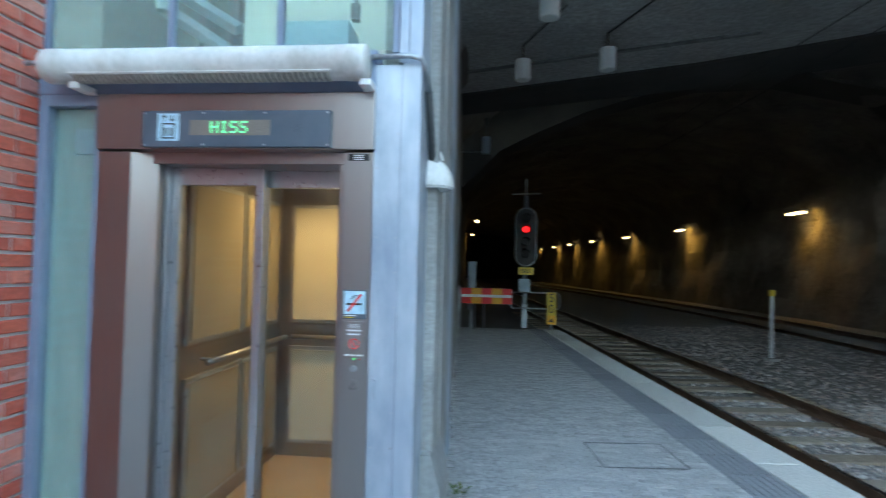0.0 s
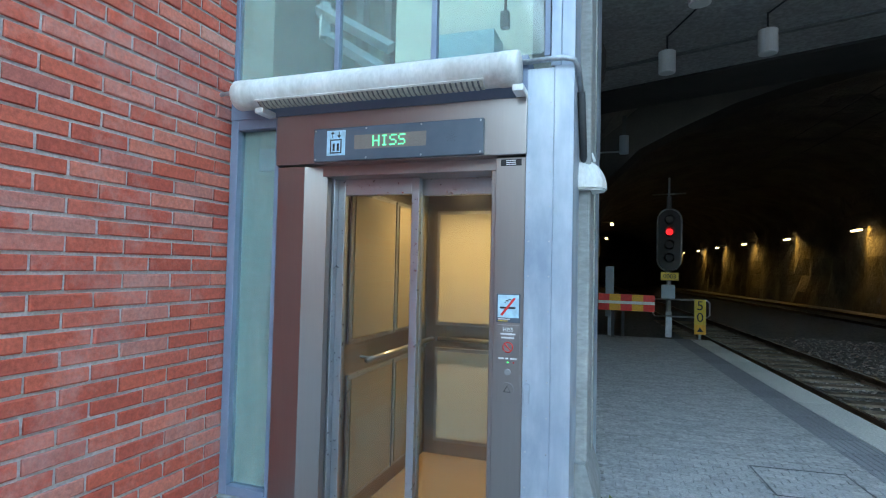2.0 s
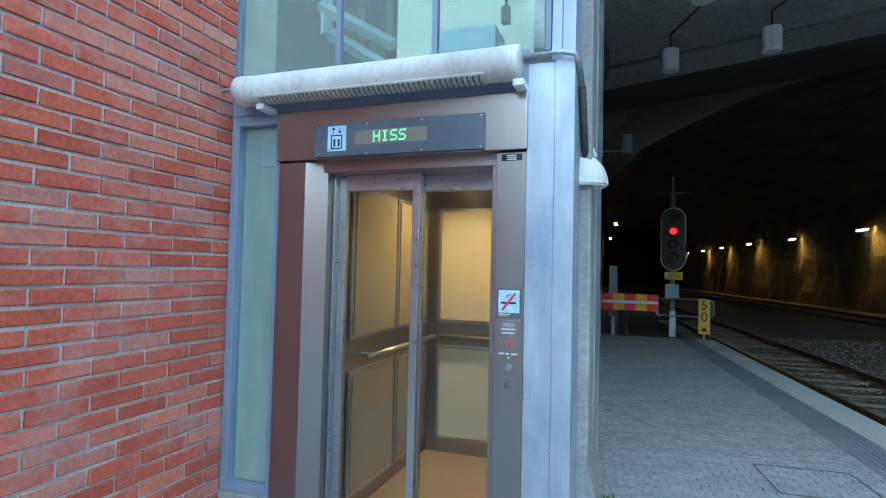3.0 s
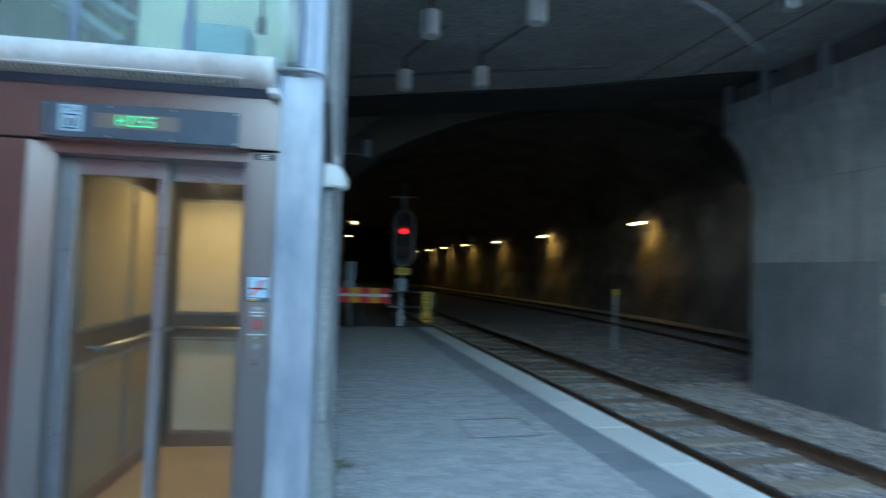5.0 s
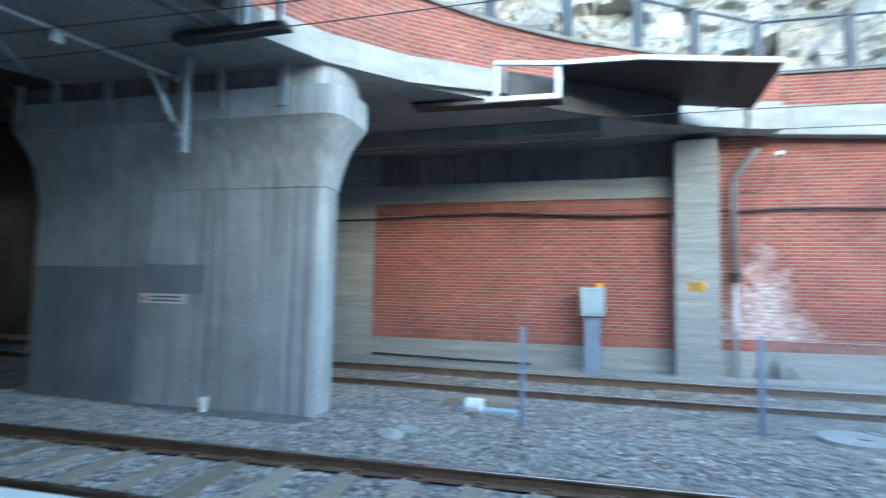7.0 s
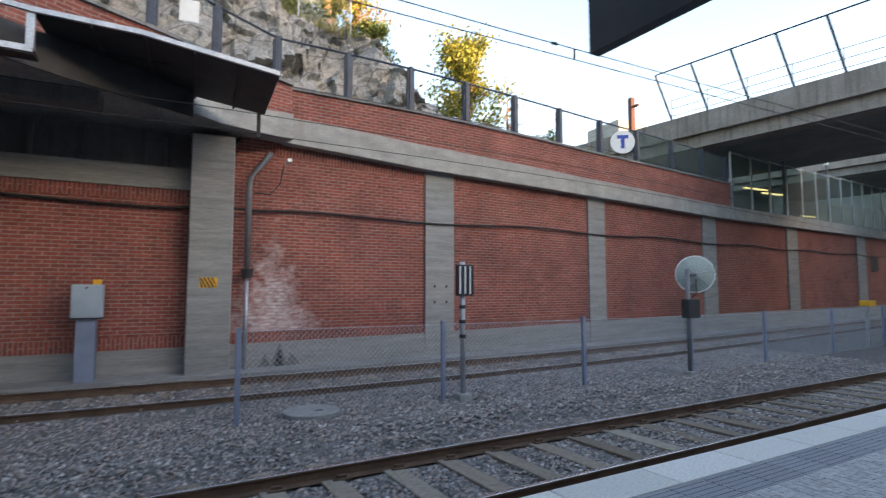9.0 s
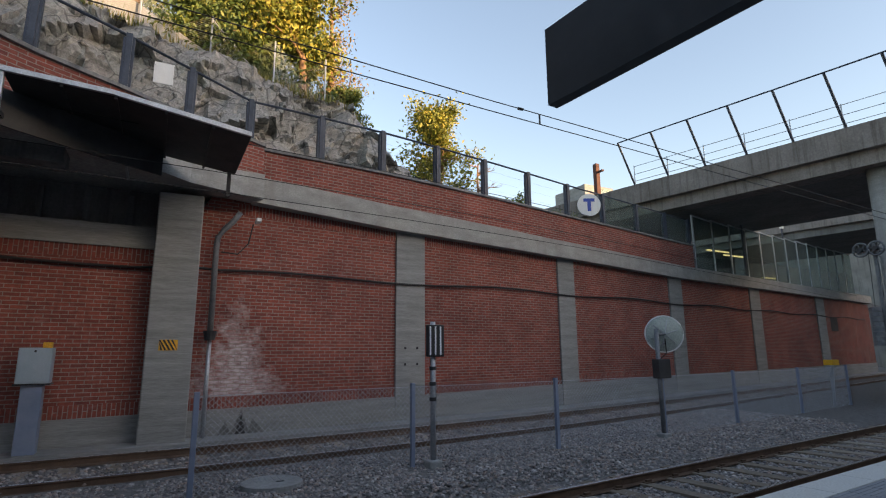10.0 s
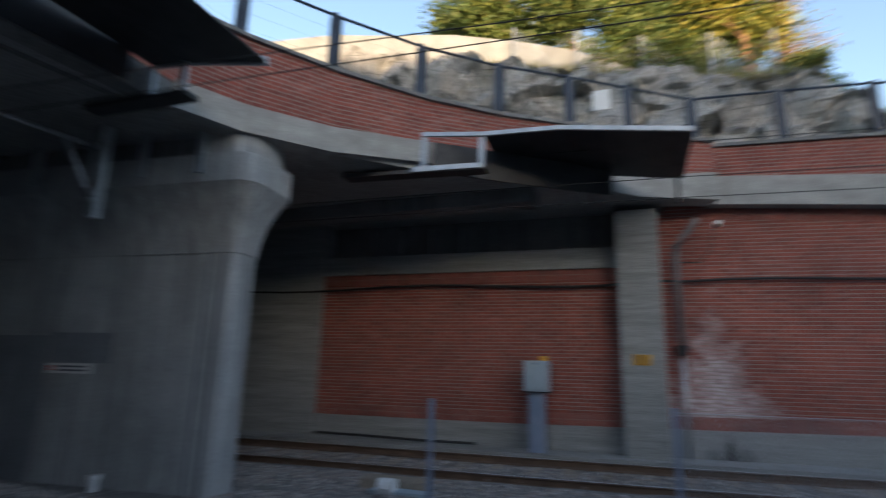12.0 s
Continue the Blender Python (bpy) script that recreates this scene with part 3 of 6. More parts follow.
# Beam colour carries the shade of the tunnel end.
solid("trim_portal_beam", path_strip(NORTH[1:], -0.0, 1.3, 4.96, 5.4), M_PORTAL_SHADE, "concrete beam at the tunnel end of the deck, coloured dark as in shade", "beam")
bm = B()
box(bm, 10.9, 11.5, -1.2, 7.2, 4.7, 5.0, 0.02)
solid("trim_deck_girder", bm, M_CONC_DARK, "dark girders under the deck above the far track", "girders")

# ---- pier wall between the tracks ----
PA, PB = Vector((7.34, 2.80)), Vector((6.80, 8.5))
pu = (PB - PA).normalized()
pn = Vector((pu.y, -pu.x))           # to the far side


def pier_loop(z, out, r):
    L, T = (PB - PA).length, 0.6
    pts = []
    for cx, cy, a0 in ((-out + r, -out + r, 180), (L + out - r, -out + r, 270), (L + out - r, T + out - r, 0), (-out + r, T + out - r, 90)):
        for k in range(5):
            a = radians(a0 + 22.5 * k)
            p = PA + pu * (cx + r * math.cos(a)) + pn * (cy + r * math.sin(a))
            pts.append((p.x, p.y, z))
    return pts


def pier_out(z):
    t = max(0.0, min(1.0, (z - 3.1) / 1.05))
    return 0.02 * (t > 0) + 0.355 * (0.3 * t + 0.7 * t ** 2.3)


zs = [-0.6, 1.8, 3.1, 3.104] + steps(3.16, 4.15, 0.082)
solid("wall_pier", loft(B(), [pier_loop(z, pier_out(z), 0.14 + 0.5 * pier_out(z)) for z in zs] + [pier_loop(4.16, 0.385, 0.33), pier_loop(4.62, 0.385, 0.33)]), M_PIER, "grey concrete pier wall with a flared head between the tracks", "pier wall", smooth=False)
solid("trim_pier_step", loft(B(), [pier_loop(4.62, 0.2, 0.14), pier_loop(4.63, 0.2, 0.14), pier_loop(5.02, 0.2, 0.14)]), M_CONC_DARK, "dark set-back bearing strip on the pier wall", "bearing strip")


solid("trim_pier_block", loft(B(), [[(q.x, q.y, z) for q in [PA + pu * (0.06 - k * math.cos(a)) + pn * (0.3 + (k + 0.24) * math.sin(a)) for a in [radians(d) for d in range(-90, 91, 15)]] + [PA + pu * 0.7 + pn * 0.9, PA + pu * 0.7 - pn * 0.3]] for z, k in ((4.6, 0.39), (4.8, 0.38), (4.96, 0.37), (5.0, 0.36))]), M_PIER, "rounded pale concrete block on the end of the pier head", "bearing block")


def on_pier(s, h, off):
    p = PA + pu * s - pn * off
    return (p.x, p.y, h)


def pier_box(s0, s1, h0, h1, o0, o1):
    bm = B()
    hexa(bm, [on_pier(s0, h0, o0), on_pier(s1, h0, o0), on_pier(s1, h0, o1), on_pier(s0, h0, o1), on_pier(s0, h1, o0), on_pier(s1, h1, o0), on_pier(s1, h1, o1), on_pier(s0, h1, o1)])
    bmesh.ops.recalc_face_normals(bm, faces=bm.faces[:])
    return bm


solid("trim_patch", pier_box(3.38, 5.6, -0.6, 1.79, -0.03, 0.004), M_CONC_WET, "darker repainted lower field on the pier wall", "paint field")
solid("trim_patch", pier_box(2.1, 3.32, 1.36, 1.84, -0.03, 0.004), M_CONC_WET, "darker repainted square on the pier wall", "paint field")
for s in (0.22, 0.46):
    solid("trim_groove", pier_box(s, s + 0.05, -0.6, 3.1, -0.03, 0.006), M_CONC_WET, "thin vertical joint in the pier wall", "joint")
for s in (0.5, 1.6, 2.7, 3.8, 4.9, 5.7):
    solid("trim_bearing_post", pier_box(s, s + 0.12, 4.3, 5.0, 0.36, 0.44), M_GALV, "grey steel bearing post on the pier head", "post", group="bearing posts on the pier head")

# ---- tunnel ----
TW_R = lambda y: float(np.interp(y, [6, 14, 22.9, 33.5, 42, 49, 56, 64, 90], [12.55, 12.7, 12.6, 11.6, 10.5, 9.3, 8.3, 7.5, 2.0]))
TW_L = lambda y: float(np.interp(y, [6, 13, 35, 64, 90], [-0.55, -0.9, -1.6, -4.5, -9.0]))


def tunnel_ring(y):
    xl, xr = TW_L(y), TW_R(y)
    pts = []
    n = 22
    for k in range(n + 1):
        a = k / n
        x = xl + (xr - xl) * (0.5 - 0.5 * math.cos(math.pi * a))
        zz = 3.6 + 3.3 * math.sin(math.pi * a) ** 0.8 if 0.0 < a < 1 else 3.6
        pts.append((x, y, zz))
    pts = [(xl, y, h) for h in (-0.6, 0.5, 1.6, 2.6)] + pts + [(xr, y, h) for h in (2.6, 1.6, 0.5, -0.6)]
    out = []
    for x, yy, z in pts:
        d = 0.5 * noise.noise((x * 0.5, yy * 0.45, z * 0.5)) + 0.25 * noise.noise((x * 1.7, yy * 1.7, z * 1.7))
        mid = Vector(((xl + xr) / 2, yy, 2.5))
        v = (Vector((x, yy, z)) - mid).normalized()
        out.append(tuple(Vector((x, yy, z)) + v * (abs(d) + 0.05)))
    return out


bm = loft(B(), [tunnel_ring(y) for y in steps(8.4, 90, 0.9)], closed=False)
for f in bm.faces:
    f.normal_flip()
solid("wall_tunnel", bm, M_TUNROCK, "rough dark blasted rock lining of the railway tunnel", "tunnel")
bm = bx(-14, 8, 89.5, 90.5, -1, 9)
solid("backdrop", bm, M_TUNROCK, "dark end of the tunnel bend", "tunnel end")
# lining arch behind the deck, near-black colour standing in for tunnel shade
ax = [-0.9, 0.26, 1.13, 2.5, 3.8, 5.8, 8.0, 10.5, 12.6]
az = [3.6, 4.75, 5.2, 5.8, 6.2, 6.7, 6.8, 6.3, 4.6]
bm = loft(B(), [[(x, y, z) for x, z in zip(ax, az)] + [(12.9, y, 8), (-1.2, y, 8)] for y in (15.0, 16.2)])
solid("wall_portal", bm, M_PORTAL_SHADE, "concrete portal arch of the tunnel with its shade put into the colour", "portal")
solid("ceiling_link", bx(-3, 14.4, 8.5, 16.4, 7.2, 7.5), M_PORTAL_SHADE, "slab between deck and tunnel, coloured dark as in shade", "slab")
solid("wall_east_link", bx(-3.3, -2.9, 3.9, 16.4, -0.5, 7.4), M_CONC_DARK, "plain dark wall closing the station side", "wall")

# ---- station wall beside the platform ----
bm = loft(B(), [[(side_x(y), y, -0.1), (side_x(y) - 0.35, y, -0.1), (side_x(y) - 0.35, y, 5.1), (side_x(y), y, 5.1)] for y in steps(3.0, 16, 1)])
solid("wall_side", bm, M_CONC_PALE, "pale pitted concrete wall along the platform", "wall")
solid("column_corner", bx(-0.36, -0.145, 2.72, 3.02, 0.0, 8.0, 0.015), M_CONC_PALE, "slim pale concrete column at the lift corner", "column")
bm = B()
loft(bm, [[(-0.38, 2.66, z), (-0.12 + e, 2.66, z), (-0.12 + e, 3.1, z), (-0.38, 3.1, z)] for z, e in ((0, 0.03), (0.45, 0.02), (0.62, -0.03))])
solid("column_base", bm, M_CONC, "worn concrete foot of the corner column", "column base")

# ---- brick station building (rest of the wall behind the near bricks) ----
NBX, NBY = -2.06, 2.48
# Upper part is unseen; its added height holds back sky light from the west.
solid("wall_near", bx(NBX - 0.45, NBX - 0.012, -46, NBY - 0.0, -0.1, 7.0), M_MORTAR, "red brick station wall beside the lift", "wall")

# Added out of view: keeps low sun off everything below the hill trees.
solid("backdrop_buildings", bx(-66, -62, -220, 90, -1, 27.0), M_CONC_DARK, "unseen plain wall added behind the station to block the low sun", "buildings")
# Added closing wall, tall enough to cover the horizon glow behind the bridges.
solid("backdrop_south", bx(-20, 75, -75, -74, -1, 17), M_CONC_DARK, "plain dark wall added beyond the bridges to cover bright low sky", "buildings")

# ---- tracks ----
RP = [(-0.065, 0), (0.065, 0), (0.06, 0.012), (0.011, 0.03), (0.011, 0.105), (0.034, 0.118), (0.034, 0.138), (-0.034, 0.138), (-0.034, 0.118), (-0.011, 0.105), (-0.011, 0.03), (-0.06, 0.012)]


def rail(fx, a, b, d, zb, parent):
    loops = [[(fx(y) + px, y, zb + pz) for px, pz in RP] for y in steps(a, b, d)]
    body = part("rail", loft(B(), loops), M_RAIL, parent, "rusty brown steel rail")
    loops = [[(fx(y) - 0.028, y, zb + 0.1385), (fx(y) + 0.028, y, zb + 0.1385), (fx(y) + 0.024, y, zb + 0.1425), (fx(y) - 0.024, y, zb + 0.1425)] for y in steps(a, b, d)]
    part("rail_head", loft(B(), loops), M_RAILTOP, body, "polished running surface")


track_near = thing("railway_track", "single track on timber sleepers beside the platform", "track", (4.7, 0, -0.45))
rail(near_rail, 84, -56, 4, -0.445, track_near)
rail(lambda y: near_rail(y) + 1.5, 84, -56, 4, -0.445, track_near)
track_far = thing("railway_track", "curved track on timber sleepers below the brick wall", "track", (10, 0, -0.35))
tw = lambda y: wall_x(y) if y < 9 else wall_x(9) + (TW_R(y) - TW_R(9)) - 0.02 * (y - 9)
rail(lambda y: tw(y) - 3.1, 60, -54, 1.5, -0.37, track_far)
rail(lambda y: tw(y) - 1.55, 60, -54, 1.5, -0.31, track_far)

sl = []
for v in range(3):
    bm = B()
    random.seed(v)
    box(bm, -1.28, 1.28, -0.115, 0.115, -0.16, 0.0, 0.012)
    for q in bm.verts:
        q.co += Vector((0, random.uniform(-0.006, 0.006), random.uniform(-0.006, 0.004)))
    sl.append(mesh_of(bm, M_SLEEPER, name="sleeper"))
random.seed(3)
for tr, cx, zt, y0, y1 in ((track_near, lambda y: near_rail(y) + 0.75, -0.43, 24, -22), (track_far, lambda y: tw(y) - 2.33, -0.335, 10, -30)):
    for i, y in enumerate(steps(y0, y1, 0.66)):
        o = new("sleeper", sl[i % 3])
        o.parent = tr
        tilt = -2.2 if tr is track_far else 0.0
        slope = (cx(y + 0.5) - cx(y - 0.5))
        o.matrix_local = Matrix.Translation(-tr.location) @ pose(cx(y), y + random.uniform(-0.03, 0.03), zt, random.uniform(-1, 1), tilt, -math.degrees(math.atan(slope)) + random.uniform(-1, 1))
# fastenings
fas = B()
box(fas, -0.13, 0.13, -0.09, 0.09, 0, 0.014)
box(fas, -0.1, -0.06, -0.05, 0.05, 0.014, 0.045)
box(fas, 0.06, 0.1, -0.05, 0.05, 0.014, 0.045)
fme = mesh_of(fas, M_RAIL, name="rail_chair")
for y in steps(24, -22, 0.66):
    for k in (0, 1.5):
        o = new("rail_chair", fme)
        o.parent = track_near
        o.location = Vector((near_rail(y) + k, y, -0.432)) - track_near.location


def stones(name, n, region, size, seed, label):
    """Loose crushed stone lying on the bed."""
    rnd = np.random.RandomState(seed)
    ph = (1 + 5 ** 0.5) / 2
    base = np.array([(-1, ph, 0), (1, ph, 0), (-1, -ph, 0), (1, -ph, 0), (0, -1, ph), (0, 1, ph), (0, -1, -ph), (0, 1, -ph), (ph, 0, -1), (ph, 0, 1), (-ph, 0, -1), (-ph, 0, 1)]) / 1.9
    tri = np.array([(0, 11, 5), (0, 5, 1), (0, 1, 7), (0, 7, 10), (0, 10, 11), (1, 5, 9), (5, 11, 4), (11, 10, 2), (10, 7, 6), (7, 1, 8), (3, 9, 4), (3, 4, 2), (3, 2, 6), (3, 6, 8), (3, 8, 9), (4, 9, 5), (2, 4, 11), (6, 2, 10), (8, 6, 7), (9, 8, 1)])
    V, F, made = [], [], 0
    while made < n:
        x, y = region(rnd)
        z = ground_z(x, y)
        s = size * rnd.uniform(0.5, 1.35)
        v = base * rnd.uniform(0.55, 1.25, (12, 1)) * np.array([1, rnd.uniform(0.6, 1), rnd.uniform(0.5, 0.8)]) * s
        a = rnd.uniform(0, 6.28)
        c, sn = math.cos(a), math.sin(a)
        v = np.stack([v[:, 0] * c - v[:, 1] * sn, v[:, 0] * sn + v[:, 1] * c, v[:, 2]], 1) + (x, y, z + 0.25 * s)
        V.append(v)
        F.append(tri + 12 * made)
        made += 1
    me = bpy.data.meshes.new(name)
    me.from_pydata(np.concatenate(V).tolist(), [], np.concatenate(F).tolist())
    me.materials.append(M_STONE)
    return tagged(new(name, me), label, "ballast", kind="stuff")


def reg_mid(r):
    k = r.uniform()
    y = r.uniform(-9, 9) if k < 0.6 else r.uniform(-19, -9) if k < 0.92 else r.uniform(9, 20)
    a, b = near_rail(y) + 0.1, tw(y) - 3.25
    while True:
        x = r.uniform(a, b)
        if not (PA.y < y < PB.y and PA.x - 0.6 < x < PA.x + 0.8) and abs(x - near_rail(y) - 1.5) > 0.1:
            return x, y


def reg_far(r):
    y = r.uniform(-26, 9)
    while True:
        x = tw(y) - r.uniform(1.15, 3.1)
        if abs(x - tw(y) + 1.55) > 0.1:
            return x, y


stones("ballast_stones", 68000, reg_mid, 0.031, 1, "loose grey crushed stone around the near track")
stones("ballast_stones", 9000, reg_far, 0.034, 2, "loose grey crushed stone around the far track")

# ---- the lift ----
FY = 2.44
lift = thing("lift", "glazed station lift with steel portal and closed glass doors", "lift", (-1.07, FY, 0))
# portal
part("jamb", prism(B(), [(-1.72, FY - 0.02), (-1.558, FY - 0.02), (-1.468, FY + 0.055), (-1.468, FY + 0.1), (-1.72, FY + 0.1)], 0, 2.03), M_STEEL, lift, "wide brushed steel door jamb")
jr = part("jamb", bx(-0.55, -0.41, FY - 0.0, FY + 0.16, 0, 2.035, 0.004), M_STEEL, lift, "narrow brushed steel jamb with call panel")
part("header", bx(-1.73, -0.405, FY - 0.03, FY + 0.16, 2.04, 2.30, 0.004), M_STEEL, lift, "brushed steel door header")
part("lining", bx(-1.56, -1.505, FY + 0.125, FY + 0.22, 0, 2.0, 0.003), M_STEEL, lift)
part("lining", bx(-1.505, -1.455, FY + 0.11, FY + 0.22, 0, 2.0, 0.004), M_ALU, lift, "aluminium door frame post")
part("lining", bx(-0.58, -0.55, FY + 0.05, FY + 0.24, 0, 2.0, 0.003), M_STEEL, lift)
part("lining", bx(-1.545, -0.55, FY + 0.04, FY + 0.22, 1.985, 2.045, 0.003), M_STEEL, lift)
part("sill", bx(-1.46, -0.55, FY - 0.0, FY + 0.34, -0.02, 0.015, 0.003), M_ALU, lift, "grooved metal threshold")


def leaf(x0, x1, y, parent):
    f, zb, zt = 0.042, 0.02, 1.985
    bm = B()
    box(bm, x0, x0 + f, y, y + 0.04, zb, zt, 0.004)
    box(bm, x1 - f, x1, y, y + 0.04, zb, zt, 0.004)
    box(bm, x0 + f, x1 - f, y, y + 0.04, zt - 0.085, zt, 0.003)
    box(bm, x0 + f, x1 - f, y, y + 0.04, zb, zb + 0.16, 0.003)
    d = part("door_leaf", bm, M_ALU, parent, "aluminium-framed sliding glass door leaf")
    g = part("pane", bx(x0 + f, x1 - f, y + 0.016, y + 0.024, zb + 0.16, zt - 0.085), M_GLASS, d, "clear glass")
    g.visible_shadow = False


leaf(-1.455, -0.985, FY + 0.15, lift)
leaf(-1.035, -0.545, FY + 0.22, lift)
# car
CX0, CX1, CY0, CY1, CH = -1.56, -0.36, 2.84, 4.25, 2.18
car = part("car_floor", bx(CX0, CX1, CY0 - 0.1, CY1, -0.04, 0.0), M_CARFLOOR, lift, "tan lino floor of the lift car")
bm = B()
box(bm, CX0 - 0.04, CX0, CY0, CY1, 0, CH)
box(bm, CX1, CX1 + 0.04, CY0, CY1, 0, CH)
box(bm, CX0, CX1, CY1, CY1 + 0.04, 0, CH)
part("car_wall", bm, M_STEEL, lift, "brushed steel car walls")
for z0, z1 in ((0.14, 0.84), (1.08, 1.96)):
    for a, b in ((CX0 + 0.12, -0.98), (-0.92, CX1 - 0.1)):
        fr = B()
        box(fr, a - 0.03, b + 0.03, CY1 - 0.022, CY1 - 0.002, z0 - 0.03, z1 + 0.03, 0.004)
        p = part("panel_frame", fr, M_ALU, lift)
        part("panel", bx(a, b, CY1 - 0.028, CY1 - 0.02, z0, z1), M_CREAM, p, "cream laminate wall panel")
    for xs, sg in ((CX0, 1), (CX1, -1)):
        for a, b in ((CY0 + 0.1, 3.52), (3.6, CY1 - 0.12)):
            p = part("panel_frame", bx(xs + sg * 0.002, xs + sg * 0.02, a - 0.03, b + 0.03, z0 - 0.03, z1 + 0.03, 0.004), M_ALU, lift)
            # Left side gets the tan with the reflection in its colour, right side plain cream.
            part("panel", bx(xs + sg * 0.02, xs + sg * 0.028, a, b, z0, z1), M_CARSIDE if sg > 0 else M_CREAM, p, "metal wall panel with a brown reflection put into its tan colour" if sg > 0 else "cream laminate wall panel")
h = part("handrail", tube(B(), [(CX0 + 0.1, CY0 + 0.15, 0.95), (CX0 + 0.1, CY1 - 0.12, 0.95)], 0.018, 10), M_ALU, lift, "round metal handrail", True)
part("bracket", tube(B(), [(CX0, 3.1, 0.95), (CX0 + 0.1, 3.1, 0.95)], 0.01, 6), M_ALU, h)
part("bracket", tube(B(), [(CX0, 3.9, 0.95), (CX0 + 0.1, 3.9, 0.95)], 0.01, 6), M_ALU, h)
part("handrail", tube(B(), [(CX0 + 0.14, CY1 - 0.09, 0.95), (CX1 - 0.1, CY1 - 0.09, 0.95)], 0.018, 10), M_ALU, lift, "round metal handrail", True)
part("car_roof", bx(CX0 - 0.04, CX1 + 0.04, CY0 - 0.1, CY1 + 0.04, CH, CH + 0.05), M_STEEL, lift, "steel car ceiling")
for x in (-1.3, -0.95, -0.6):
    for y in (3.15, 3.9):
        s = part("spotlight", disc(B(), (x, y, CH - 0.012), (0, 0, 1), 0.05, 0.012, 16), M_ALU, lift)
        part("lens", disc(B(), (x, y, CH - 0.016), (0, 0, 1), 0.035, 0.005, 16), M_SPOT, s, "glowing warm spotlight lens")
for x in (-1.25, -0.68):
    lamp = new("car_light", bpy.data.lights.new("car_light", "AREA"))
    lamp.data.shape, lamp.data.size, lamp.data.energy, lamp.data.color, lamp.data.spread = "DISK", 0.12, 0.42, (1.0, 0.62, 0.28), radians(150)
    lamp.matrix_world = look((x, 3.7, CH - 0.03), (x, 3.7, 0))
# display panel
pan = part("display_panel", bx(-1.487, -0.597, FY - 0.055, FY - 0.03, 2.045, 2.212, 0.003), M_PANEL, lift, "slate-grey indicator panel")
part("display_recess", bx(-1.255, -0.875, FY - 0.0562, FY - 0.0552, 2.098, 2.168), M_MATRIX, pan, "dark dot-matrix window")
GLY = {"H": "10001 10001 10001 11111 10001 10001 10001", "I": "01110 00100 00100 00100 00100 00100 01110", "S": "01111 10000 10000 01110 00001 00001 11110"}
bm, px = B(), 0.0076
for i, ch in enumerate("HISS"):
    for r, row in enumerate(GLY[ch].split()):
        for c, on in enumerate(row):
            if on == "1":
                x, z = -1.155 + i * 6 * px + c * px, 2.161 - r * px
                box(bm, x, x + px * 0.86, FY - 0.0578, FY - 0.0565, z - px * 0.86, z)
part("dot_matrix_text", bm, M_LED, pan, "green lit word HISS")
pic = part("pictogram_plate", bx(-1.41, -1.305, FY - 0.057, FY - 0.055, 2.072, 2.198, 0.001), M_SKYBLUE, pan, "pale blue lift pictogram plate")
bm = B()
for x0, x1, z0, z1 in ((-1.39, -1.325, 2.147, 2.153), (-1.39, -1.325, 2.082, 2.088), (-1.39, -1.384, 2.088, 2.147), (-1.331, -1.325, 2.088, 2.147), (-1.375, -1.364, 2.095, 2.132), (-1.351, -1.34, 2.095, 2.132), (-1.378, -1.374, 2.160, 2.19), (-1.342, -1.338, 2.160, 2.19)):
    box(bm, x0, x1, FY - 0.0585, FY - 0.0572, z0, z1)
for cx, tip, bs in ((-1.376, 2.194, 2.18), (-1.340, 2.158, 2.172)):
    vs = [bm.verts.new(p) for p in ((cx - 0.011, FY - 0.0582, bs), (cx + 0.011, FY - 0.0582, bs), (cx, FY - 0.0582, tip))]
    bm.faces.new(vs if tip > bs else vs[::-1])
part("pictogram", bm, M_BLACK, pic)
bm = B()
for x in (-1.475, -1.19, -0.9, -0.61):
    for z in (2.055, 2.2):
        part("screw", disc(B(), (x, FY - 0.056, z), (0, -1, 0), 0.005, 0.002, 8), M_ALU, pan)
for a in range(8):
    for r in (0.008, 0.016, 0.024):
        disc(bm, (-0.75 + r * math.cos(a * 0.785), FY - 0.056, 2.13 + r * math.sin(a * 0.785)), (0, -1, 0), 0.0016, 0.001, 5)
part("speaker_holes", bm, M_BLACK, pan, "ring of tiny speaker holes")
# call panel on the jamb
sg = part("smoking_sign", bx(-0.532, -0.424, FY - 0.006, FY - 0.001, 1.283, 1.412, 0.001), M_PANEL, jr, "no-smoking sign")
part("sign_face", bx(-0.526, -0.43, FY - 0.0075, FY - 0.006, 1.305, 1.407), M_SKYBLUE, sg, "pale blue field")
bm = B()
box(bm, -0.515, -0.445, FY - 0.0095, FY - 0.0078, 1.345, 1.354)
for k in range(5):
    box(bm, -0.495 + 0.006 * k, -0.489 + 0.006 * k, FY - 0.0095, FY - 0.0078, 1.372 + 0.004 * (k % 2) + 0.003 * k, 1.377 + 0.004 * (k % 2) + 0.003 * k)
part("cigarette", bm, M_BLACK, sg)
part("red_bar", hexa(b := B(), [(-0.513, FY - 0.012, 1.318), (-0.503, FY - 0.012, 1.314), (-0.503, FY - 0.010, 1.314), (-0.513, FY - 0.010, 1.318), (-0.453, FY - 0.012, 1.396), (-0.443, FY - 0.012, 1.392), (-0.443, FY - 0.010, 1.392), (-0.453, FY - 0.010, 1.396)]) and b, M_RED, sg)
bm = B()
box(bm, -0.524, -0.47, FY - 0.0085, FY - 0.0062, 1.296, 1.3)
part("print", bm, M_WHITE, sg)
bm = B()
box(bm, -0.524, -0.48, FY - 0.0085, FY - 0.0062, 1.288, 1.292)
part("print", bm, M_YELLOW, sg)
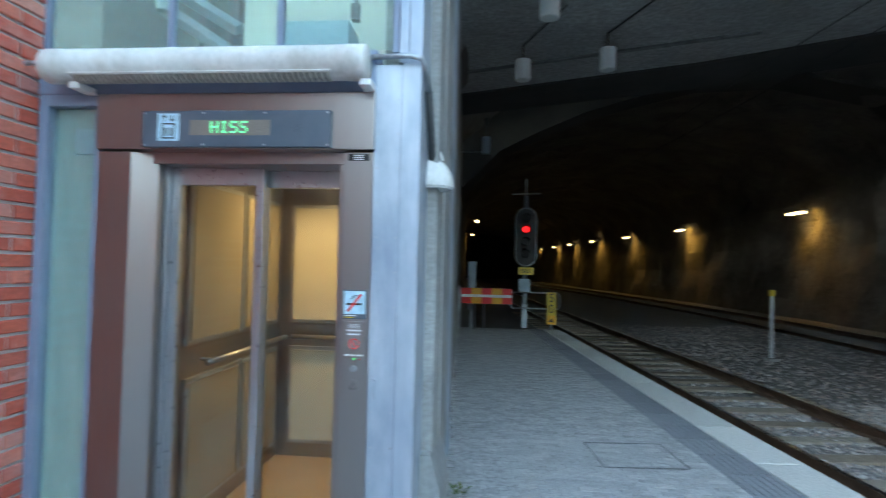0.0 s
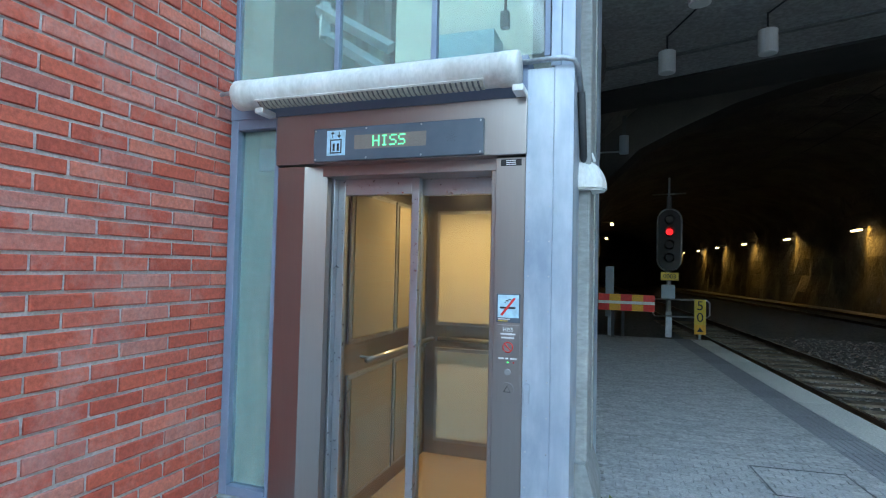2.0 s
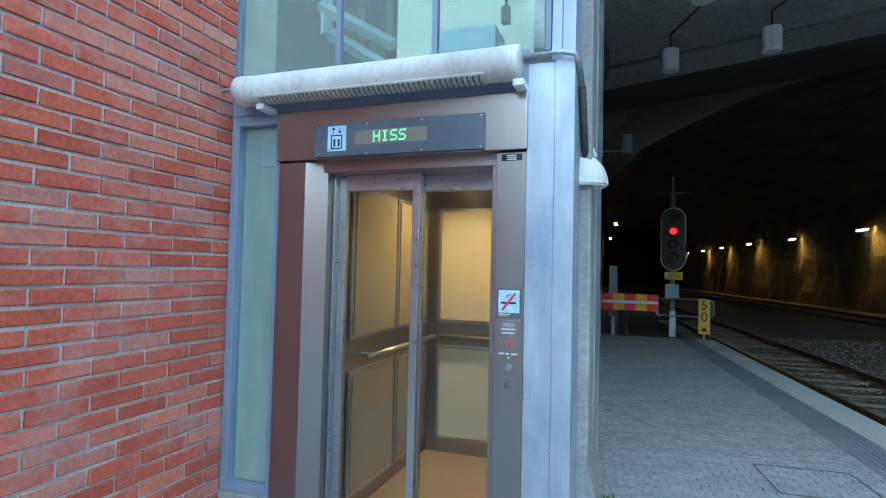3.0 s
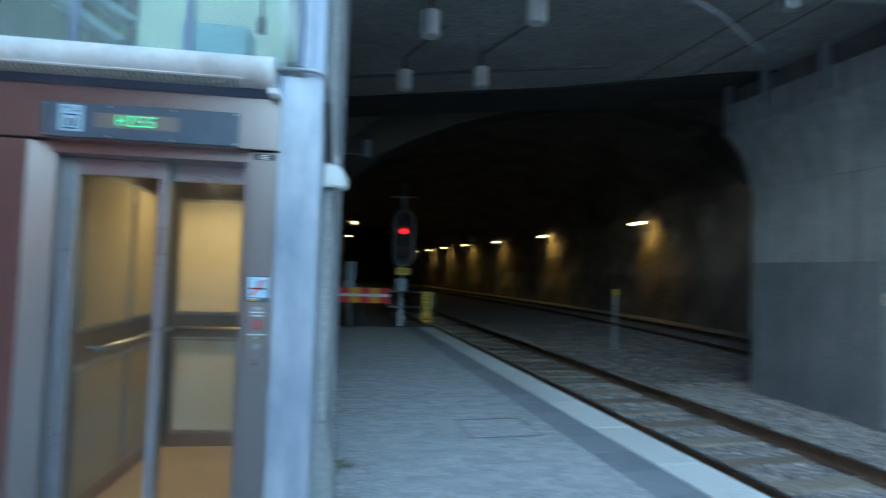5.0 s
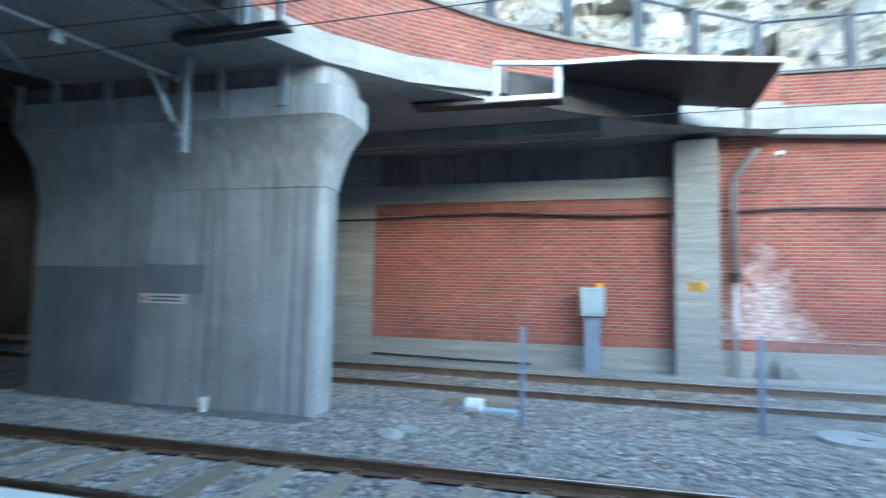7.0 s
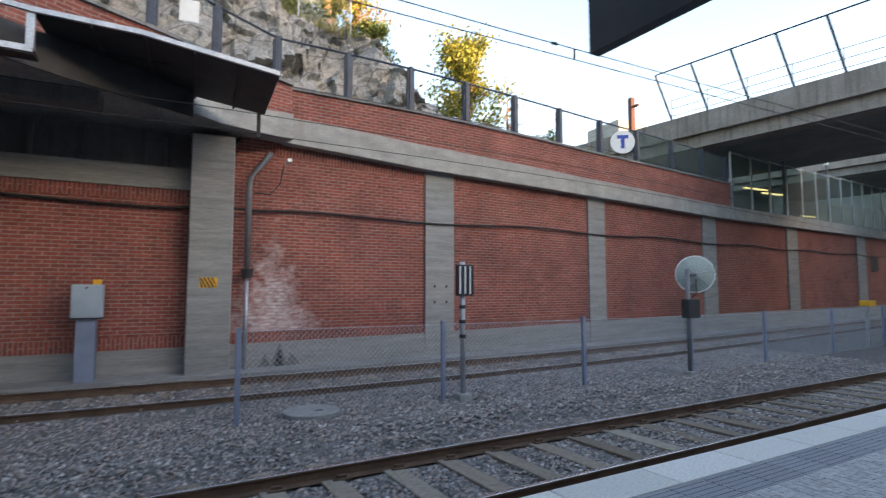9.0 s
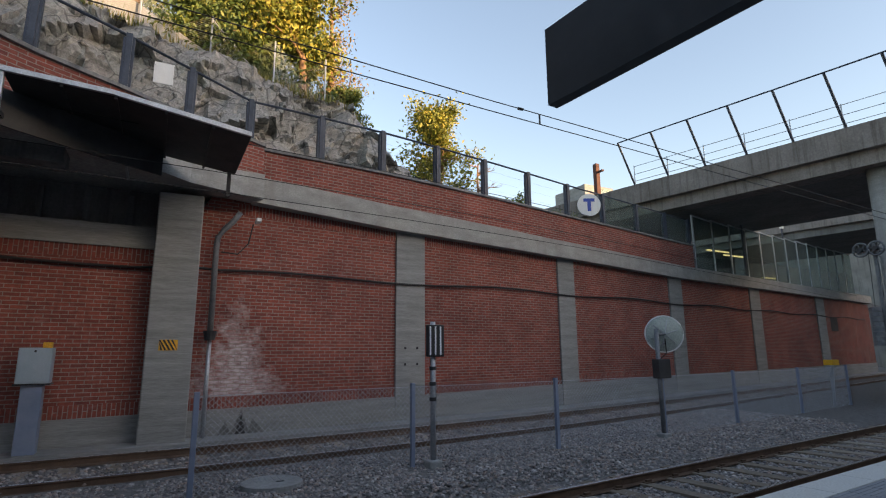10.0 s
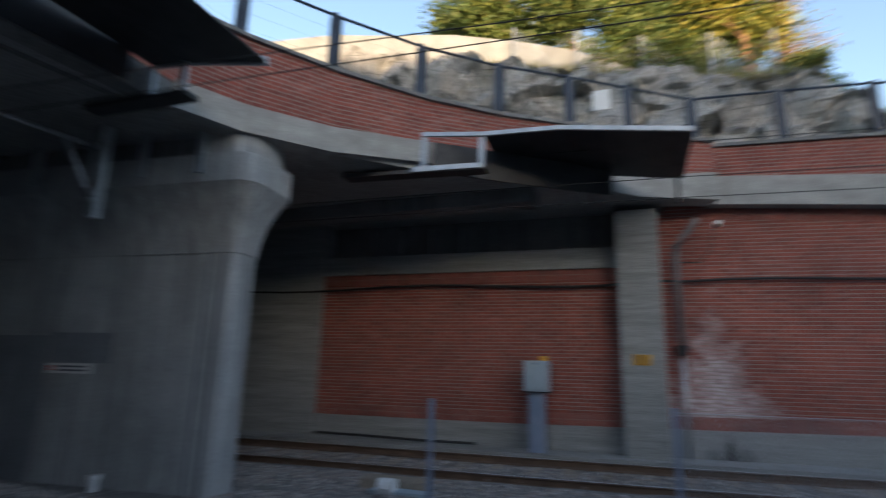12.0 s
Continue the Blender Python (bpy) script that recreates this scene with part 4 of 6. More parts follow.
cp = part("call_panel", bx(-0.53, -0.424, FY - 0.004, FY - 0.0005, 0.925, 1.272, 0.001), M_STEEL, jr, "steel call panel")
lettering("HISS", 0.026, Matrix.Translation((-0.478, FY - 0.005, 1.25)) @ pose(0, 0, 0, 90), M_WHITE, cp, 0.001)
bm = B()
for x0, x1, z in ((-0.512, -0.444, 1.228), (-0.508, -0.45, 1.211), (-0.52, -0.495, 1.118), (-0.488, -0.475, 1.118), (-0.465, -0.435, 1.118)):
    box(bm, x0, x1, FY - 0.0055, FY - 0.004, z, z + 0.007)
part("print", bm, M_WHITE, cp)
bm = B()
tube(bm, [(-0.477 + 0.022 * math.cos(k * 0.3927), FY - 0.0055, 1.172 + 0.022 * math.sin(k * 0.3927)) for k in range(17)], 0.0026, 5, False)
tube(bm, [(-0.493, FY - 0.0055, 1.188), (-0.461, FY - 0.0055, 1.156)], 0.0024, 5)
part("ban_ring", bm, M_RED, cp, "small red prohibition ring")
part("key_switch", disc(B(), (-0.476, FY - 0.003, 1.062), (0, -1, 0), 0.014, 0.008, 16), M_ALU, cp, "round key switch")
bt = part("call_button", disc(B(), (-0.476, FY - 0.002, 0.985), (0, -1, 0), 0.03, 0.008, 24), M_STEEL, cp, "round call button")
part("arrow", tube(B(), [(-0.491, FY - 0.0115, 0.974), (-0.461, FY - 0.0115, 0.974), (-0.476, FY - 0.0115, 1.0), (-0.491, FY - 0.0115, 0.974)], 0.0018, 5), M_BLACK, bt)
part("pilot_lamp", disc(B(), (-0.476, FY - 0.003, 1.105), (0, -1, 0), 0.004, 0.003, 8), M_BUTTON, cp)
part("pilot_lamp", disc(B(), (-0.45, FY - 0.003, 1.104), (0, -1, 0), 0.004, 0.003, 8), M_RED, cp)
np_ = part("name_plate", bx(-0.525, -0.43, FY - 0.003, FY, 1.995, 2.025), M_BLACK, jr, "small dark plate with unreadable print")
bm = B()
for z in (2.017, 2.008, 1.999):
    box(bm, -0.5, -0.455, FY - 0.0045, FY - 0.003, z, z + 0.004)
part("print", bm, M_WHITE, np_)
# narrow side window
wf = B()
for x0, x1, z0, z1 in ((-2.05, -2.0, 0.28, 2.31), (-1.757, -1.725, 0.28, 2.31), (-2.0, -1.757, 0.28, 0.33), (-2.0, -1.757, 2.25, 2.31)):
    box(wf, x0, x1, FY - 0.005, FY + 0.08, z0, z1, 0.004)
w = part("side_window", wf, M_BLUEFR, lift, "narrow blue-grey framed side window")
part("pane", bx(-2.0, -1.757, FY + 0.03, FY + 0.04, 0.33, 2.25), M_OPAL, w, "blue-green glass").visible_shadow = False
# Opaque panel added behind the glass, with the pane's reflections in its colour.
part("back_panel", bx(-2.0, -1.74, FY + 0.055, FY + 0.075, 0.3, 2.3), M_PANE_REFLECT, w)
part("relay_box", bx(-1.89, -1.77, FY + 0.04, FY + 0.055, 2.03, 2.15), M_GREYBOX, w)
part("plinth", bx(-2.05, -1.72, FY - 0.02, FY + 0.2, 0, 0.28, 0.01), M_CONC, lift, "concrete foot under the side window")
part("band", bx(-2.05, -0.405, FY - 0.01, FY + 0.14, 2.305, 2.50, 0.004), M_BLUEFR, lift, "blue-grey sheet band behind the light")
# galvanised cladding at the corner
cl = part("cladding", bx(-0.4095, -0.288, FY - 0.006, FY + 0.5, 0, 2.43, 0.002), M_ZINC, lift, "pale galvanised sheet with rivets")
part("cladding", bx(-0.2885, -0.20, FY - 0.002, FY + 0.3, 0, 2.44, 0.004), M_ZINC, lift, "blue-grey galvanised corner sheet")
part("cladding", bx(-0.26, -0.2, FY + 0.01, FY + 2.2, 2.44, 8.0, 0.004), M_ZINC, lift, "blue-grey galvanised corner post")
part("cladding", bx(-0.255, -0.205, FY + 0.3, FY + 2.2, 0, 2.44, 0.003), M_ZINC, lift)
bm = B()
for k in range(15):
    z = 0.1 + 0.155 * k
    disc(bm, (-0.392, FY - 0.006, z), (0, -1, 0), 0.004, 0.003, 7)
    disc(bm, (-0.3, FY - 0.006, z), (0, -1, 0), 0.004, 0.003, 7)
part("rivet", bm, M_ALU, cl)
part("latch", bx(-0.398, -0.375, FY - 0.02, FY - 0.012, 0.93, 1.02, 0.003), M_ZINC, cl)
# upper glazed shaft
for i, (a, b) in enumerate(((-2.04, -1.44), (-1.40, -0.90), (-0.86, -0.345))):
    for z0, z1 in ((2.52, 4.6), (4.66, 7.6)):
        g = part("pane", bx(a, b, FY + 0.04, FY + 0.05, z0, z1), M_OPAL, lift, "blue-green shaft glass")
        g.visible_shadow = False
for a in (-2.08, -1.44, -0.90, -0.345):
    part("mullion", bx(a + 0.005, a + 0.033, FY + 0.03, FY + 0.07, 2.5, 7.7, 0.003), M_BLUEFR, lift, "blue-grey mullion")
for z in (4.6, 7.6):
    part("transom", bx(-2.08, -0.3, FY + 0.005, FY + 0.085, z, z + 0.06, 0.003), M_BLUEFR, lift)
part("mullion", bx(-0.305, -0.26, FY, FY + 0.09, 2.44, 7.7, 0.003), M_ZINC, lift)
part("shaft_back", bx(-2.1, -0.26, 4.5, 4.55, 2.3, 8), M_BACKPANE, lift, "pale back wall of the shaft")
part("shaft_side", bx(-2.1, -2.09, FY + 0.1, 4.5, 2.4, 8), M_OPAL, lift).visible_shadow = False
part("shaft_side", bx(-2.1, -2.06, FY + 0.1, 4.5, 0, 2.4), M_BACKPANE, lift)
part("shaft_side", bx(-0.262, -0.258, FY + 0.3, 4.5, 2.4, 8), M_OPAL, lift).visible_shadow = False
part("shaft_roof", bx(-2.15, -0.2, FY, 4.6, 8.0, 8.02), M_OPAL, lift, "glass roof").visible_shadow = False
for x in (-1.74, -1.53):
    part("guide_rail", bx(x, x + 0.05, 3.25, 3.33, 2.3, 8), M_POLE, lift, "steel guide rail in the shaft")
for p, q in (((-2.02, 3.22, 3.3), (-1.46, 3.22, 2.96)), ((-1.92, 3.2, 3.08), (-1.52, 3.2, 2.82)), ((-1.98, 3.24, 3.34), (-1.98, 3.24, 3.1))):
    part("crossbar", tube(B(), [p, q], 0.045, 4), M_GALV, lift, "perforated steel bracket")
part("cable", tube(B(), [(-0.56, 2.62, 3.4), (-0.56, 2.62, 2.78)], 0.008, 6), M_RUBBER, lift)
part("junction", bx(-0.58, -0.54, 2.6, 2.64, 2.72, 2.8), M_DARK, lift)
part("controller", bx(-1.17, -0.76, 3.2, 3.45, 2.6, 3.0, 0.006), M_SKYBLUE, lift, "blue box on top of the car")

# ---- strip light over the door ----
sl_ = thing("strip_light", "long white tubular light fitting mounted over the lift door", "light", (-1.2, FY - 0.12, 2.42))
A0, A1, AY, AZ, AR = -1.925, -0.425, FY - 0.10, 2.405, 0.07
AR = 0.078
prof = [(AR * math.cos(radians(a)), AR * math.sin(radians(a))) for a in range(0, 360, 15)]
hs = part("housing", loft(B(), [[(x, AY + q * k, AZ + r * k) for q, r in prof] for x, k in ((A0, 0.93), (A0 + 0.008, 1), (A0 + 0.085, 1), (A0 + 0.087, 0.975), (A1 - 0.087, 0.975), (A1 - 0.085, 1), (A1 - 0.008, 1), (A1, 0.93))]), M_DIRTY, sl_, "white painted housing with dirt streaks", True)


def round_tube(a, r):
    return (AY + r * math.cos(radians(a)), AZ + r * math.sin(radians(a)))


lv = B()
loft(lv, [[(x, *round_tube(a, r)) for a, r in ((225, 0.072), (225, 0.0795), (248, 0.0795), (272, 0.0795), (272, 0.072))] for x in (A0 + 0.16, A1 - 0.16)])
part("louvre", lv, M_POLE, hs, "yellowed louvre grid let into the tube")
for x in steps(A0 + 0.17, A1 - 0.17, 0.026):
    part("fin", loft(B(), [[(xx, *round_tube(a, r)) for a, r in ((226, 0.079), (226, 0.0835), (248, 0.0835), (271, 0.0835), (271, 0.079))] for xx in (x, x + 0.015)]), M_LOUVRE, hs)
part("louvre_frame", loft(B(), [[(x, *round_tube(a, r)) for a, r in ((219, 0.07), (219, 0.085), (225, 0.085), (225, 0.07))] for x in (A0 + 0.15, A1 - 0.15)]), M_DIRTY, hs)
for x in (A0 + 0.12, A1 - 0.03):
    part("bracket", bx(x, x + 0.05, AY - 0.02, FY + 0.0, AZ - 0.105, AZ - 0.075, 0.004), M_WHITE, sl_)
part("feed_pipe", tube(B(), [(NBX, FY - 0.08, 2.43), (A0 + 0.02, FY - 0.1, 2.43)], 0.012, 8), M_GALV, sl_)
cd = thing("conduit", "grey cable conduit bent round the lift corner", "conduit", (-0.3, FY, 2.4))
part("pipe", tube(B(), [(-0.44, FY - 0.03, 2.455), (-0.25, FY - 0.03, 2.46), (-0.2, FY - 0.02, 2.45), (-0.185, FY + 0.0, 2.42), (-0.18, FY + 0.1, 2.34)], 0.013, 8), M_GALV, cd, "", True)
part("pipe", tube(B(), [(-0.18, FY + 0.1, 2.34), (-0.18, FY + 0.3, 2.05), (-0.18, FY + 0.36, 1.98)], 0.018, 8), M_DARK, cd, "", True)

# ---- dome lamp on the side ----
dl = thing("wall_lamp", "white half-dome lamp on the lift corner", "lamp", (-0.2, 2.78, 1.95))
LX, LY, LZ, LR = -0.205, 2.78, 1.925, 0.135
half = [radians(d) for d in range(-90, 91, 15)]
loops = []
for k in range(8):
    a = radians(k * 12)
    r, z = LR * math.cos(a), LZ + 0.155 * math.sin(a)
    loops.append([(LX + max(0, r * math.cos(q)), LY + 0.8 * r * math.sin(q), z) for q in half])
part("shade", loft(B(), loops), M_DIRTY, dl, "white glossy half-dome shade")
part("diffuser", loft(B(), [[(LX + max(0, 0.125 * math.cos(q)), LY + 0.1 * math.sin(q), z) for q in half] for z in (LZ - 0.01, LZ + 0.002)]), M_BACKPANE, dl, "milky diffuser")
part("cable", tube(B(), [(LX + 0.02, LY, LZ + 0.15), (LX + 0.035, LY, LZ + 0.18), (LX + 0.06, LY, LZ + 0.18), (LX + 0.075, LY, LZ + 0.14)], 0.008, 6), M_WHITE, dl, "", True)

# ---- parapet fence ----

def fence_post(loc, h, bent=0.0):
    f = thing("fence_post", "blue-black steel fence post standing on the coping", "fence post", loc, "posts of the parapet fence")
    bm = B()
    x, y, z = loc
    box(bm, x - 0.1, x + 0.1, y - 0.055, y + 0.055, z, z + h, 0.008)
    p = part("post", bm, M_POST, f)
    part("flange", bx(x - 0.06, x + 0.06, y - 0.1, y + 0.1, z, z + h - 0.08, 0.006), M_POST, p)
    return f


def deck_pt(s):
    pts, acc = [Vector(p) for p in DPAR], 0.0
    for i, (a, b) in enumerate(zip(pts[:-1], pts[1:])):
        L = (b - a).length
        if s <= acc + L:
            t = (s - acc) / L
            return a.lerp(b, t), dz[i] + (dz[i + 1] - dz[i]) * t
        acc += L
    return pts[-1], dz[-1]


tops = []
for x, y, z in ((5.6, 3.3, 6.67), (7.0, 2.95, 6.64), (8.3, 1.95, 6.62), (9.52, 0.72, 6.5), (10.52, -0.6, 6.42), (11.32, -1.92, 6.39), (12.15, -3.07, 6.39)):
    fence_post((x, y, z), 1.16)
    tops.append((x, y, z + 1.14))
for y in (-4.4, -6.15, -7.9, -9.7, -11.5, -13.4, -15.4, -17.5, -19.85, -22.1, -24.2):
    q = (wall_x(y) - 0.1, y, par_t(y) + 0.07)
    fence_post(q, 1.2)
    tops.append((q[0], q[1], q[2] + 1.18))
fr = thing("fence_rail", "dark steel top rail of the parapet fence", "fence rail", tops[0])
part("top_rail", tube(B(), tops, 0.028, 6), M_POST, fr)
for a, b in zip(tops[:-1], tops[1:]):
    if a[1] < -16:
        g = part("glass_pane", path_strip([(a[0], a[1]), (b[0], b[1])], -0.006, 0.006, [a[2] - 1.12, b[2] - 1.12], [a[2] - 0.05, b[2] - 0.05]), M_SCREEN, fr, "clear guard glass")
        g.visible_shadow = False
wires = B()
for a, b in zip(tops[:-1], tops[1:]):
    for k in (0.3, 0.6, 0.9):
        tube(wires, [(a[0], a[1], a[2] - k), (b[0], b[1], b[2] - k)], 0.0015, 3)
part("guard_wire", wires, M_POST, fr, "thin guard wires")
nt_ = thing("notice_board", "small white notice fixed to the parapet fence", "notice", (11.7, -2.5, 7.0))
part("plate", bx(11.66, 11.68, -2.72, -2.36, 6.85, 7.3, 0.003), M_WHITE, nt_)

# glazed screen along the upper walkway
gs = thing("glass_screen", "tall framed glass screen along the upper walkway", "glass screen", (16.4, -24.4, 5.2))
ys = steps(-24.5, -50, 1.9)
for a, b in zip(ys[:-1], ys[1:]):
    zb, zt = beam_t(a) - 0.02, 7.75 + max(0, (-a - 25)) * 0.045
    p0, p1 = (wall_x(a) - 0.2, a), (wall_x(b) - 0.2, b)
    fb = B()
    box(fb, p0[0] - 0.035, p0[0] + 0.035, a - 0.035, a + 0.035, zb, zt)
    f = part("frame", fb, M_GALV, gs, "grey steel frame")
    part("rail", path_strip([p0, p1], -0.03, 0.03, [zt - 0.06] * 2, [zt] * 2), M_GALV, f)
    g = part("pane", path_strip([p0, p1], -0.006, 0.006, [zb] * 2, [zt - 0.06] * 2), M_SCREEN, gs, "greenish glass")
    g.visible_shadow = False
up = thing("walkway_lamp", "warm strip lamps inside the upper station hall", "lamp", (22, -34, 7.5))
for k, (x, y, z) in enumerate(((20.5, -32, 7.3), (21.5, -35, 7.4), (26, -46, 7.2))):
    part("tube", bx(x - 0.05, x + 0.05, y - 1.0, y + 1.0, z, z + 0.08), M_TUBE, up)
solid("upper_walkway", along(wall_x, -24, -60, 2, 0.42, 40, 5.0, 5.4), M_CONC_DARK, "concrete floor of the upper station walkway", "walkway")
solid("wall_upper_hall", bx(27, 27.4, -60, -25, 5.4, 8.6), M_CONC_DARK, "plain back wall of the upper hall", "wall")

# ---- hill, rock and upper ground ----
solid("ground_upper", along(wall_x, 12, -24.2, 1.0, 0.05, 40, 5.3, par_t), M_SOIL, "upper ground behind the parapet", "ground")
RT = ([-13.5, -12, -10.6, -9.5, -8.8, -8.3, -7.7, -6.7, -5.6, -4.4, -3.1, -2, 0, 4, 9, 14], [6.3, 7.1, 7.7, 8.1, 8.9, 9.7, 9.95, 9.9, 10.05, 10.25, 10.25, 10.7, 11.1, 12.0, 12.8, 13.2])


def rock_pt(y, k):
    top = float(np.interp(y, *RT))
    z = 5.9 + (top - 5.9) * min(1.0, k)
    x = wall_x(min(y, 4)) + 2.2 + 1.3 * k ** 1.6 + (3.5 * (k - 1) if k > 1 else 0)
    d = 0.7 * noise.noise((y * 0.5, z * 0.55, 3.1))
    for f, amp in ((0.62, 0.85), (1.5, 0.42), (3.4, 0.14)):
        q = Vector((y * f + 0.3 * z * f, z * f * 0.85, 0.5))
        c = noise.voronoi(q)[1][0]
        hv = noise.noise_vector(c * 5.3 + Vector((1.7, 0.4, 2.2)))
        d += amp * (0.8 * hv.x + 1.3 * hv.y * (q.x - c.x) + 1.3 * hv.z * (q.y - c.y))
    return (x - d, y + 0.1 * noise.noise((y, z, 7.0)), z + 0.2 * noise.noise((y * 1.3, k * 3, 5.0)))


bm = B()
yr, kr = steps(14, -13.5, 0.1), steps(0, 1.0, 0.028) + steps(1.1, 2.2, 0.15)
g = [[bm.verts.new(rock_pt(y, k)) for k in kr] for y in yr]
for r0, r1 in zip(g[:-1], g[1:]):
    for k in range(len(kr) - 1):
        bm.faces.new((r0[k], r0[k + 1], r1[k + 1], r1[k]))
solid("rock_face", bm, M_ROCK, "blasted grey and ochre granite face above the railway", "rock")
solid("wall_hill", along(lambda y: wall_x(min(y, 4)) + 4.6, 14, -3.7, 0.8, 0, 0.4, 8.5, lambda y: float(np.interp(y, [-3.7, -1.3, 0.3, 2.7, 5, 8, 14], [10.9, 12.1, 12.65, 13.35, 13.75, 14.4, 15.0]))), M_CONC, "low pale concrete wall on top of the rock", "wall")


def hill_z(x, y):
    top = float(np.interp(y, *RT))
    d = (x - wall_x(min(y, 4)) - 4.0)
    return top - 0.35 + 0.16 * min(d, 14) * max(0, min(1, (y + 10.5) / 4)) + 0.3 * noise.noise((x * 0.4, y * 0.4, 0)) if y > -13 else 6.1 + 0.2 * noise.noise((x * 0.3, y * 0.3, 0))


bm = B()
hy, hk = steps(14, -13.4, 0.6), steps(4.2, 30, 0.9)
g = [[bm.verts.new((wall_x(min(y, 4)) + k, y, hill_z(wall_x(min(y, 4)) + k, y))) for k in hk] for y in hy]
for r0, r1 in zip(g[:-1], g[1:]):
    for k in range(len(hk) - 1):
        bm.faces.new((r0[k], r0[k + 1], r1[k + 1], r1[k]))
solid("ground_hill", bm, M_SOIL, "mossy hillside above the rock", "hillside", smooth=True)

V, F = [], []
rg = np.random.RandomState(5)
for i in range(7000):
    y = rg.uniform(-9.5, 2)
    x = wall_x(y) + rg.uniform(3.4, 7.0)
    z = max(hill_z(x, y), float(np.interp(y, *RT)) - 0.1) - 0.05
    h, a, w = rg.uniform(0.15, 0.5), rg.uniform(0, 6.28), 0.02
    dx, dy = math.cos(a), math.sin(a)
    n = len(V)
    V += [(x - w * dy, y + w * dx, z), (x + w * dy, y - w * dx, z), (x + 0.3 * h * dx, y + 0.3 * h * dy, z + h)]
    F.append((n, n + 1, n + 2))
me = bpy.data.meshes.new("grass")
me.from_pydata(V, [], F)
me.materials.append(M_GRASS)
tagged(new("grass", me), "dry yellow-green grass tufts on the rock edge", "grass", kind="stuff")


# ---- trees ----
def tree(base, h, spread, seed, leaves, leaf_mat, size, label, bare=0.0, lean=(0, 0), low=0.25):
    rnd = random.Random(seed)
    t = thing("tree", label, "tree", base)
    b = Vector(base)
    trunk, ends = B(), []
    top = b + Vector((lean[0], lean[1], h * 0.8))
    line = [b.lerp(top, k / 6) + Vector((rnd.uniform(-1, 1), rnd.uniform(-1, 1), 0)) * 0.05 * h * (k > 0) for k in range(7)]
    r0 = 0.022 * h + 0.03
    tube(trunk, line, [r0 * (1 - 0.8 * k / 6) for k in range(7)], 8)
    part("trunk", trunk, M_BARK, t, "brown bark", True)
    limbs = B()
    for i in range(int(10 + h)):
        k = rnd.uniform(low, 1.0)
        p = line[min(5, int(k * 6))].lerp(line[min(6, int(k * 6) + 1)], (k * 6) % 1)
        a, up = rnd.uniform(0, 6.283), rnd.uniform(0.15, 0.9)
        ln = spread * (1.15 - 0.7 * k) * rnd.uniform(0.6, 1.1)
        d = Vector((math.cos(a), math.sin(a), up)).normalized()
        q = [p + d * ln * j / 4 + Vector((rnd.uniform(-1, 1), rnd.uniform(-1, 1), rnd.uniform(-0.4, 1))) * 0.09 * ln * (j > 0) for j in range(5)]
        tube(limbs, q, [0.30 * r0, 0.24 * r0, 0.17 * r0, 0.10 * r0, 0.04 * r0], 5)
        ends += q[1:]
        for j in range(4):
            s = q[rnd.randint(1, 4)]
            e = s + Vector((rnd.uniform(-1, 1), rnd.uniform(-1, 1), rnd.uniform(-0.3, 1.0))) * ln * 0.42
            m = s.lerp(e, 0.5) + Vector((rnd.uniform(-1, 1), rnd.uniform(-1, 1), rnd.uniform(-1, 1))) * 0.06 * ln
            tube(limbs, [s, m, e], [0.09 * r0, 0.06 * r0, 0.02 * r0], 4)
            ends += [m, e]
            if bare:
                for _ in range(5):
                    e2 = e + Vector((rnd.uniform(-1, 1), rnd.uniform(-1, 1), rnd.uniform(-0.6, 0.8))) * ln * 0.25
                    tube(limbs, [m.lerp(e, rnd.random()), e.lerp(e2, 0.5), e2], [0.03 * r0, 0.025 * r0, 0.012 * r0], 3)
    part("limbs", limbs, M_BARK, t, "branching limbs", True)
    V, F = [], []
    for i in range(leaves):
        c = rnd.choice(ends) + Vector((rnd.gauss(0, 1), rnd.gauss(0, 1), rnd.gauss(0, 1))) * 0.13 * spread
        u = Vector((rnd.uniform(-1, 1), rnd.uniform(-1, 1), rnd.uniform(-1, 1))).normalized()
        w = u.cross(Vector((rnd.uniform(-1, 1), rnd.uniform(-1, 1), rnd.uniform(-1, 1)))).normalized()
        s = size * rnd.uniform(0.6, 1.3)
        n = len(V)
        V += [c - u * s, c + w * s * 0.5, c + u * s, c - w * s * 0.5]
        F.append((n, n + 1, n + 2, n + 3))
    if leaves:
        me = bpy.data.meshes.new("crown")
        me.from_pydata([tuple(Vector(v) - b) for v in V], [], F)
        me.materials.append(leaf_mat)
        o = new("crown", me)
        o.parent = t
        o["label"] = "loose crown of small leaves"


tree((19.5, -4.4, 10.6), 7.5, 2.6, 11, 24000, M_LEAF, 0.10, "green deciduous tree on the hill above the rock")
tree((18.6, -6.6, 10.2), 6.6, 2.2, 12, 12000, M_LEAF_LIME, 0.09, "sunlit tree with yellow-green leaves at the hill edge")
tree((19.8, -7.9, 9.8), 7.6, 1.8, 13, 2200, M_LEAF_GOLD, 0.07, "half-bare tree with orange sunlit branches", bare=1.0)
tree((19.2, -1.2, 11.3), 6.5, 2.6, 14, 24000, M_LEAF, 0.10, "dense green tree above the concrete wall")
tree((18.4, -3.0, 10.4), 3.4, 1.7, 31, 9000, M_LEAF, 0.09, "dense dark shrub behind the chain-link fence", low=0.05)
tree((18.6, -5.2, 10.0), 3.2, 1.6, 32, 9000, M_LEAF, 0.09, "dense dark shrub on the rock edge", low=0.05)
tree((18.9, -7.0, 9.8), 3.6, 1.5, 33, 8000, M_LEAF, 0.08, "leafy shrub at the end of the rock", low=0.05)
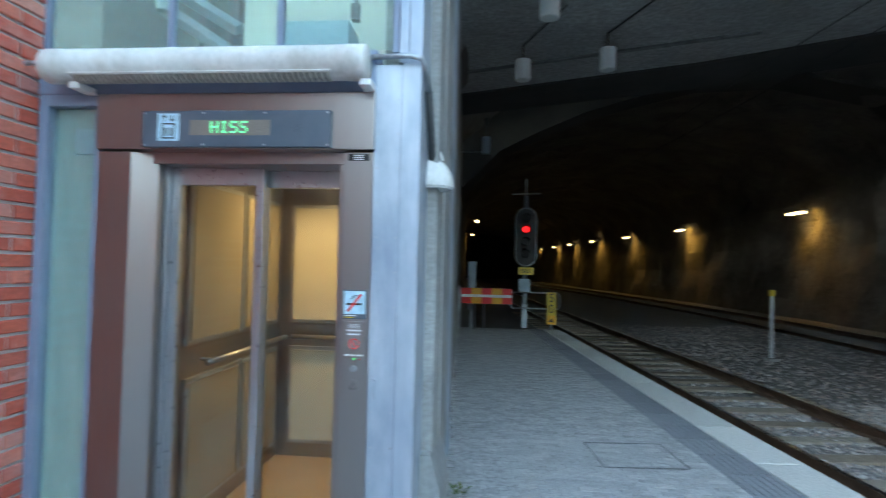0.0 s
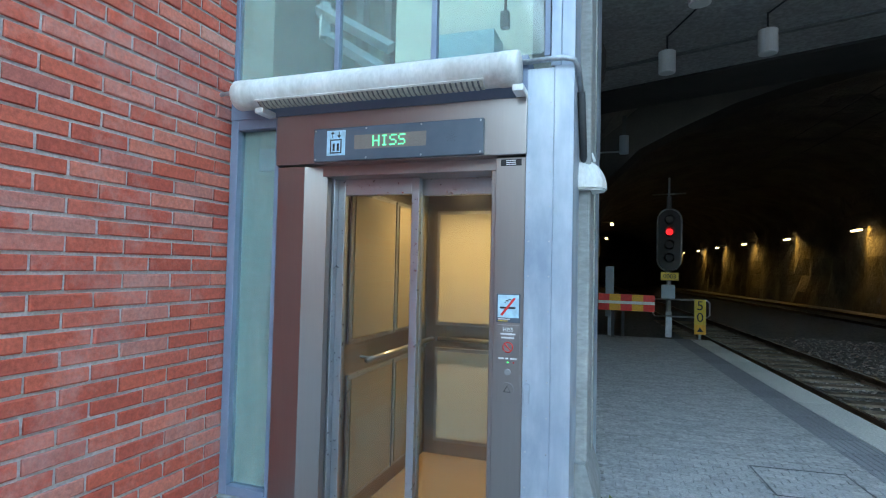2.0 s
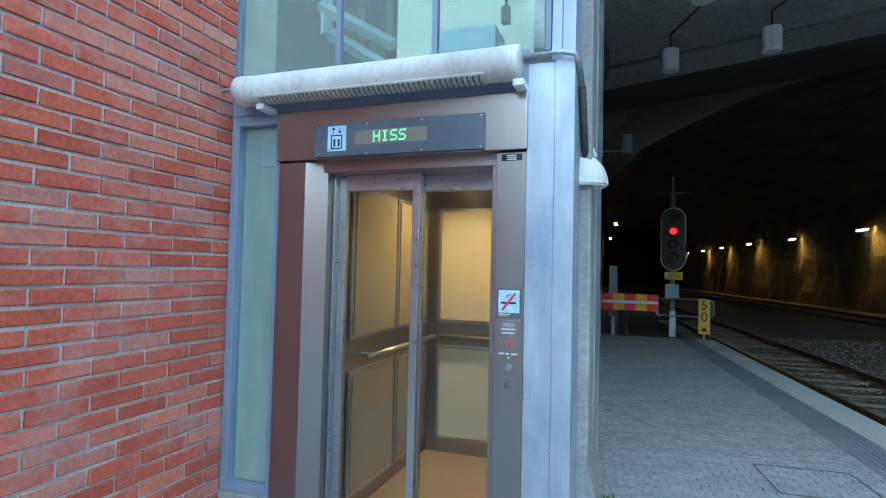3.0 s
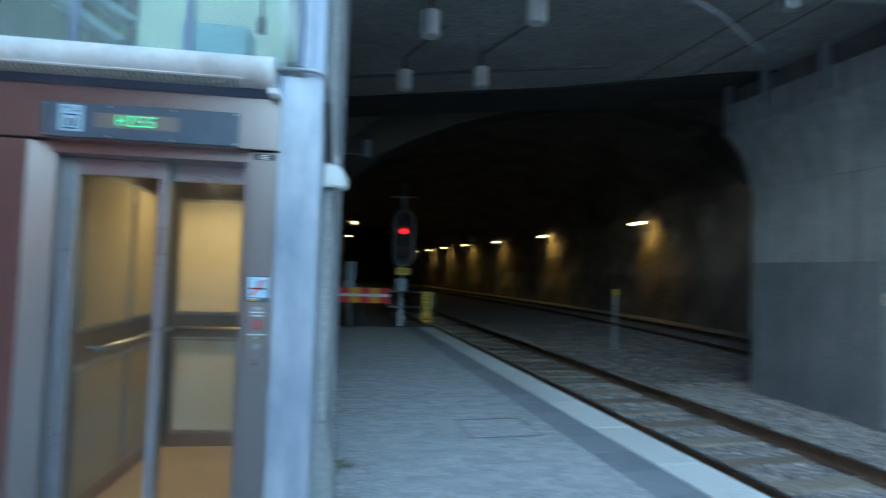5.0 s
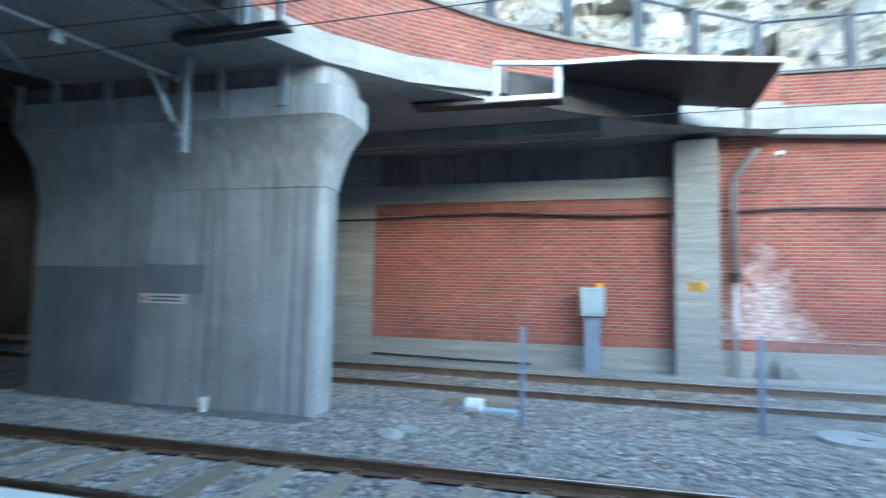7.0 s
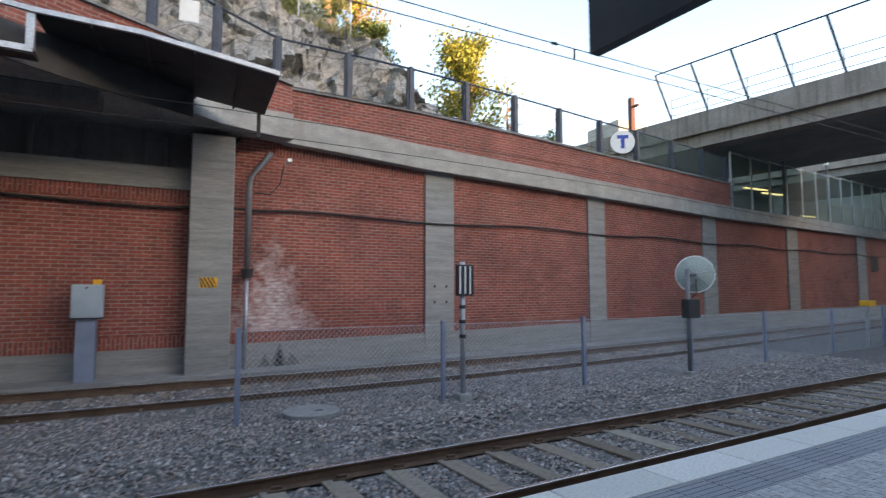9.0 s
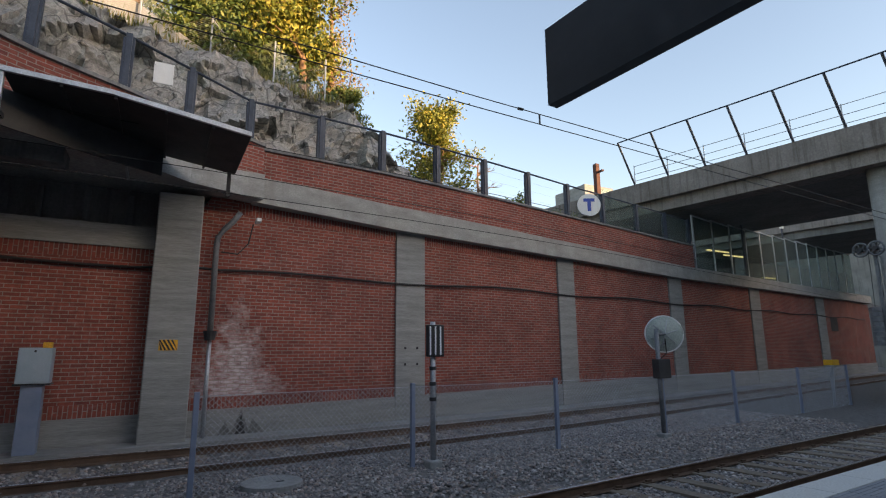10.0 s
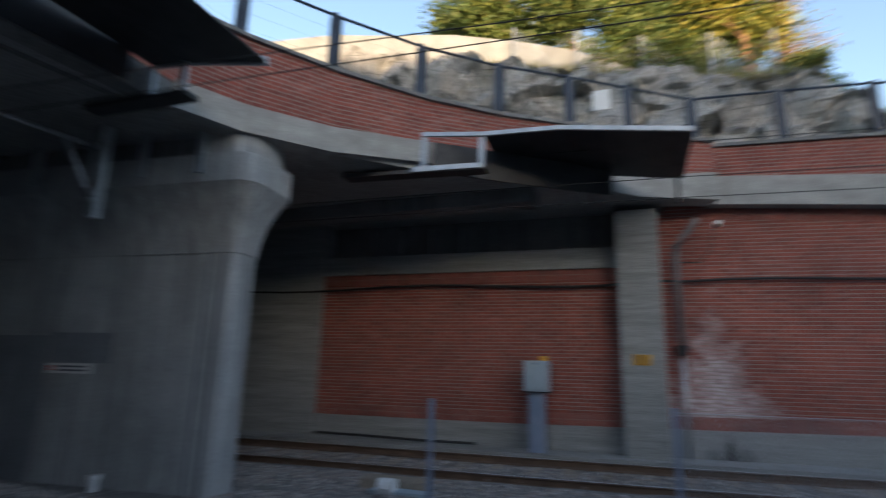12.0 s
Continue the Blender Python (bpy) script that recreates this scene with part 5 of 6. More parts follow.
tree((19.0, 2.4, 11.8), 6.0, 2.4, 15, 20000, M_LEAF, 0.10, "dark green tree on the hillside")
tree((19.0, -8.3, 9.3), 2.6, 1.1, 16, 6000, M_LEAF, 0.07, "low green shrub at the rock edge", low=0.05)
tree((21.6, -13.8, 6.2), 8.6, 2.0, 17, 10000, M_LEAF_LIME, 0.09, "yellow-green young tree beyond the fence", low=0.15)
tree((22.4, -12.0, 6.2), 4.2, 1.5, 18, 3500, M_LEAF, 0.07, "thin green shrub beyond the fence", low=0.1)
tree((23.2, -16.8, 6.2), 6.2, 1.5, 19, 0, M_LEAF, 0.07, "bare pale sapling beyond the fence", bare=1.0, low=0.1)
tree((21.5, -18.3, 6.2), 3.4, 1.3, 20, 2200, M_LEAF, 0.07, "sparse green shrub beyond the fence", low=0.1)
tree((20.5, -20.3, 6.2), 2.4, 1.0, 21, 1500, M_LEAF, 0.06, "small green shrub beyond the fence", low=0.1)

hf = thing("chain_fence", "chain-link fence on the hill above the rock", "fence", (18, -3, 10.5))
hp = [(wall_x(y) + 4.4, y, max(hill_z(wall_x(y) + 4.4, y), float(np.interp(y, *RT))) - 0.1) for y in (0.5, -1.6, -3.6, -5.6, -7.4)]
for p in hp:
    part("post", tube(B(), [p, (p[0], p[1], p[2] + 2.0)], 0.03, 7), M_GALV, hf, "galvanised post")
part("brace", tube(B(), [(hp[2][0], hp[2][1], hp[2][2] + 1.9), (hp[3][0], hp[3][1], hp[3][2] + 0.1)], 0.022, 6), M_GALV, hf)
bm = B()
for a, b in zip(hp[:-1], hp[1:]):
    A, Bv = Vector(a), Vector(b)
    for k in range(-22, 32):
        for sgn in (1, -1):
            u0, u1 = k / 30.0, k / 30.0 + sgn * 0.95
            p0, p1 = A.lerp(Bv, max(0, min(1, u0))), A.lerp(Bv, max(0, min(1, u1)))
            h0 = 0 if 0 <= u0 <= 1 else None
            if h0 is None:
                continue
            t = 1.0 if 0 <= u1 <= 1 else ((1 - u0) / (u1 - u0) if u1 > 1 else (0 - u0) / (u1 - u0))
            tube(bm, [p0, p0.lerp(A.lerp(Bv, u0 + (u1 - u0) * t), 1.0) + Vector((0, 0, 1.95 * t))], 0.004, 3)
part("netting", bm, M_GALV, hf, "thin wire netting")

# ---- road bridge ----
br = thing("road_bridge", "weathered concrete road bridge crossing the railway", "bridge", (8.5, -24.6, 0))
bl = lambda x: -24.9 + 0.205 * (x - 8.4) if x > 8.4 else -24.9 + 0.15 * (x - 8.4)
PTS = [(x, bl(x)) for x in steps(-60, 60, 6)]
part("parapet", path_strip(PTS, -0.5, 0.0, 8.55, 9.5), M_BRIDGE, br, "stained concrete parapet")
part("fascia", path_strip(PTS, -1.2, -0.28, 8.0, 8.6), M_BRIDGE, br, "lower concrete edge beam")
part("deck", path_strip(PTS, -9.0, -0.5, 8.1, 8.7), M_CONC_DARK, br, "dark underside")
for x in (9.4, -12):
    part("column", tube(B(), [(x, bl(x) - 1.2, -0.5), (x, bl(x) - 1.2, 8.1)], 0.46, 24), M_CONC_PALE, br, "round pale column", True)
tp = []
for i, x in enumerate(steps(3.0, 18.15, 1.69)):
    y = bl(x)
    r = part("railing_post", tube(B(), [(x, y, 9.5), (x + 0.05, y + 0.9, 11.5)], 0.05, 6), M_POST, br, "leaning dark steel post")
    part("railing_stub", tube(B(), [(x + 0.15, y - 0.2, 9.5), (x + 0.15, y - 0.2, 10.55)], 0.025, 5), M_GALV, br)
    tp.append((x, y))
part("rail", tube(B(), [(x + 0.05, y + 0.9, 11.5) for x, y in tp], 0.03, 6), M_POST, br)
for k in (0.25, 0.6, 1.0):
    part("rail", tube(B(), [(x + 0.15, y - 0.2, 9.5 + k) for x, y in tp], 0.015, 5), M_GALV, br)
b2 = thing("road_bridge", "second concrete bridge further along the railway", "bridge", (14, -42, 0))
PT2 = [(x, -42 + 0.2 * (x - 12)) for x in steps(-50, 70, 6)]
part("parapet", path_strip(PT2, -0.4, 0, 9.4, 10.9), M_BRIDGE, b2, "stained concrete parapet")
part("deck", path_strip(PT2, -10, -0.3, 8.9, 9.5), M_CONC_DARK, b2, "dark underside")
part("rail", path_strip(PT2, -0.2, -0.1, 10.95, 11.1), M_ORANGE, b2, "orange site rail")
part("column", tube(B(), [(25, -41, 5.4), (25, -41, 9.0)], 0.4, 16), M_CONC_PALE, b2, "", True)
for x, y, z in ((16.6, -30, 5.4), (18.2, -36.5, 5.6)):
    st = thing("street_lamp", "small lantern on a dark pole by the walkway", "lamp", (x + 1, y, z), "walkway lanterns")
    part("pole", tube(B(), [(x + 1, y, z), (x + 1, y, 8.9)], 0.05, 8), M_POST, st)
    part("lantern", tube(B(), [(x + 1, y, 8.9), (x + 1, y, 9.5)], [0.11, 0.14], 8), M_WHITE, st, "pale glass lantern")
# small rooftop lift house and chimney mast far behind
tw_ = thing("lift_house", "small glazed lift house on the upper street", "building", (27, -28, 8))
part("wall", bx(26, 29, -29.5, -27, 6, 12.4), M_CONC_PALE, tw_)
part("glazing", bx(25.9, 25.99, -29.4, -27.9, 10.6, 12.2), M_OPAL, tw_, "glass upper part")
mast = thing("rust_mast", "rust-red steel mast behind the fence", "mast", (23.8, -26.0, 6.2))
part("mast", bx(23.7, 23.98, -26.15, -25.85, 6.2, 12.9, 0.02), M_RUST, mast)
part("bracket", bx(23.3, 23.75, -26.1, -25.95, 12.3, 12.4), M_RUST, mast)
# metro sign
ts = thing("station_sign", "round white station sign with a blue letter shape on the fence", "sign", (wall_x(-16.4) - 0.22, -16.4, 6.75))
sx, sy, sz = wall_x(-16.4) - 0.22, -16.5, 6.78
ax_ = Vector((-0.87, 0.5, 0)).normalized()
rt = Vector((-ax_.y, ax_.x, 0))
part("disc", disc(B(), (sx, sy, sz), ax_, 0.42, 0.06, 32), M_WHITE, ts, "white round face")
for a0, a1, z0, z1 in ((-0.2, 0.2, 0.12, 0.24), (-0.065, 0.065, -0.24, 0.12)):
    bm = B()
    c = Vector((sx, sy, sz)) + ax_ * 0.062
    q = [c + rt * a + Vector((0, 0, z)) + ax_ * d for d in (0, 0.01) for a, z in ((a0, z0), (a1, z0), (a1, z1), (a0, z1))]
    hexa(bm, q)
    bmesh.ops.recalc_face_normals(bm, faces=bm.faces[:])
    part("blue_bar", bm, M_BLUE, ts, "blue bar")

# ---- protective screens under the deck edge ----
sc = thing("wire_guard", "dark sheet-metal guard above the overhead line with a pale rim", "guard screen", (9.4, -1, 5.2))
gp = [(0.55, 5.62), (-0.6, 5.48), (-1.95, 5.42), (-4.0, 5.12)]
part("sheet", loft(B(), [[(9.3, y, z - 0.02), (11.5, y, z - 0.02), (11.5, y, z), (9.3, y, z)] for y, z in gp[1:]]), M_DARK, sc, "dark ribbed underside")
part("rim", loft(B(), [[(9.24, y, z - 0.03), (9.3, y, z - 0.03), (9.3, y, z + 0.045), (9.24, y, z + 0.045)] for y, z in gp]), M_GALV, sc, "pale steel rim")
for y in (-1.3, -2.0, -2.7, -3.4):
    z = float(np.interp(y, [-4.0, -1.95, -0.6], [5.12, 5.42, 5.48]))
    part("rib", bx(9.3, 11.5, y - 0.02, y + 0.02, z - 0.07, z - 0.02), M_DARK, sc)
for y, zt in ((0.52, 5.6), (-0.58, 5.46)):
    part("upright", bx(9.28, 9.36, y - 0.05, y + 0.05, 4.92, zt, 0.004), M_GALV, sc, "pale steel upright")
part("lower_bar", loft(B(), [[(x, y, 4.86), (x + 0.3, y, 4.86), (x + 0.3, y, 4.93), (x, y, 4.93)] for x, y in ((9.05, 2.05), (9.32, -0.62))]), M_DARK, sc, "dark channel bar")
part("lower_rim", loft(B(), [[(x - 0.03, y, 4.88), (x, y, 4.88), (x, y, 4.97), (x - 0.03, y, 4.97)] for x, y in ((9.2, 0.7), (9.32, -0.62))]), M_GALV, sc, "pale rim")
part("side_sheet", path_strip([(9.55, 0.5), (10.3, -0.6), (11.05, -1.8), (11.5, -2.5)], -0.34, -0.3, [4.88, 4.84, 4.8, 4.8], [5.45, 5.42, 5.36, 5.28]), M_DARK, sc, "dark hanging side sheet")
part("end_pane", bx(11.45, 12.35, -2.1, -2.06, 4.95, 5.35), M_GALV, sc, "pale end plate")
part("hanger", bx(11.4, 11.46, -3.92, -3.85, 4.6, 5.16), M_DARK, sc)
s1 = thing("wire_guard", "dark sheet-metal guard hanging over the near overhead line", "guard screen", (5.6, 3.2, 5))
part("lower_bar", loft(B(), [[(x, y, 4.86), (x + 0.25, y, 4.86), (x + 0.25, y, 4.93), (x, y, 4.93)] for x, y in ((5.55, 4.2), (5.62, 2.45))]), M_DARK, s1, "dark channel bar")
for y in (2.5, 3.05):
    part("upright", bx(5.6, 5.66, y - 0.04, y + 0.04, 4.9, 5.37, 0.004), M_GALV, s1, "pale steel upright")
part("sheet", loft(B(), [[(1.2, y, z - 0.02), (5.64, y, z - 0.02), (5.64, y, z), (1.2, y, z)] for y, z in ((3.08, 5.4), (2.5, 5.36), (1.2, 5.12))]), M_DARK, s1, "dark sheet")
part("rim", loft(B(), [[(5.64, y, z - 0.05), (5.69, y, z - 0.05), (5.69, y, z + 0.06), (5.64, y, z + 0.06)] for y, z in ((3.08, 5.4), (2.5, 5.36), (1.2, 5.12))]), M_GALV, s1, "pale steel rim")
# Made-up dark sheet over the inner deck edge, imitating the shade there.
part("shade_sheet", path_strip([(0.5, 3.6), (2.0, 3.5), (5.27, 3.14)], -0.07, -0.04, 4.97, 5.5), M_DARK, s1, "added dark sheet standing in for shade on the deck edge")

# ---- overhead line ----
cn = thing("catenary_cantilever", "galvanised catenary cantilever arm bolted to the pier wall", "cantilever", (6.3, 4.66, 4))
part("bracket_post", bx(6.22, 6.36, 4.58, 4.72, 3.5, 4.98, 0.006), M_GALV, cn, "square galvanised bracket post")
part("arm", tube(B(), [(6.3, 4.72, 4.62), (4.6, 4.66, 4.5), (2.9, 4.55, 4.37)], 0.035, 10), M_GALV, cn, "long tubular arm", True)
part("brace", tube(B(), [(5.72, 4.72, 4.56), (6.25, 4.66, 3.72)], 0.04, 10), M_GALV, cn, "slanted strut", True)
part("steady_arm", tube(B(), [(3.2, 4.58, 4.28), (3.6, 4.7, 4.2), (4.25, 4.95, 3.98)], 0.018, 8), M_GALV, cn, "thin bent steady arm", True)
part("insulator", tube(B(), [(6.02, 4.71, 4.6), (6.2, 4.72, 4.61)], 0.055, 12), M_POLE, cn, "brown ribbed insulator", True)
part("insulator", tube(B(), [(6.12, 4.67, 3.93), (6.2, 4.66, 3.8)], 0.055, 12), M_POLE, cn, "brown ribbed insulator", True)
part("clamp", bx(4.25, 4.4, 4.6, 4.72, 4.32, 4.45, 0.01), M_GALV, cn)
part("clamp", bx(3.12, 3.22, 4.53, 4.63, 4.25, 4.4, 0.01), M_GALV, cn)


def wire(name, pts, r, label):
    w = tagged(part(name, tube(B(), pts, r, 5), M_RUBBER), label, "wire")
    return w


WY = [-32, -11.45, -2.2, 4.8, 9, 42]
contact_z = lambda y: float(np.interp(y, WY, [4.94, 4.46, 4.246, 4.08, 4.05, 4.05]))
messenger_z = lambda y: float(np.interp(y, [-32, -8.9, -5.5, -2.6, 4.8, 42], [5.1, 4.544, 4.456, 4.42, 4.42, 4.6]))
over = lambda y: near_rail(y) + 0.7
wire("contact_wire", [(over(y), y, contact_z(y)) for y in steps(42, -32, 2)], 0.0065, "dark contact wire above the near track")
wire("messenger_wire", [(over(y), y, messenger_z(y)) for y in steps(42, -32, 2)], 0.0065, "dark messenger wire above the near track")
dr = thing("dropper", "short dark dropper between contact wire and messenger wire", "dropper", (over(-7), -7.0, 4.4))
part("link", tube(B(), [(over(-7), -7.0, contact_z(-7)), (over(-7), -7.0, messenger_z(-7))], 0.013, 6), M_RUBBER, dr)
part("clamp", tube(B(), [(over(-6.7), -6.72, messenger_z(-6.7)), (over(-6.7), -6.64, messenger_z(-6.7))], 0.018, 6), M_RUBBER, dr)
fx_ = lambda y: wall_x(y) - 2.9
for za in (5.35, 4.72, 4.35):
    wire("contact_wire", [(fx_(y) + 0.2, y, za) for y in steps(8, -40, 3)], 0.008, "thin wire above the far track")
# ---- ceiling lights under the deck ----
for i, (x, y) in enumerate(((0.53, 8.45), (1.74, 8.05), (0.73, 6.35), (1.93, 5.72))):
    cl_ = thing("ceiling_light", "white cylindrical ceiling downlight, unlit", "ceiling light", (x, y, 5.0), "downlights under the deck")
    bm = B()
    tube(bm, [(x, y, 4.76), (x, y, 4.755), (x, y, 4.46), (x, y, 4.445)], [0.105, 0.118, 0.118, 0.113], 24)
    part("housing", bm, M_WHITE, cl_, "cream-white tube", False)
    part("lens", disc(B(), (x, y, 4.438), (0, 0, 1), 0.095, 0.006, 20), M_BACKPANE, cl_)
    part("stem", tube(B(), [(x, y, 4.76), (x, y, 5.0)], 0.012, 8), M_DARK, cl_)
    part("conduit", tube(B(), [(x, y, 4.985), (x + 0.5, y - 1.3, 4.985)], 0.012, 6), M_DARK, cl_)

# ---- end of the platform: barrier, signal, boards ----
ba = thing("barrier", "red and yellow chequered barrier at the platform end", "barrier", (-0.05, 13.3, 0))
part("post", bx(-0.74, -0.66, 13.26, 13.34, 0, 1.05, 0.005), M_GALV, ba, "grey post")
bd_ = part("board", bx(-0.64, 0.6, 13.28, 13.31, 0.62, 1.0, 0.004), M_RED, ba, "red board")
for k in range(5):
    x0 = -0.64 + 0.248 * k
    for z0, z1 in ((0.62, 0.775), (0.845, 1.0)):
        part("panel", bx(x0, x0 + 0.248, 13.272, 13.282, z0, z1), M_RED if k % 2 == 0 else M_ORANGE, bd_)
part("white_band", bx(-0.64, 0.6, 13.27, 13.281, 0.777, 0.843), M_WHITE, bd_, "white middle band")
part("stand", bx(-0.35, -0.29, 13.32, 13.36, 0, 0.7), M_DARK, ba)
part("stand", bx(-0.12, -0.06, 13.5, 13.54, 0, 0.7), M_DARK, ba)

sgn = thing("signal", "railway signal with an oval head showing red", "signal", (0.92, 13.9, 0))


def oval(cx, cz, hw, hh, n=10):
    pts = []
    for s, a0 in ((1, 0), (-1, 180)):
        for k in range(n + 1):
            a = radians(a0 + 180 * k / n)
            pts.append((cx + hw * math.cos(a), cz + s * (hh - hw) + hw * math.sin(a)))
    return pts


ov = oval(0.93, 2.30, 0.265, 0.74)
hd = part("head", loft(B(), [[(x, y, z) for x, z in ov] for y in (13.84, 13.9)]), M_BLACK, sgn, "black oval backboard")
part("rim", tube(B(), [(x, 13.835, z) for x, z in ov + ov[:1]], 0.022, 6, False), M_GALV, hd, "pale grey rim")
for z, m in ((2.78, M_BLACK), (2.49, M_SIGRED), (2.18, M_BLACK), (1.87, M_BLACK)):
    ln = part("lamp_hood", tube(B(), [(0.93, 13.84, z), (0.93, 13.66, z + 0.01)], 0.1, 16, False), M_BLACK, hd)
    part("lens", disc(B(), (0.93, 13.82, z), (0, -1, 0), 0.075, 0.012, 16), m, ln)
part("pole", tube(B(), [(0.93, 13.96, 0), (0.93, 13.96, 3.35)], 0.06, 12), M_GALV, sgn, "galvanised pole", True)
part("base", bx(0.86, 1.0, 13.86, 14.0, 0, 0.6, 0.01), M_GALV, sgn, "green-grey mast foot")
pl = part("number_plate", bx(0.75, 1.14, 13.83, 13.85, 1.34, 1.53, 0.003), M_YELLOW, sgn, "yellow signal plate")
lettering("0003", 0.145, Matrix.Translation((0.945, 13.828, 1.435)) @ pose(0, 0, 0, 90), M_BLACK, pl, 0.004)
part("relay_box", bx(0.76, 1.06, 13.75, 13.92, 0.92, 1.24, 0.008), M_GREYBOX, sgn, "light grey box")
part("frame_pipe", tube(B(), [(0.62, 13.8, 0.5), (0.58, 13.8, 0.56), (0.58, 13.8, 0.84), (0.62, 13.8, 0.9), (1.74, 13.8, 0.9), (1.8, 13.8, 0.84), (1.8, 13.8, 0.56), (1.74, 13.8, 0.5), (0.62, 13.8, 0.5)], 0.02, 8), M_GALV, sgn, "bent guard pipe", True)
part("top_arm", tube(B(), [(0.55, 13.96, 3.4), (1.3, 13.96, 3.42)], 0.02, 6), M_GALV, sgn)
part("top_pole", tube(B(), [(0.93, 13.96, 3.3), (0.93, 13.96, 3.8)], 0.025, 6), M_GALV, sgn)
sp = thing("speed_board", "yellow speed board reading 50 at the platform end", "sign", (1.59, 13.75, 0))
fb_ = part("plate", bx(1.47, 1.71, 13.72, 13.74, 0.12, 0.92, 0.004), M_YELLOW, sp, "yellow plate")
part("lower_plate", bx(1.47, 1.71, 13.712, 13.722, 0.12, 0.345), M_ORANGE, sp, "orange lower field")
lettering("5", 0.3, Matrix.Translation((1.59, 13.715, 0.77)) @ pose(0, 0, 0, 90), M_BLACK, fb_, 0.006)
lettering("0", 0.3, Matrix.Translation((1.59, 13.715, 0.5)) @ pose(0, 0, 0, 90), M_BLACK, fb_, 0.006)
bm = B()
q = [(1.52, 13.708, 0.18), (1.66, 13.708, 0.18), (1.59, 13.708, 0.28)]
loft(bm, [q, [(x, y + 0.003, z) for x, y, z in q]])
part("triangle", bm, M_BLACK, fb_)
part("post", tube(B(), [(1.59, 13.76, 0), (1.59, 13.76, 0.6)], 0.03, 8), M_GALV, sp)
cb = thing("cabinet", "narrow grey cabinet beyond the barrier", "cabinet", (-0.4, 14.2, 0))
part("body", bx(-0.52, -0.32, 14.1, 14.4, 0.4, 1.65, 0.01), M_GREYBOX, cb)
part("leg", bx(-0.46, -0.38, 14.2, 14.3, -0.5, 0.4), M_GALV, cb)
cam_ = thing("loudspeaker", "small horn loudspeaker on a bracket by the wall", "loudspeaker", (-0.1, 12.6, 4.3))
part("arm", tube(B(), [(-0.7, 12.6, 4.2), (0.0, 12.6, 4.2)], 0.02, 6), M_GALV, cam_)
part("housing", tube(B(), [(-0.1, 12.6, 4.15), (-0.1, 12.6, 4.55)], 0.1, 12), M_GREYBOX, cam_)
part("mount", bx(-0.14, -0.06, 12.56, 12.64, 4.55, 5.0), M_DARK, cam_)
pt = thing("marker_post", "grey track marker post with a yellow cap", "post", (6.45, 13.0, -0.47))
part("post", tube(B(), [(6.45, 13.0, -0.47), (6.45, 13.0, 1.05)], 0.045, 10), M_GALV, pt)
part("cap", tube(B(), [(6.45, 13.0, 1.0), (6.45, 13.0, 1.14)], 0.07, 10), M_YELLOW, pt)
part("foot", bx(6.33, 6.57, 12.88, 13.12, -0.47, -0.4, 0.02), M_CONC, pt)

# ---- tunnel lamps ----
TL = [(12.2, 22.9), (11.2, 33.5), (10.1, 42.0), (8.8, 49.0), (7.8, 56.0), (7.1, 64.0), (6.3, 71.0)]
for i, (x, y) in enumerate(TL + [(-1.0, 35.0), (-1.9, 50.0), (-4.2, 66.0)]):
    z = 3.9 if i < 7 else 4.4
    left = i >= 7
    t_ = thing("tunnel_lamp", "lit tunnel lamp fixed to the rock wall", "lamp", (x, y, z), "lamps along the tunnel wall")
    part("tube", bx(x - 0.09, x + 0.09, y - 0.55, y + 0.55, z, z + 0.09, 0.01), M_TUBE, t_, "glowing sodium tube")
    part("housing", bx(x - 0.12, x + 0.12, y - 0.6, y + 0.6, z + 0.09, z + 0.16, 0.01), M_DARK, t_)
    part("bracket", bx(x - (1.0 if left else 0), x + (0 if left else 1.0), y - 0.03, y + 0.03, z + 0.16, z + 0.2), M_DARK, t_)
    lamp = new("tunnel_light", bpy.data.lights.new("tunnel_light", "AREA"))
    lamp.data.shape, lamp.data.size, lamp.data.size_y, lamp.data.energy, lamp.data.color, lamp.data.spread = "RECTANGLE", 0.2, 1.1, 1.1, (1.0, 0.56, 0.10), radians(110)
    lamp.matrix_world = look((x, y, z - 0.02), (x + (-1.0 if left else 1.0), y - 0.6, z - 1.7))

# ---- things on and beside the far wall ----
cbx = thing("relay_cabinet", "light grey relay cabinet on a post beside the brick wall", "cabinet", (12.35, -0.97, -0.2))
bdy = part("box", bx(12.12, 12.45, -1.23, -0.73, 1.0, 1.62, 0.015), M_GREYBOX, cbx, "light grey steel box")
part("door", bx(12.105, 12.122, -1.21, -0.75, 1.05, 1.6, 0.006), M_GREYBOX, bdy)
part("drip_edge", bx(12.1, 12.47, -1.25, -0.71, 0.975, 1.0), M_DARK, bdy)
part("lock", disc(B(), (12.105, -0.98, 1.56), (-1, 0, 0), 0.02, 0.01, 10), M_DARK, bdy)
part("post", bx(12.16, 12.42, -1.14, -0.82, -0.2, 0.98, 0.01), M_BLUEFR, cbx, "blue-grey pedestal")
part("lamp", bx(12.2, 12.32, -1.2, -1.06, 1.62, 1.72, 0.01), M_ORANGE, cbx, "small yellow lamp")
hz = thing("hazard_plate", "yellow and black striped warning plate on the concrete pier", "sign", (12.39, -3.07, 1.67))
pb_ = part("plate", bx(12.384, 12.396, -3.24, -2.9, 1.57, 1.78, 0.002), M_ORANGE, hz)
bm = B()
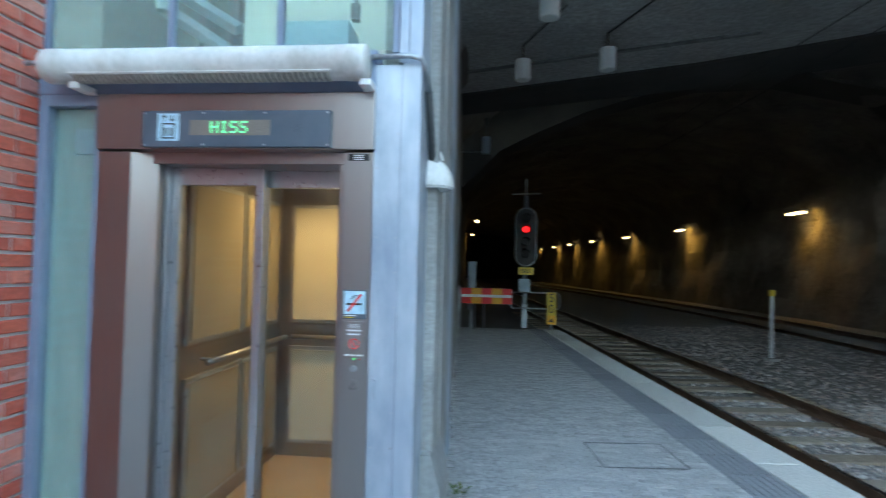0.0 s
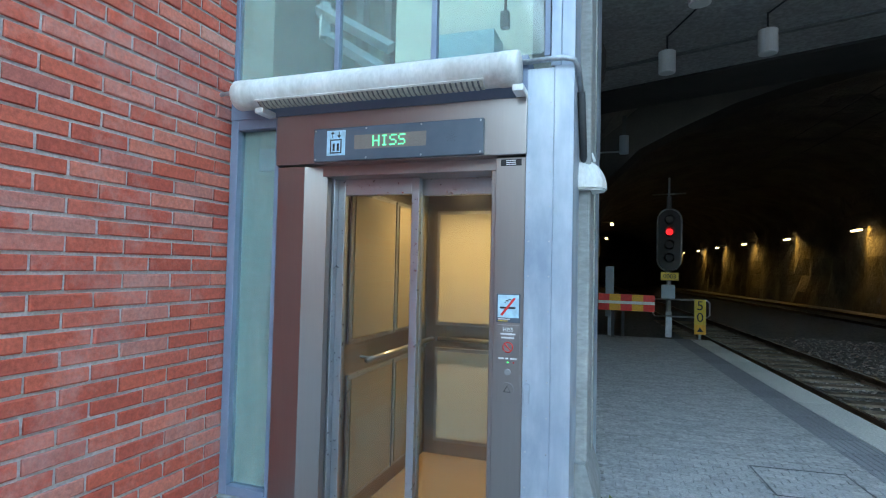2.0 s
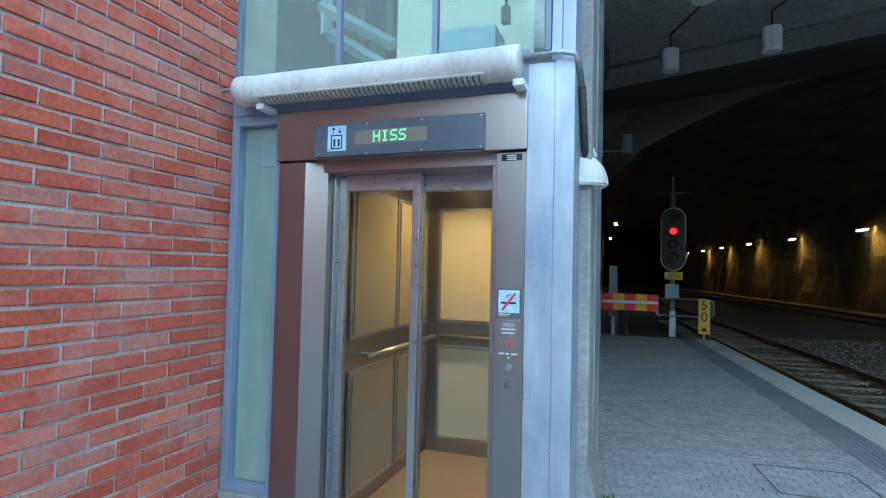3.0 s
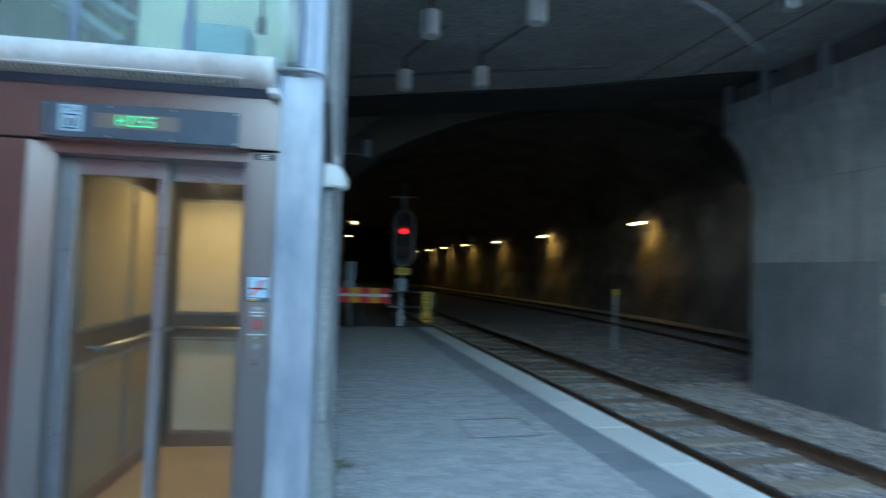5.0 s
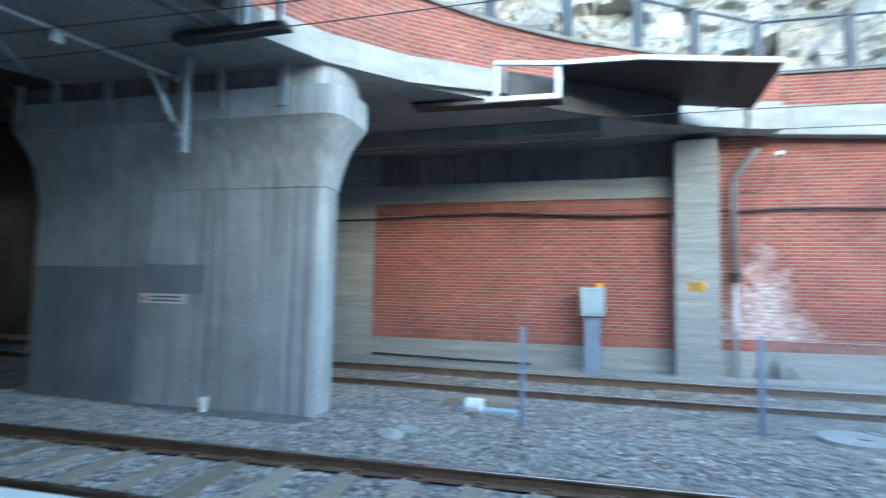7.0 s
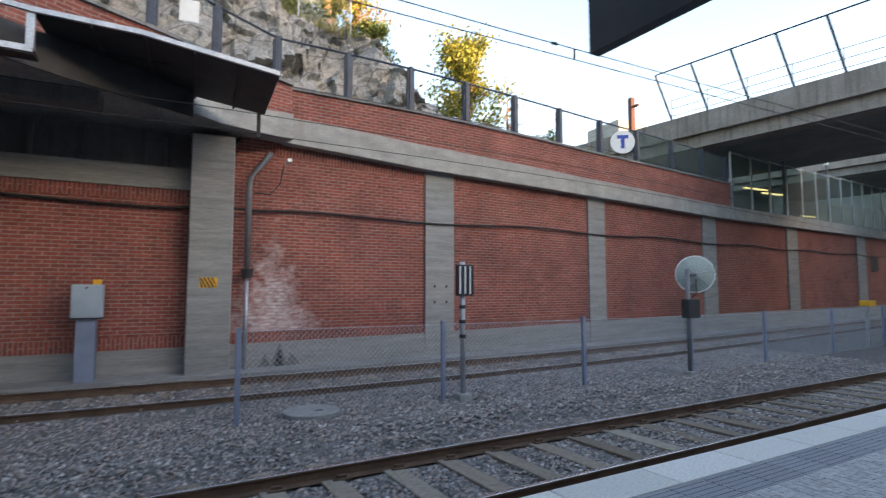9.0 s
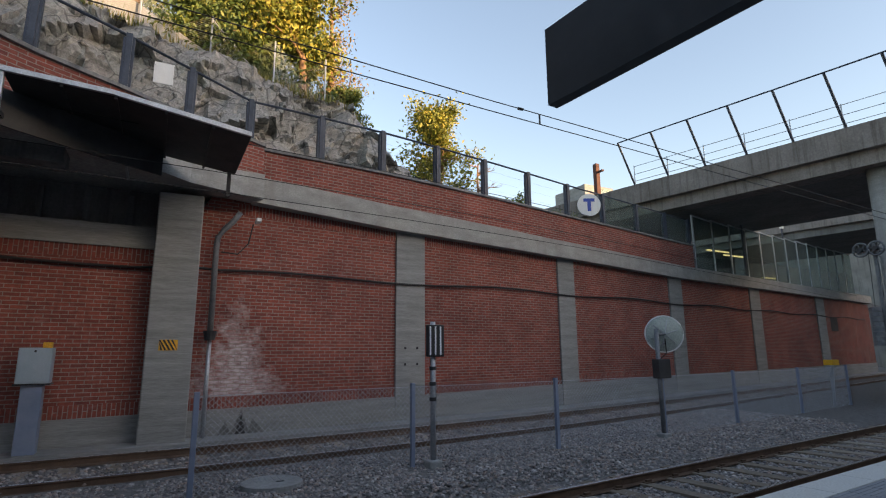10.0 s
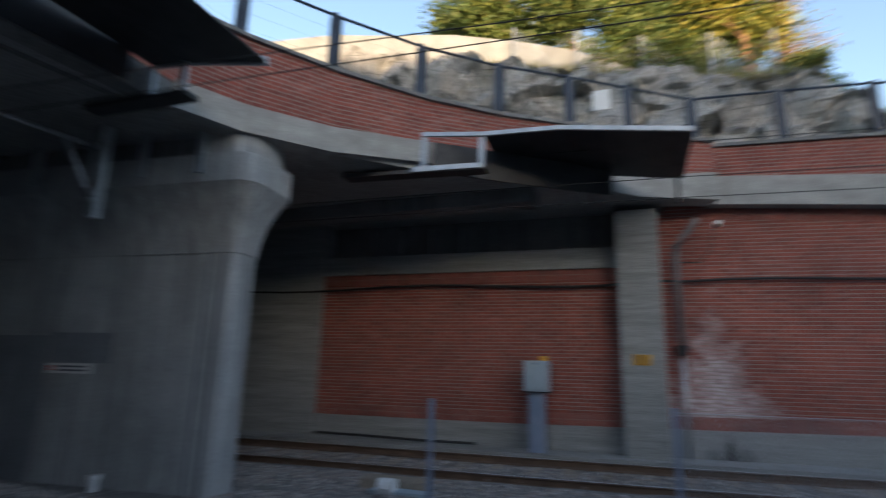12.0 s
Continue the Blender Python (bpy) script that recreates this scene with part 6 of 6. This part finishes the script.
for k in range(5):
    y0 = -3.24 + 0.075 * k
    pts = [(12.381, max(-3.24, min(-2.9, yy)), zz) for yy, zz in ((y0 - 0.03, 1.575), (y0 + 0.01, 1.575), (y0 + 0.13, 1.775), (y0 + 0.09, 1.775))]
    if abs(pts[0][1] - pts[1][1]) > 0.005 or abs(pts[2][1] - pts[3][1]) > 0.005:
        vs = [bm.verts.new(p) for p in pts]
        bm.faces.new(vs)
part("stripes", bm, M_BLACK, pb_, "black diagonal stripes")
dp = thing("downpipe", "grey rainwater downpipe with an open funnel on the brick wall", "downpipe", (12.75, -3.85, -0.2))
part("upper_pipe", tube(B(), [(12.72, -4.3, 4.62), (12.72, -4.16, 4.4), (12.73, -3.98, 4.2), (12.74, -3.87, 4.02), (12.74, -3.85, 3.8), (12.74, -3.85, 1.95)], 0.062, 12), M_POLE, dp, "grey zinc pipe", True)
part("funnel", tube(B(), [(12.74, -3.85, 1.98), (12.74, -3.85, 1.78)], [0.14, 0.1], 12), M_DARK, dp, "dark funnel")
part("lower_pipe", tube(B(), [(12.76, -3.85, 1.8), (12.76, -3.85, -0.2)], 0.045, 10), M_GALV, dp, "stained lower pipe", True)
cc = thing("wall_camera", "small camera box on a bracket under the edge beam", "camera", (12.6, -4.6, 4.4))
part("housing", bx(12.45, 12.75, -4.72, -4.62, 4.4, 4.48, 0.01), M_WHITE, cc)
part("bracket", tube(B(), [(12.74, -4.66, 4.42), (12.9, -4.66, 4.5)], 0.015, 6), M_GALV, cc)
part("cable", tube(B(), [(12.8, -4.6, 4.4), (12.8, -4.52, 3.95), (12.78, -4.3, 3.68), (12.76, -3.95, 3.7)], 0.016, 6), M_RUBBER, cc)
bmc = [(wall_x(y) - 0.09 - (0.4 if -3.7 < y < -2.5 else 0), y, 3.3 + 0.05 * math.sin(y * 0.9) + 0.012 * max(0, -4 - y)) for y in steps(8, -52, 0.8)]
wc = thing("wall_cable", "black cable sagging along the brick wall", "cable", bmc[0])
part("cable", tube(B(), bmc, 0.03, 6), M_RUBBER, wc, "", True)
vn = thing("wall_vent", "dark vent grille in the brick wall", "vent", (wall_x(-44) - 0.02, -44, 3.2))
part("grille", bx(wall_x(-44) - 0.06, wall_x(-44) + 0.3, -44.6, -43.2, 2.8, 3.7), M_DARK, vn)
rb = thing("broken_plinth", "dark broken notch in the concrete plinth", "damage", (12.95, -4.6, -0.2))
for tri_ in (((-4.4, -0.2), (-4.8, -0.2), (-4.62, 0.3)), ((-4.78, -0.2), (-5.1, -0.2), (-4.86, 0.12)), ((-4.15, -0.2), (-4.42, -0.2), (-4.3, 0.08))):
    part("notch", loft(B(), [[(wall_x(yy) - o_, yy, zz) for yy, zz in tri_] for o_ in (0.04, 0.056)]), M_CONC_DARK, rb)
part("notch_core", loft(B(), [[(wall_x(yy) - o_, yy, zz) for yy, zz in ((-4.5, -0.2), (-4.72, -0.2), (-4.62, 0.2))] for o_ in (0.05, 0.06)]), M_BLACK, rb)
dcb = thing("ground_cable", "black cable lying along the wall foot", "cable", (12.3, 3, -0.15))
part("cable", tube(B(), [(12.5, 4.4, -0.13), (12.35, 3.6, -0.12), (12.4, 2.6, -0.13), (12.3, 1.6, -0.13), (12.45, 0.4, -0.14)], 0.03, 6), M_RUBBER, dcb, "", True)

# ---- pier wall sign, ground clutter ----
ps = thing("warning_sign", "narrow white sign with a red mark on the pier wall", "sign", on_pier(2.7, 1.27, 0.03))
part("plate", pier_box(2.42, 3.3, 1.19, 1.35, 0.006, 0.03), M_DIRTY, ps, "white plate")
part("red_mark", pier_box(3.18, 3.25, 1.23, 1.31, 0.03, 0.034), M_RED, ps)
for h0 in (1.285, 1.225):
    part("print", pier_box(2.5, 3.1, h0, h0 + 0.03, 0.03, 0.033), M_POLE, ps, "unreadable dark print")
sb = thing("pipe_stub", "short white pipe stub in the ballast", "pipe", (6.95, 4.6, -0.47))
part("pipe", tube(B(), [(6.95, 4.6, -0.5), (6.95, 4.6, -0.24)], 0.06, 12), M_WHITE, sb)
part("collar", tube(B(), [(6.95, 4.6, -0.3), (6.95, 4.6, -0.24)], 0.08, 12), M_WHITE, sb)
pmx = thing("point_heater", "white drum and timber block beside the far track", "track fitting", (8.6, 0.55, -0.4))
part("timber", bx(8.75, 9.15, 0.1, 1.2, -0.45, -0.28, 0.02), M_SLEEPER, pmx, "weathered timber block")
part("drum", tube(B(), [(8.55, 0.75, -0.34), (8.55, 0.5, -0.34)], 0.13, 16), M_WHITE, pmx, "white drum")
part("tray", bx(8.5, 8.75, -0.05, 0.9, -0.47, -0.38, 0.01), M_GREYBOX, pmx)
for x, y, s in ((6.75, 1.3, 0.16), (7.05, 1.15, 0.12)):
    rk = thing("boulder", "pale flat stone lying on the ballast", "stone", (x, y, -0.45))
    bm = B()
    bmesh.ops.create_icosphere(bm, subdivisions=2, radius=s, matrix=Matrix.Translation((x, y, -0.42)) @ Matrix.Diagonal((1, 1.3, 0.45, 1)))
    for v in bm.verts:
        v.co += Vector(noise.noise_vector(v.co * 6)) * 0.04
    part("stone", bm, M_CONC, rk)
ld = thing("manhole_cover", "round concrete manhole cover in the ballast", "manhole", (8.4, -4.45, -0.34))
part("cover", tube(B(), [(8.4, -4.45, -0.4), (8.4, -4.45, -0.27), (8.4, -4.45, -0.262)], [0.42, 0.42, 0.4], 28), M_CONC, ld)
part("slot", bx(8.3, 8.34, -4.6, -4.5, -0.262, -0.255), M_DARK, ld)

# track-side fence
tf = thing("track_fence", "low chain-link fence with steel posts between the tracks", "fence", (8.5, -5, -0.35))
fpts = [(8.06, -0.23), (8.3, -3.4), (8.6, -6.7), (8.72, -9.8), (8.95, -13.0), (9.35, -16.1), (9.95, -20.0), (10.6, -24)]
for x, y in fpts:
    p = part("post", bx(x - 0.035, x + 0.035, y - 0.035, y + 0.035, -0.5, 0.99, 0.006), M_BLUEFR, tf, "blue-grey steel post")
for (x0, y0), (x1, y1) in zip(fpts[1:-1], fpts[2:]):
    A, Bv = Vector((x0, y0, 0)), Vector((x1, y1, 0))
    L = (Bv - A).length
    bm = B()
    n = int((L + 1.3) / 0.085)
    for k in range(n):
        for sgn_ in (1, -1):
            s0 = -1.3 + k * 0.085
            a_, b_ = (s0, s0 + 1.3)
            lo, hi = max(0, a_), min(L, b_)
            if hi <= lo:
                continue
            z_ = lambda s: -0.36 + (s - a_) if sgn_ > 0 else 0.94 - (s - a_)
            p0, p1 = A.lerp(Bv, lo / L), A.lerp(Bv, hi / L)
            tube(bm, [(p0.x, p0.y, z_(lo)), (p1.x, p1.y, z_(hi))], 0.0028, 3, False)
    tube(bm, [(x0, y0, 0.93), (x1, y1, 0.93)], 0.004, 4)
    part("netting", bm, M_GALV, tf, "thin diamond wire netting")

sm = thing("striped_signal", "small board signal with black and white stripes on a pole", "signal", (8.45, -7.0, -0.35))
part("pole", tube(B(), [(8.45, -7.0, -0.4), (8.45, -7.0, 2.0)], 0.045, 10), M_GALV, sm, "", True)
for z in (0.7, 0.95, 1.2):
    part("band", tube(B(), [(8.45, -7.0, z), (8.45, -7.0, z + 0.06)], 0.06, 10), M_DARK, sm)
hdm = part("head", bx(8.34, 8.42, -7.17, -6.85, 1.42, 1.95, 0.02), M_BLACK, sm, "black board")
for k in range(3):
    y = -6.9 - 0.095 * k
    part("stripe", bx(8.33, 8.342, y - 0.012, y + 0.012, 1.45, 1.92), M_WHITE, hdm)
part("side_case", bx(8.42, 8.6, -7.2, -7.0, 1.45, 1.92, 0.02), M_BLACK, sm)
part("foot", bx(8.33, 8.57, -7.12, -6.88, -0.45, -0.22, 0.03), M_CONC, sm, "concrete foot")

ds = thing("dish", "round pale dish on a dull grey pole beside the track", "dish", (8.78, -12.76, -0.35))
part("pole", tube(B(), [(8.78, -12.76, -0.45), (8.78, -12.76, 1.98)], 0.05, 10), M_POLE, ds, "dull grey pole", True)
ax2 = Vector((0.75, -0.66, 0.05)).normalized()
u_ = ax2.cross(Vector((0, 0, 1))).normalized()
v_ = u_.cross(ax2)
cdish = Vector((8.78, -12.76, 1.86)) + ax2 * 0.16 + u_ * 0.2
rim_r = 0.41
loops = []
for k in range(8):
    r = rim_r * k / 7 + 0.001
    loops.append([tuple(cdish + ax2 * (0.10 * (r / rim_r) ** 2) + u_ * r * math.cos(a * 0.2618) + v_ * r * math.sin(a * 0.2618)) for a in range(24)])
loops += [[tuple(Vector(p) + ax2 * 0.03) for p in lp] for lp in loops[::-1]]
bowl = part("bowl", loft(B(), loops), M_DISH, ds, "pale grey-green dish", True)
part("rim", tube(B(), [cdish + ax2 * 0.1 + u_ * rim_r * math.cos(a * 0.2618) + v_ * rim_r * math.sin(a * 0.2618) for a in range(25)], 0.016, 6), M_WHITE, bowl, "pale rolled rim", True)
for k in range(6):
    a = 0.3 + k * 1.0472
    d_ = u_ * math.cos(a) + v_ * math.sin(a)
    part("rib", tube(B(), [cdish - ax2 * 0.035 + d_ * 0.03, cdish + ax2 * 0.045 + d_ * 0.31], 0.011, 5), M_GALV, bowl)
part("mount", tube(B(), [(8.78, -12.76, 1.86), cdish], 0.03, 8), M_POLE, ds, "short mounting arm")
part("mount", tube(B(), [(8.78, -12.76, 1.6), cdish - v_ * 0.2 + ax2 * 0.02], 0.015, 6), M_POLE, ds)
part("feed_cable", tube(B(), [cdish - v_ * 0.1, cdish - v_ * 0.42 - ax2 * 0.05, (8.8, -12.78, 1.28)], 0.012, 6), M_RUBBER, ds)
part("case", bx(8.7, 8.9, -13.05, -12.68, 0.9, 1.32, 0.015), M_DARK, ds, "dark green equipment case")
part("foot", bx(8.66, 8.9, -12.88, -12.64, -0.45, -0.25, 0.03), M_CONC, ds)
yb = thing("yellow_box_post", "small yellow box on a slim post by the track", "marker", (10.6, -23, -0.4))
part("post", tube(B(), [(10.6, -23, -0.45), (10.5, -23, 1.0)], 0.04, 8), M_GALV, yb)
part("post", tube(B(), [(10.75, -23.3, -0.45), (10.75, -23.3, 0.8)], 0.03, 8), M_GALV, yb)
part("box", bx(10.35, 10.65, -23.15, -22.75, 1.0, 1.18, 0.02), M_ORANGE, yb)
# tensioning wheels by the bridge column
tn = thing("tension_gear", "grey tensioning wheels on the mast by the bridge column", "tension wheel", (8.7, -24, 4))
part("mast", bx(9.26, 9.36, -24.3, -24.2, -0.5, 5.1), M_POLE, tn)
part("cross_arm", bx(9.1, 9.75, -24.2, -24.1, 4.72, 4.8), M_POLE, tn)
for k in (0, 0.46):
    wx_ = 9.64 - k
    w_ = part("wheel", tube(B(), [(wx_ + 0.23 * math.cos(a * 0.3142), -24.06, 4.86 + 0.23 * math.sin(a * 0.3142)) for a in range(21)], 0.035, 6), M_POLE, tn, "grey spoked wheel", True)
    for q in range(6):
        a = q * 1.0472 + 0.2
        part("spoke", tube(B(), [(wx_, -24.06, 4.86), (wx_ + 0.22 * math.cos(a), -24.06, 4.86 + 0.22 * math.sin(a))], 0.02, 5), M_POLE, w_)
    part("hub", tube(B(), [(wx_, -24.12, 4.86), (wx_, -23.97, 4.86)], 0.08, 10), M_DARK, w_)
part("cable", tube(B(), [(9.42, -24.06, 4.8), (9.45, -24.0, 2.9)], 0.012, 5), M_DARK, tn)
for k in range(8):
    part("weight", tube(B(), [(9.45, -24.0, 1.62 + k * 0.16), (9.45, -24.0, 1.76 + k * 0.16)], 0.17, 14), M_POLE, tn, "round grey balance weight" if k == 0 else "")

# ---- hanging board above the platform ----
hb = thing("platform_board", "dark hanging information board above the platform", "board", (0.4, -3.85, 2.2))
part("case", path_strip([(-1.6, -4.11), (1.32, -3.828)], -0.018, 0.018, 2.17, 2.41), M_DARK, hb, "dark case")
part("bracket", path_strip([(-2.1, -4.16), (-1.6, -4.11)], -0.012, 0.012, 2.28, 2.34), M_DARK, hb)

# ---- manhole frame and a weed on the platform ----
mf = thing("access_hatch", "paved access hatch with a thin steel frame", "hatch", (1.35, 4.75, 0))
for a, b in (((1.02, 4.38), (1.68, 4.44)), ((1.68, 4.44), (1.62, 5.02)), ((1.62, 5.02), (0.96, 4.96)), ((0.96, 4.96), (1.02, 4.38))):
    part("frame", path_strip([a, b], -0.005, 0.005, 0.0, 0.004), M_POLE, mf)
wd = thing("weed", "small green weed at the wall foot", "weed", (-0.1, 3.75, 0))
bm = B()
random.seed(4)
for k in range(16):
    a, l = random.uniform(0, 6.28), random.uniform(0.03, 0.09)
    c = Vector((-0.08 + random.uniform(-0.05, 0.06), 3.75 + random.uniform(-0.06, 0.06), 0.004))
    d, w = Vector((math.cos(a), math.sin(a), 0.5)), Vector((-math.sin(a), math.cos(a), 0)) * 0.012
    bm.faces.new([bm.verts.new(p) for p in (c, c + d * l * 0.6 + w, c + d * l, c + d * l * 0.6 - w)])
part("leaves", bm, M_LEAF, wd)

# ---- near brick wall ----
BL, BH, BJ = 0.262, 0.0755, 0.0165
protos = []
for v in range(4):
    random.seed(20 + v)
    bm = B()
    box(bm, -0.03, 0.0, 0, BL - BJ, 0, BH - BJ)
    es = [e for e in bm.edges if all(q.co.x > -0.001 for q in e.verts)]
    bmesh.ops.bevel(bm, geom=es, offset=0.0035, segments=1, affect="EDGES")
    for q in bm.verts:
        q.co += Vector((random.uniform(-0.0016, 0.001), random.uniform(-0.003, 0.003), random.uniform(-0.0028, 0.0028)))
    protos.append(mesh_of(bm, M_BRICK, name="brick"))
hproto = []
for me in protos[:2]:
    h2 = me.copy()
    for vv in h2.vertices:
        vv.co.y *= 0.5 * (BL - 2 * BJ) / (BL - BJ) if vv.co.y > 0 else 1
    hproto.append(h2)
wn_ob = bpy.data.objects["wall_near"]
rest_V, rest_F = [], []
random.seed(77)
rows_ = int(3.9 / BH)
for r in range(rows_):
    z = 0.27 + r * BH
    y = NBY - 0.004
    first = True
    while y > -4.5:
        half = first and r % 2 == 1
        ln = BL / 2 if half else BL
        first = False
        y -= ln
        dx = NBX + random.uniform(-0.002, 0.002)
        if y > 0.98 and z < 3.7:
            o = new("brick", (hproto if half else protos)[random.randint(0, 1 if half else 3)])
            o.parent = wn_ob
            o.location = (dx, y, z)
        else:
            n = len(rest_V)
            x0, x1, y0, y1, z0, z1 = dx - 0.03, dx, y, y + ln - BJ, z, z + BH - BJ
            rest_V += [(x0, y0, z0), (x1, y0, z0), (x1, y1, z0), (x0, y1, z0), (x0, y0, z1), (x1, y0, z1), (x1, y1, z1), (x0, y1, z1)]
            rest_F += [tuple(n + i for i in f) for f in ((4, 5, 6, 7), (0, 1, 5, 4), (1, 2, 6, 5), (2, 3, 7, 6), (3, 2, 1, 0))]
y = NBY - 0.004
while y > 1.2:
    y -= BH
    o = new("brick", protos[random.randint(0, 3)])
    o.parent = wn_ob
    o.matrix_local = Matrix.Translation((NBX, y + BH - BJ, 0.01)) @ Matrix.Rotation(radians(90), 4, "X")
me = bpy.data.meshes.new("bricks_rest")
me.from_pydata(rest_V, [], rest_F)
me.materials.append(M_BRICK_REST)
o = tagged(new("bricks_rest", me), "remaining red bricks of the station wall", kind="stuff")
o.parent = wn_ob

# ---- platform paving ----
PL_, PW_ = 0.142, 0.071
pv = []
for v in range(3):
    bm = B()
    random.seed(40 + v)
    box(bm, 0, PL_ - 0.005, 0, PW_ - 0.005, -0.03, 0)
    es = [e for e in bm.edges if all(q.co.z > -0.001 for q in e.verts)]
    bmesh.ops.bevel(bm, geom=es, offset=0.0025, segments=1, affect="EDGES")
    for q in bm.verts:
        q.co.z += random.uniform(-0.0015, 0.0)
    pv.append(mesh_of(bm, M_PAVER, name="paver"))
V, F = [], []
random.seed(55)
ry, i, made = -9.0, 0, 0
while ry < 13.6:
    x = edge_x(ry) - 0.70 - PL_ - (PL_ / 2 if i % 2 else 0)
    lim = (side_x(ry) if ry > 3 else (-0.2 if ry > 2.4 else -2.06)) - 0.05
    while x > lim:
        dzp = random.uniform(-0.0075, -0.005)
        if 3.2 < ry < 6.0 and x > 0.2 and made < 330:
            o = new("paver", pv[made % 3])
            o.parent = platform
            o.location = (x, ry, dzp)
            made += 1
        else:
            n = len(V)
            x1, y1 = x + PL_ - 0.005, ry + PW_ - 0.005
            V += [(x, ry, dzp), (x1, ry, dzp), (x1, y1, dzp), (x, y1, dzp), (x, ry, -0.03), (x1, ry, -0.03), (x1, y1, -0.03), (x, y1, -0.03)]
            F += [tuple(n + q for q in f) for f in ((0, 1, 2, 3), (0, 4, 5, 1), (1, 5, 6, 2), (2, 6, 7, 3), (3, 7, 4, 0))]
        x -= PL_
    ry += PW_
    i += 1
me = bpy.data.meshes.new("pavers_rest")
me.from_pydata(V, [], F)
me.materials.append(M_PAVER_REST)
o = tagged(new("pavers_rest", me), "remaining grey platform pavers", kind="stuff")
o.parent = platform
skew = -math.degrees(math.atan(-0.097))
ed = bx(-0.405, 0.0, 0, 0.994, -0.14, 0.002, 0.008)
edm = mesh_of(ed, M_SLAB, name="edge_slab")
tcm = B()
box(tcm, -0.37, 0.0, 0, 0.415, -0.03, -0.003, 0.003)
for k in range(6):
    x = -0.35 + 0.06 * k
    box(tcm, x, x + 0.03, 0.005, 0.41, -0.003, 0.0015)
tcm = mesh_of(tcm, M_TACT, name="tactile_slab")
for y in steps(13.7, -29.3, 1.0):
    o = new("edge_slab", edm)
    o.parent = platform
    o.matrix_local = pose(edge_x(y - 1.0), y - 1.0, 0, 0, 0, math.degrees(math.atan(0.097)))
for y in steps(13.7, -14.58, 0.42):
    o = new("tactile_slab", tcm)
    o.parent = platform
    o.matrix_local = pose(edge_x(y - 0.42) - 0.415, y - 0.42, 0, 0, 0, math.degrees(math.atan(0.097)))
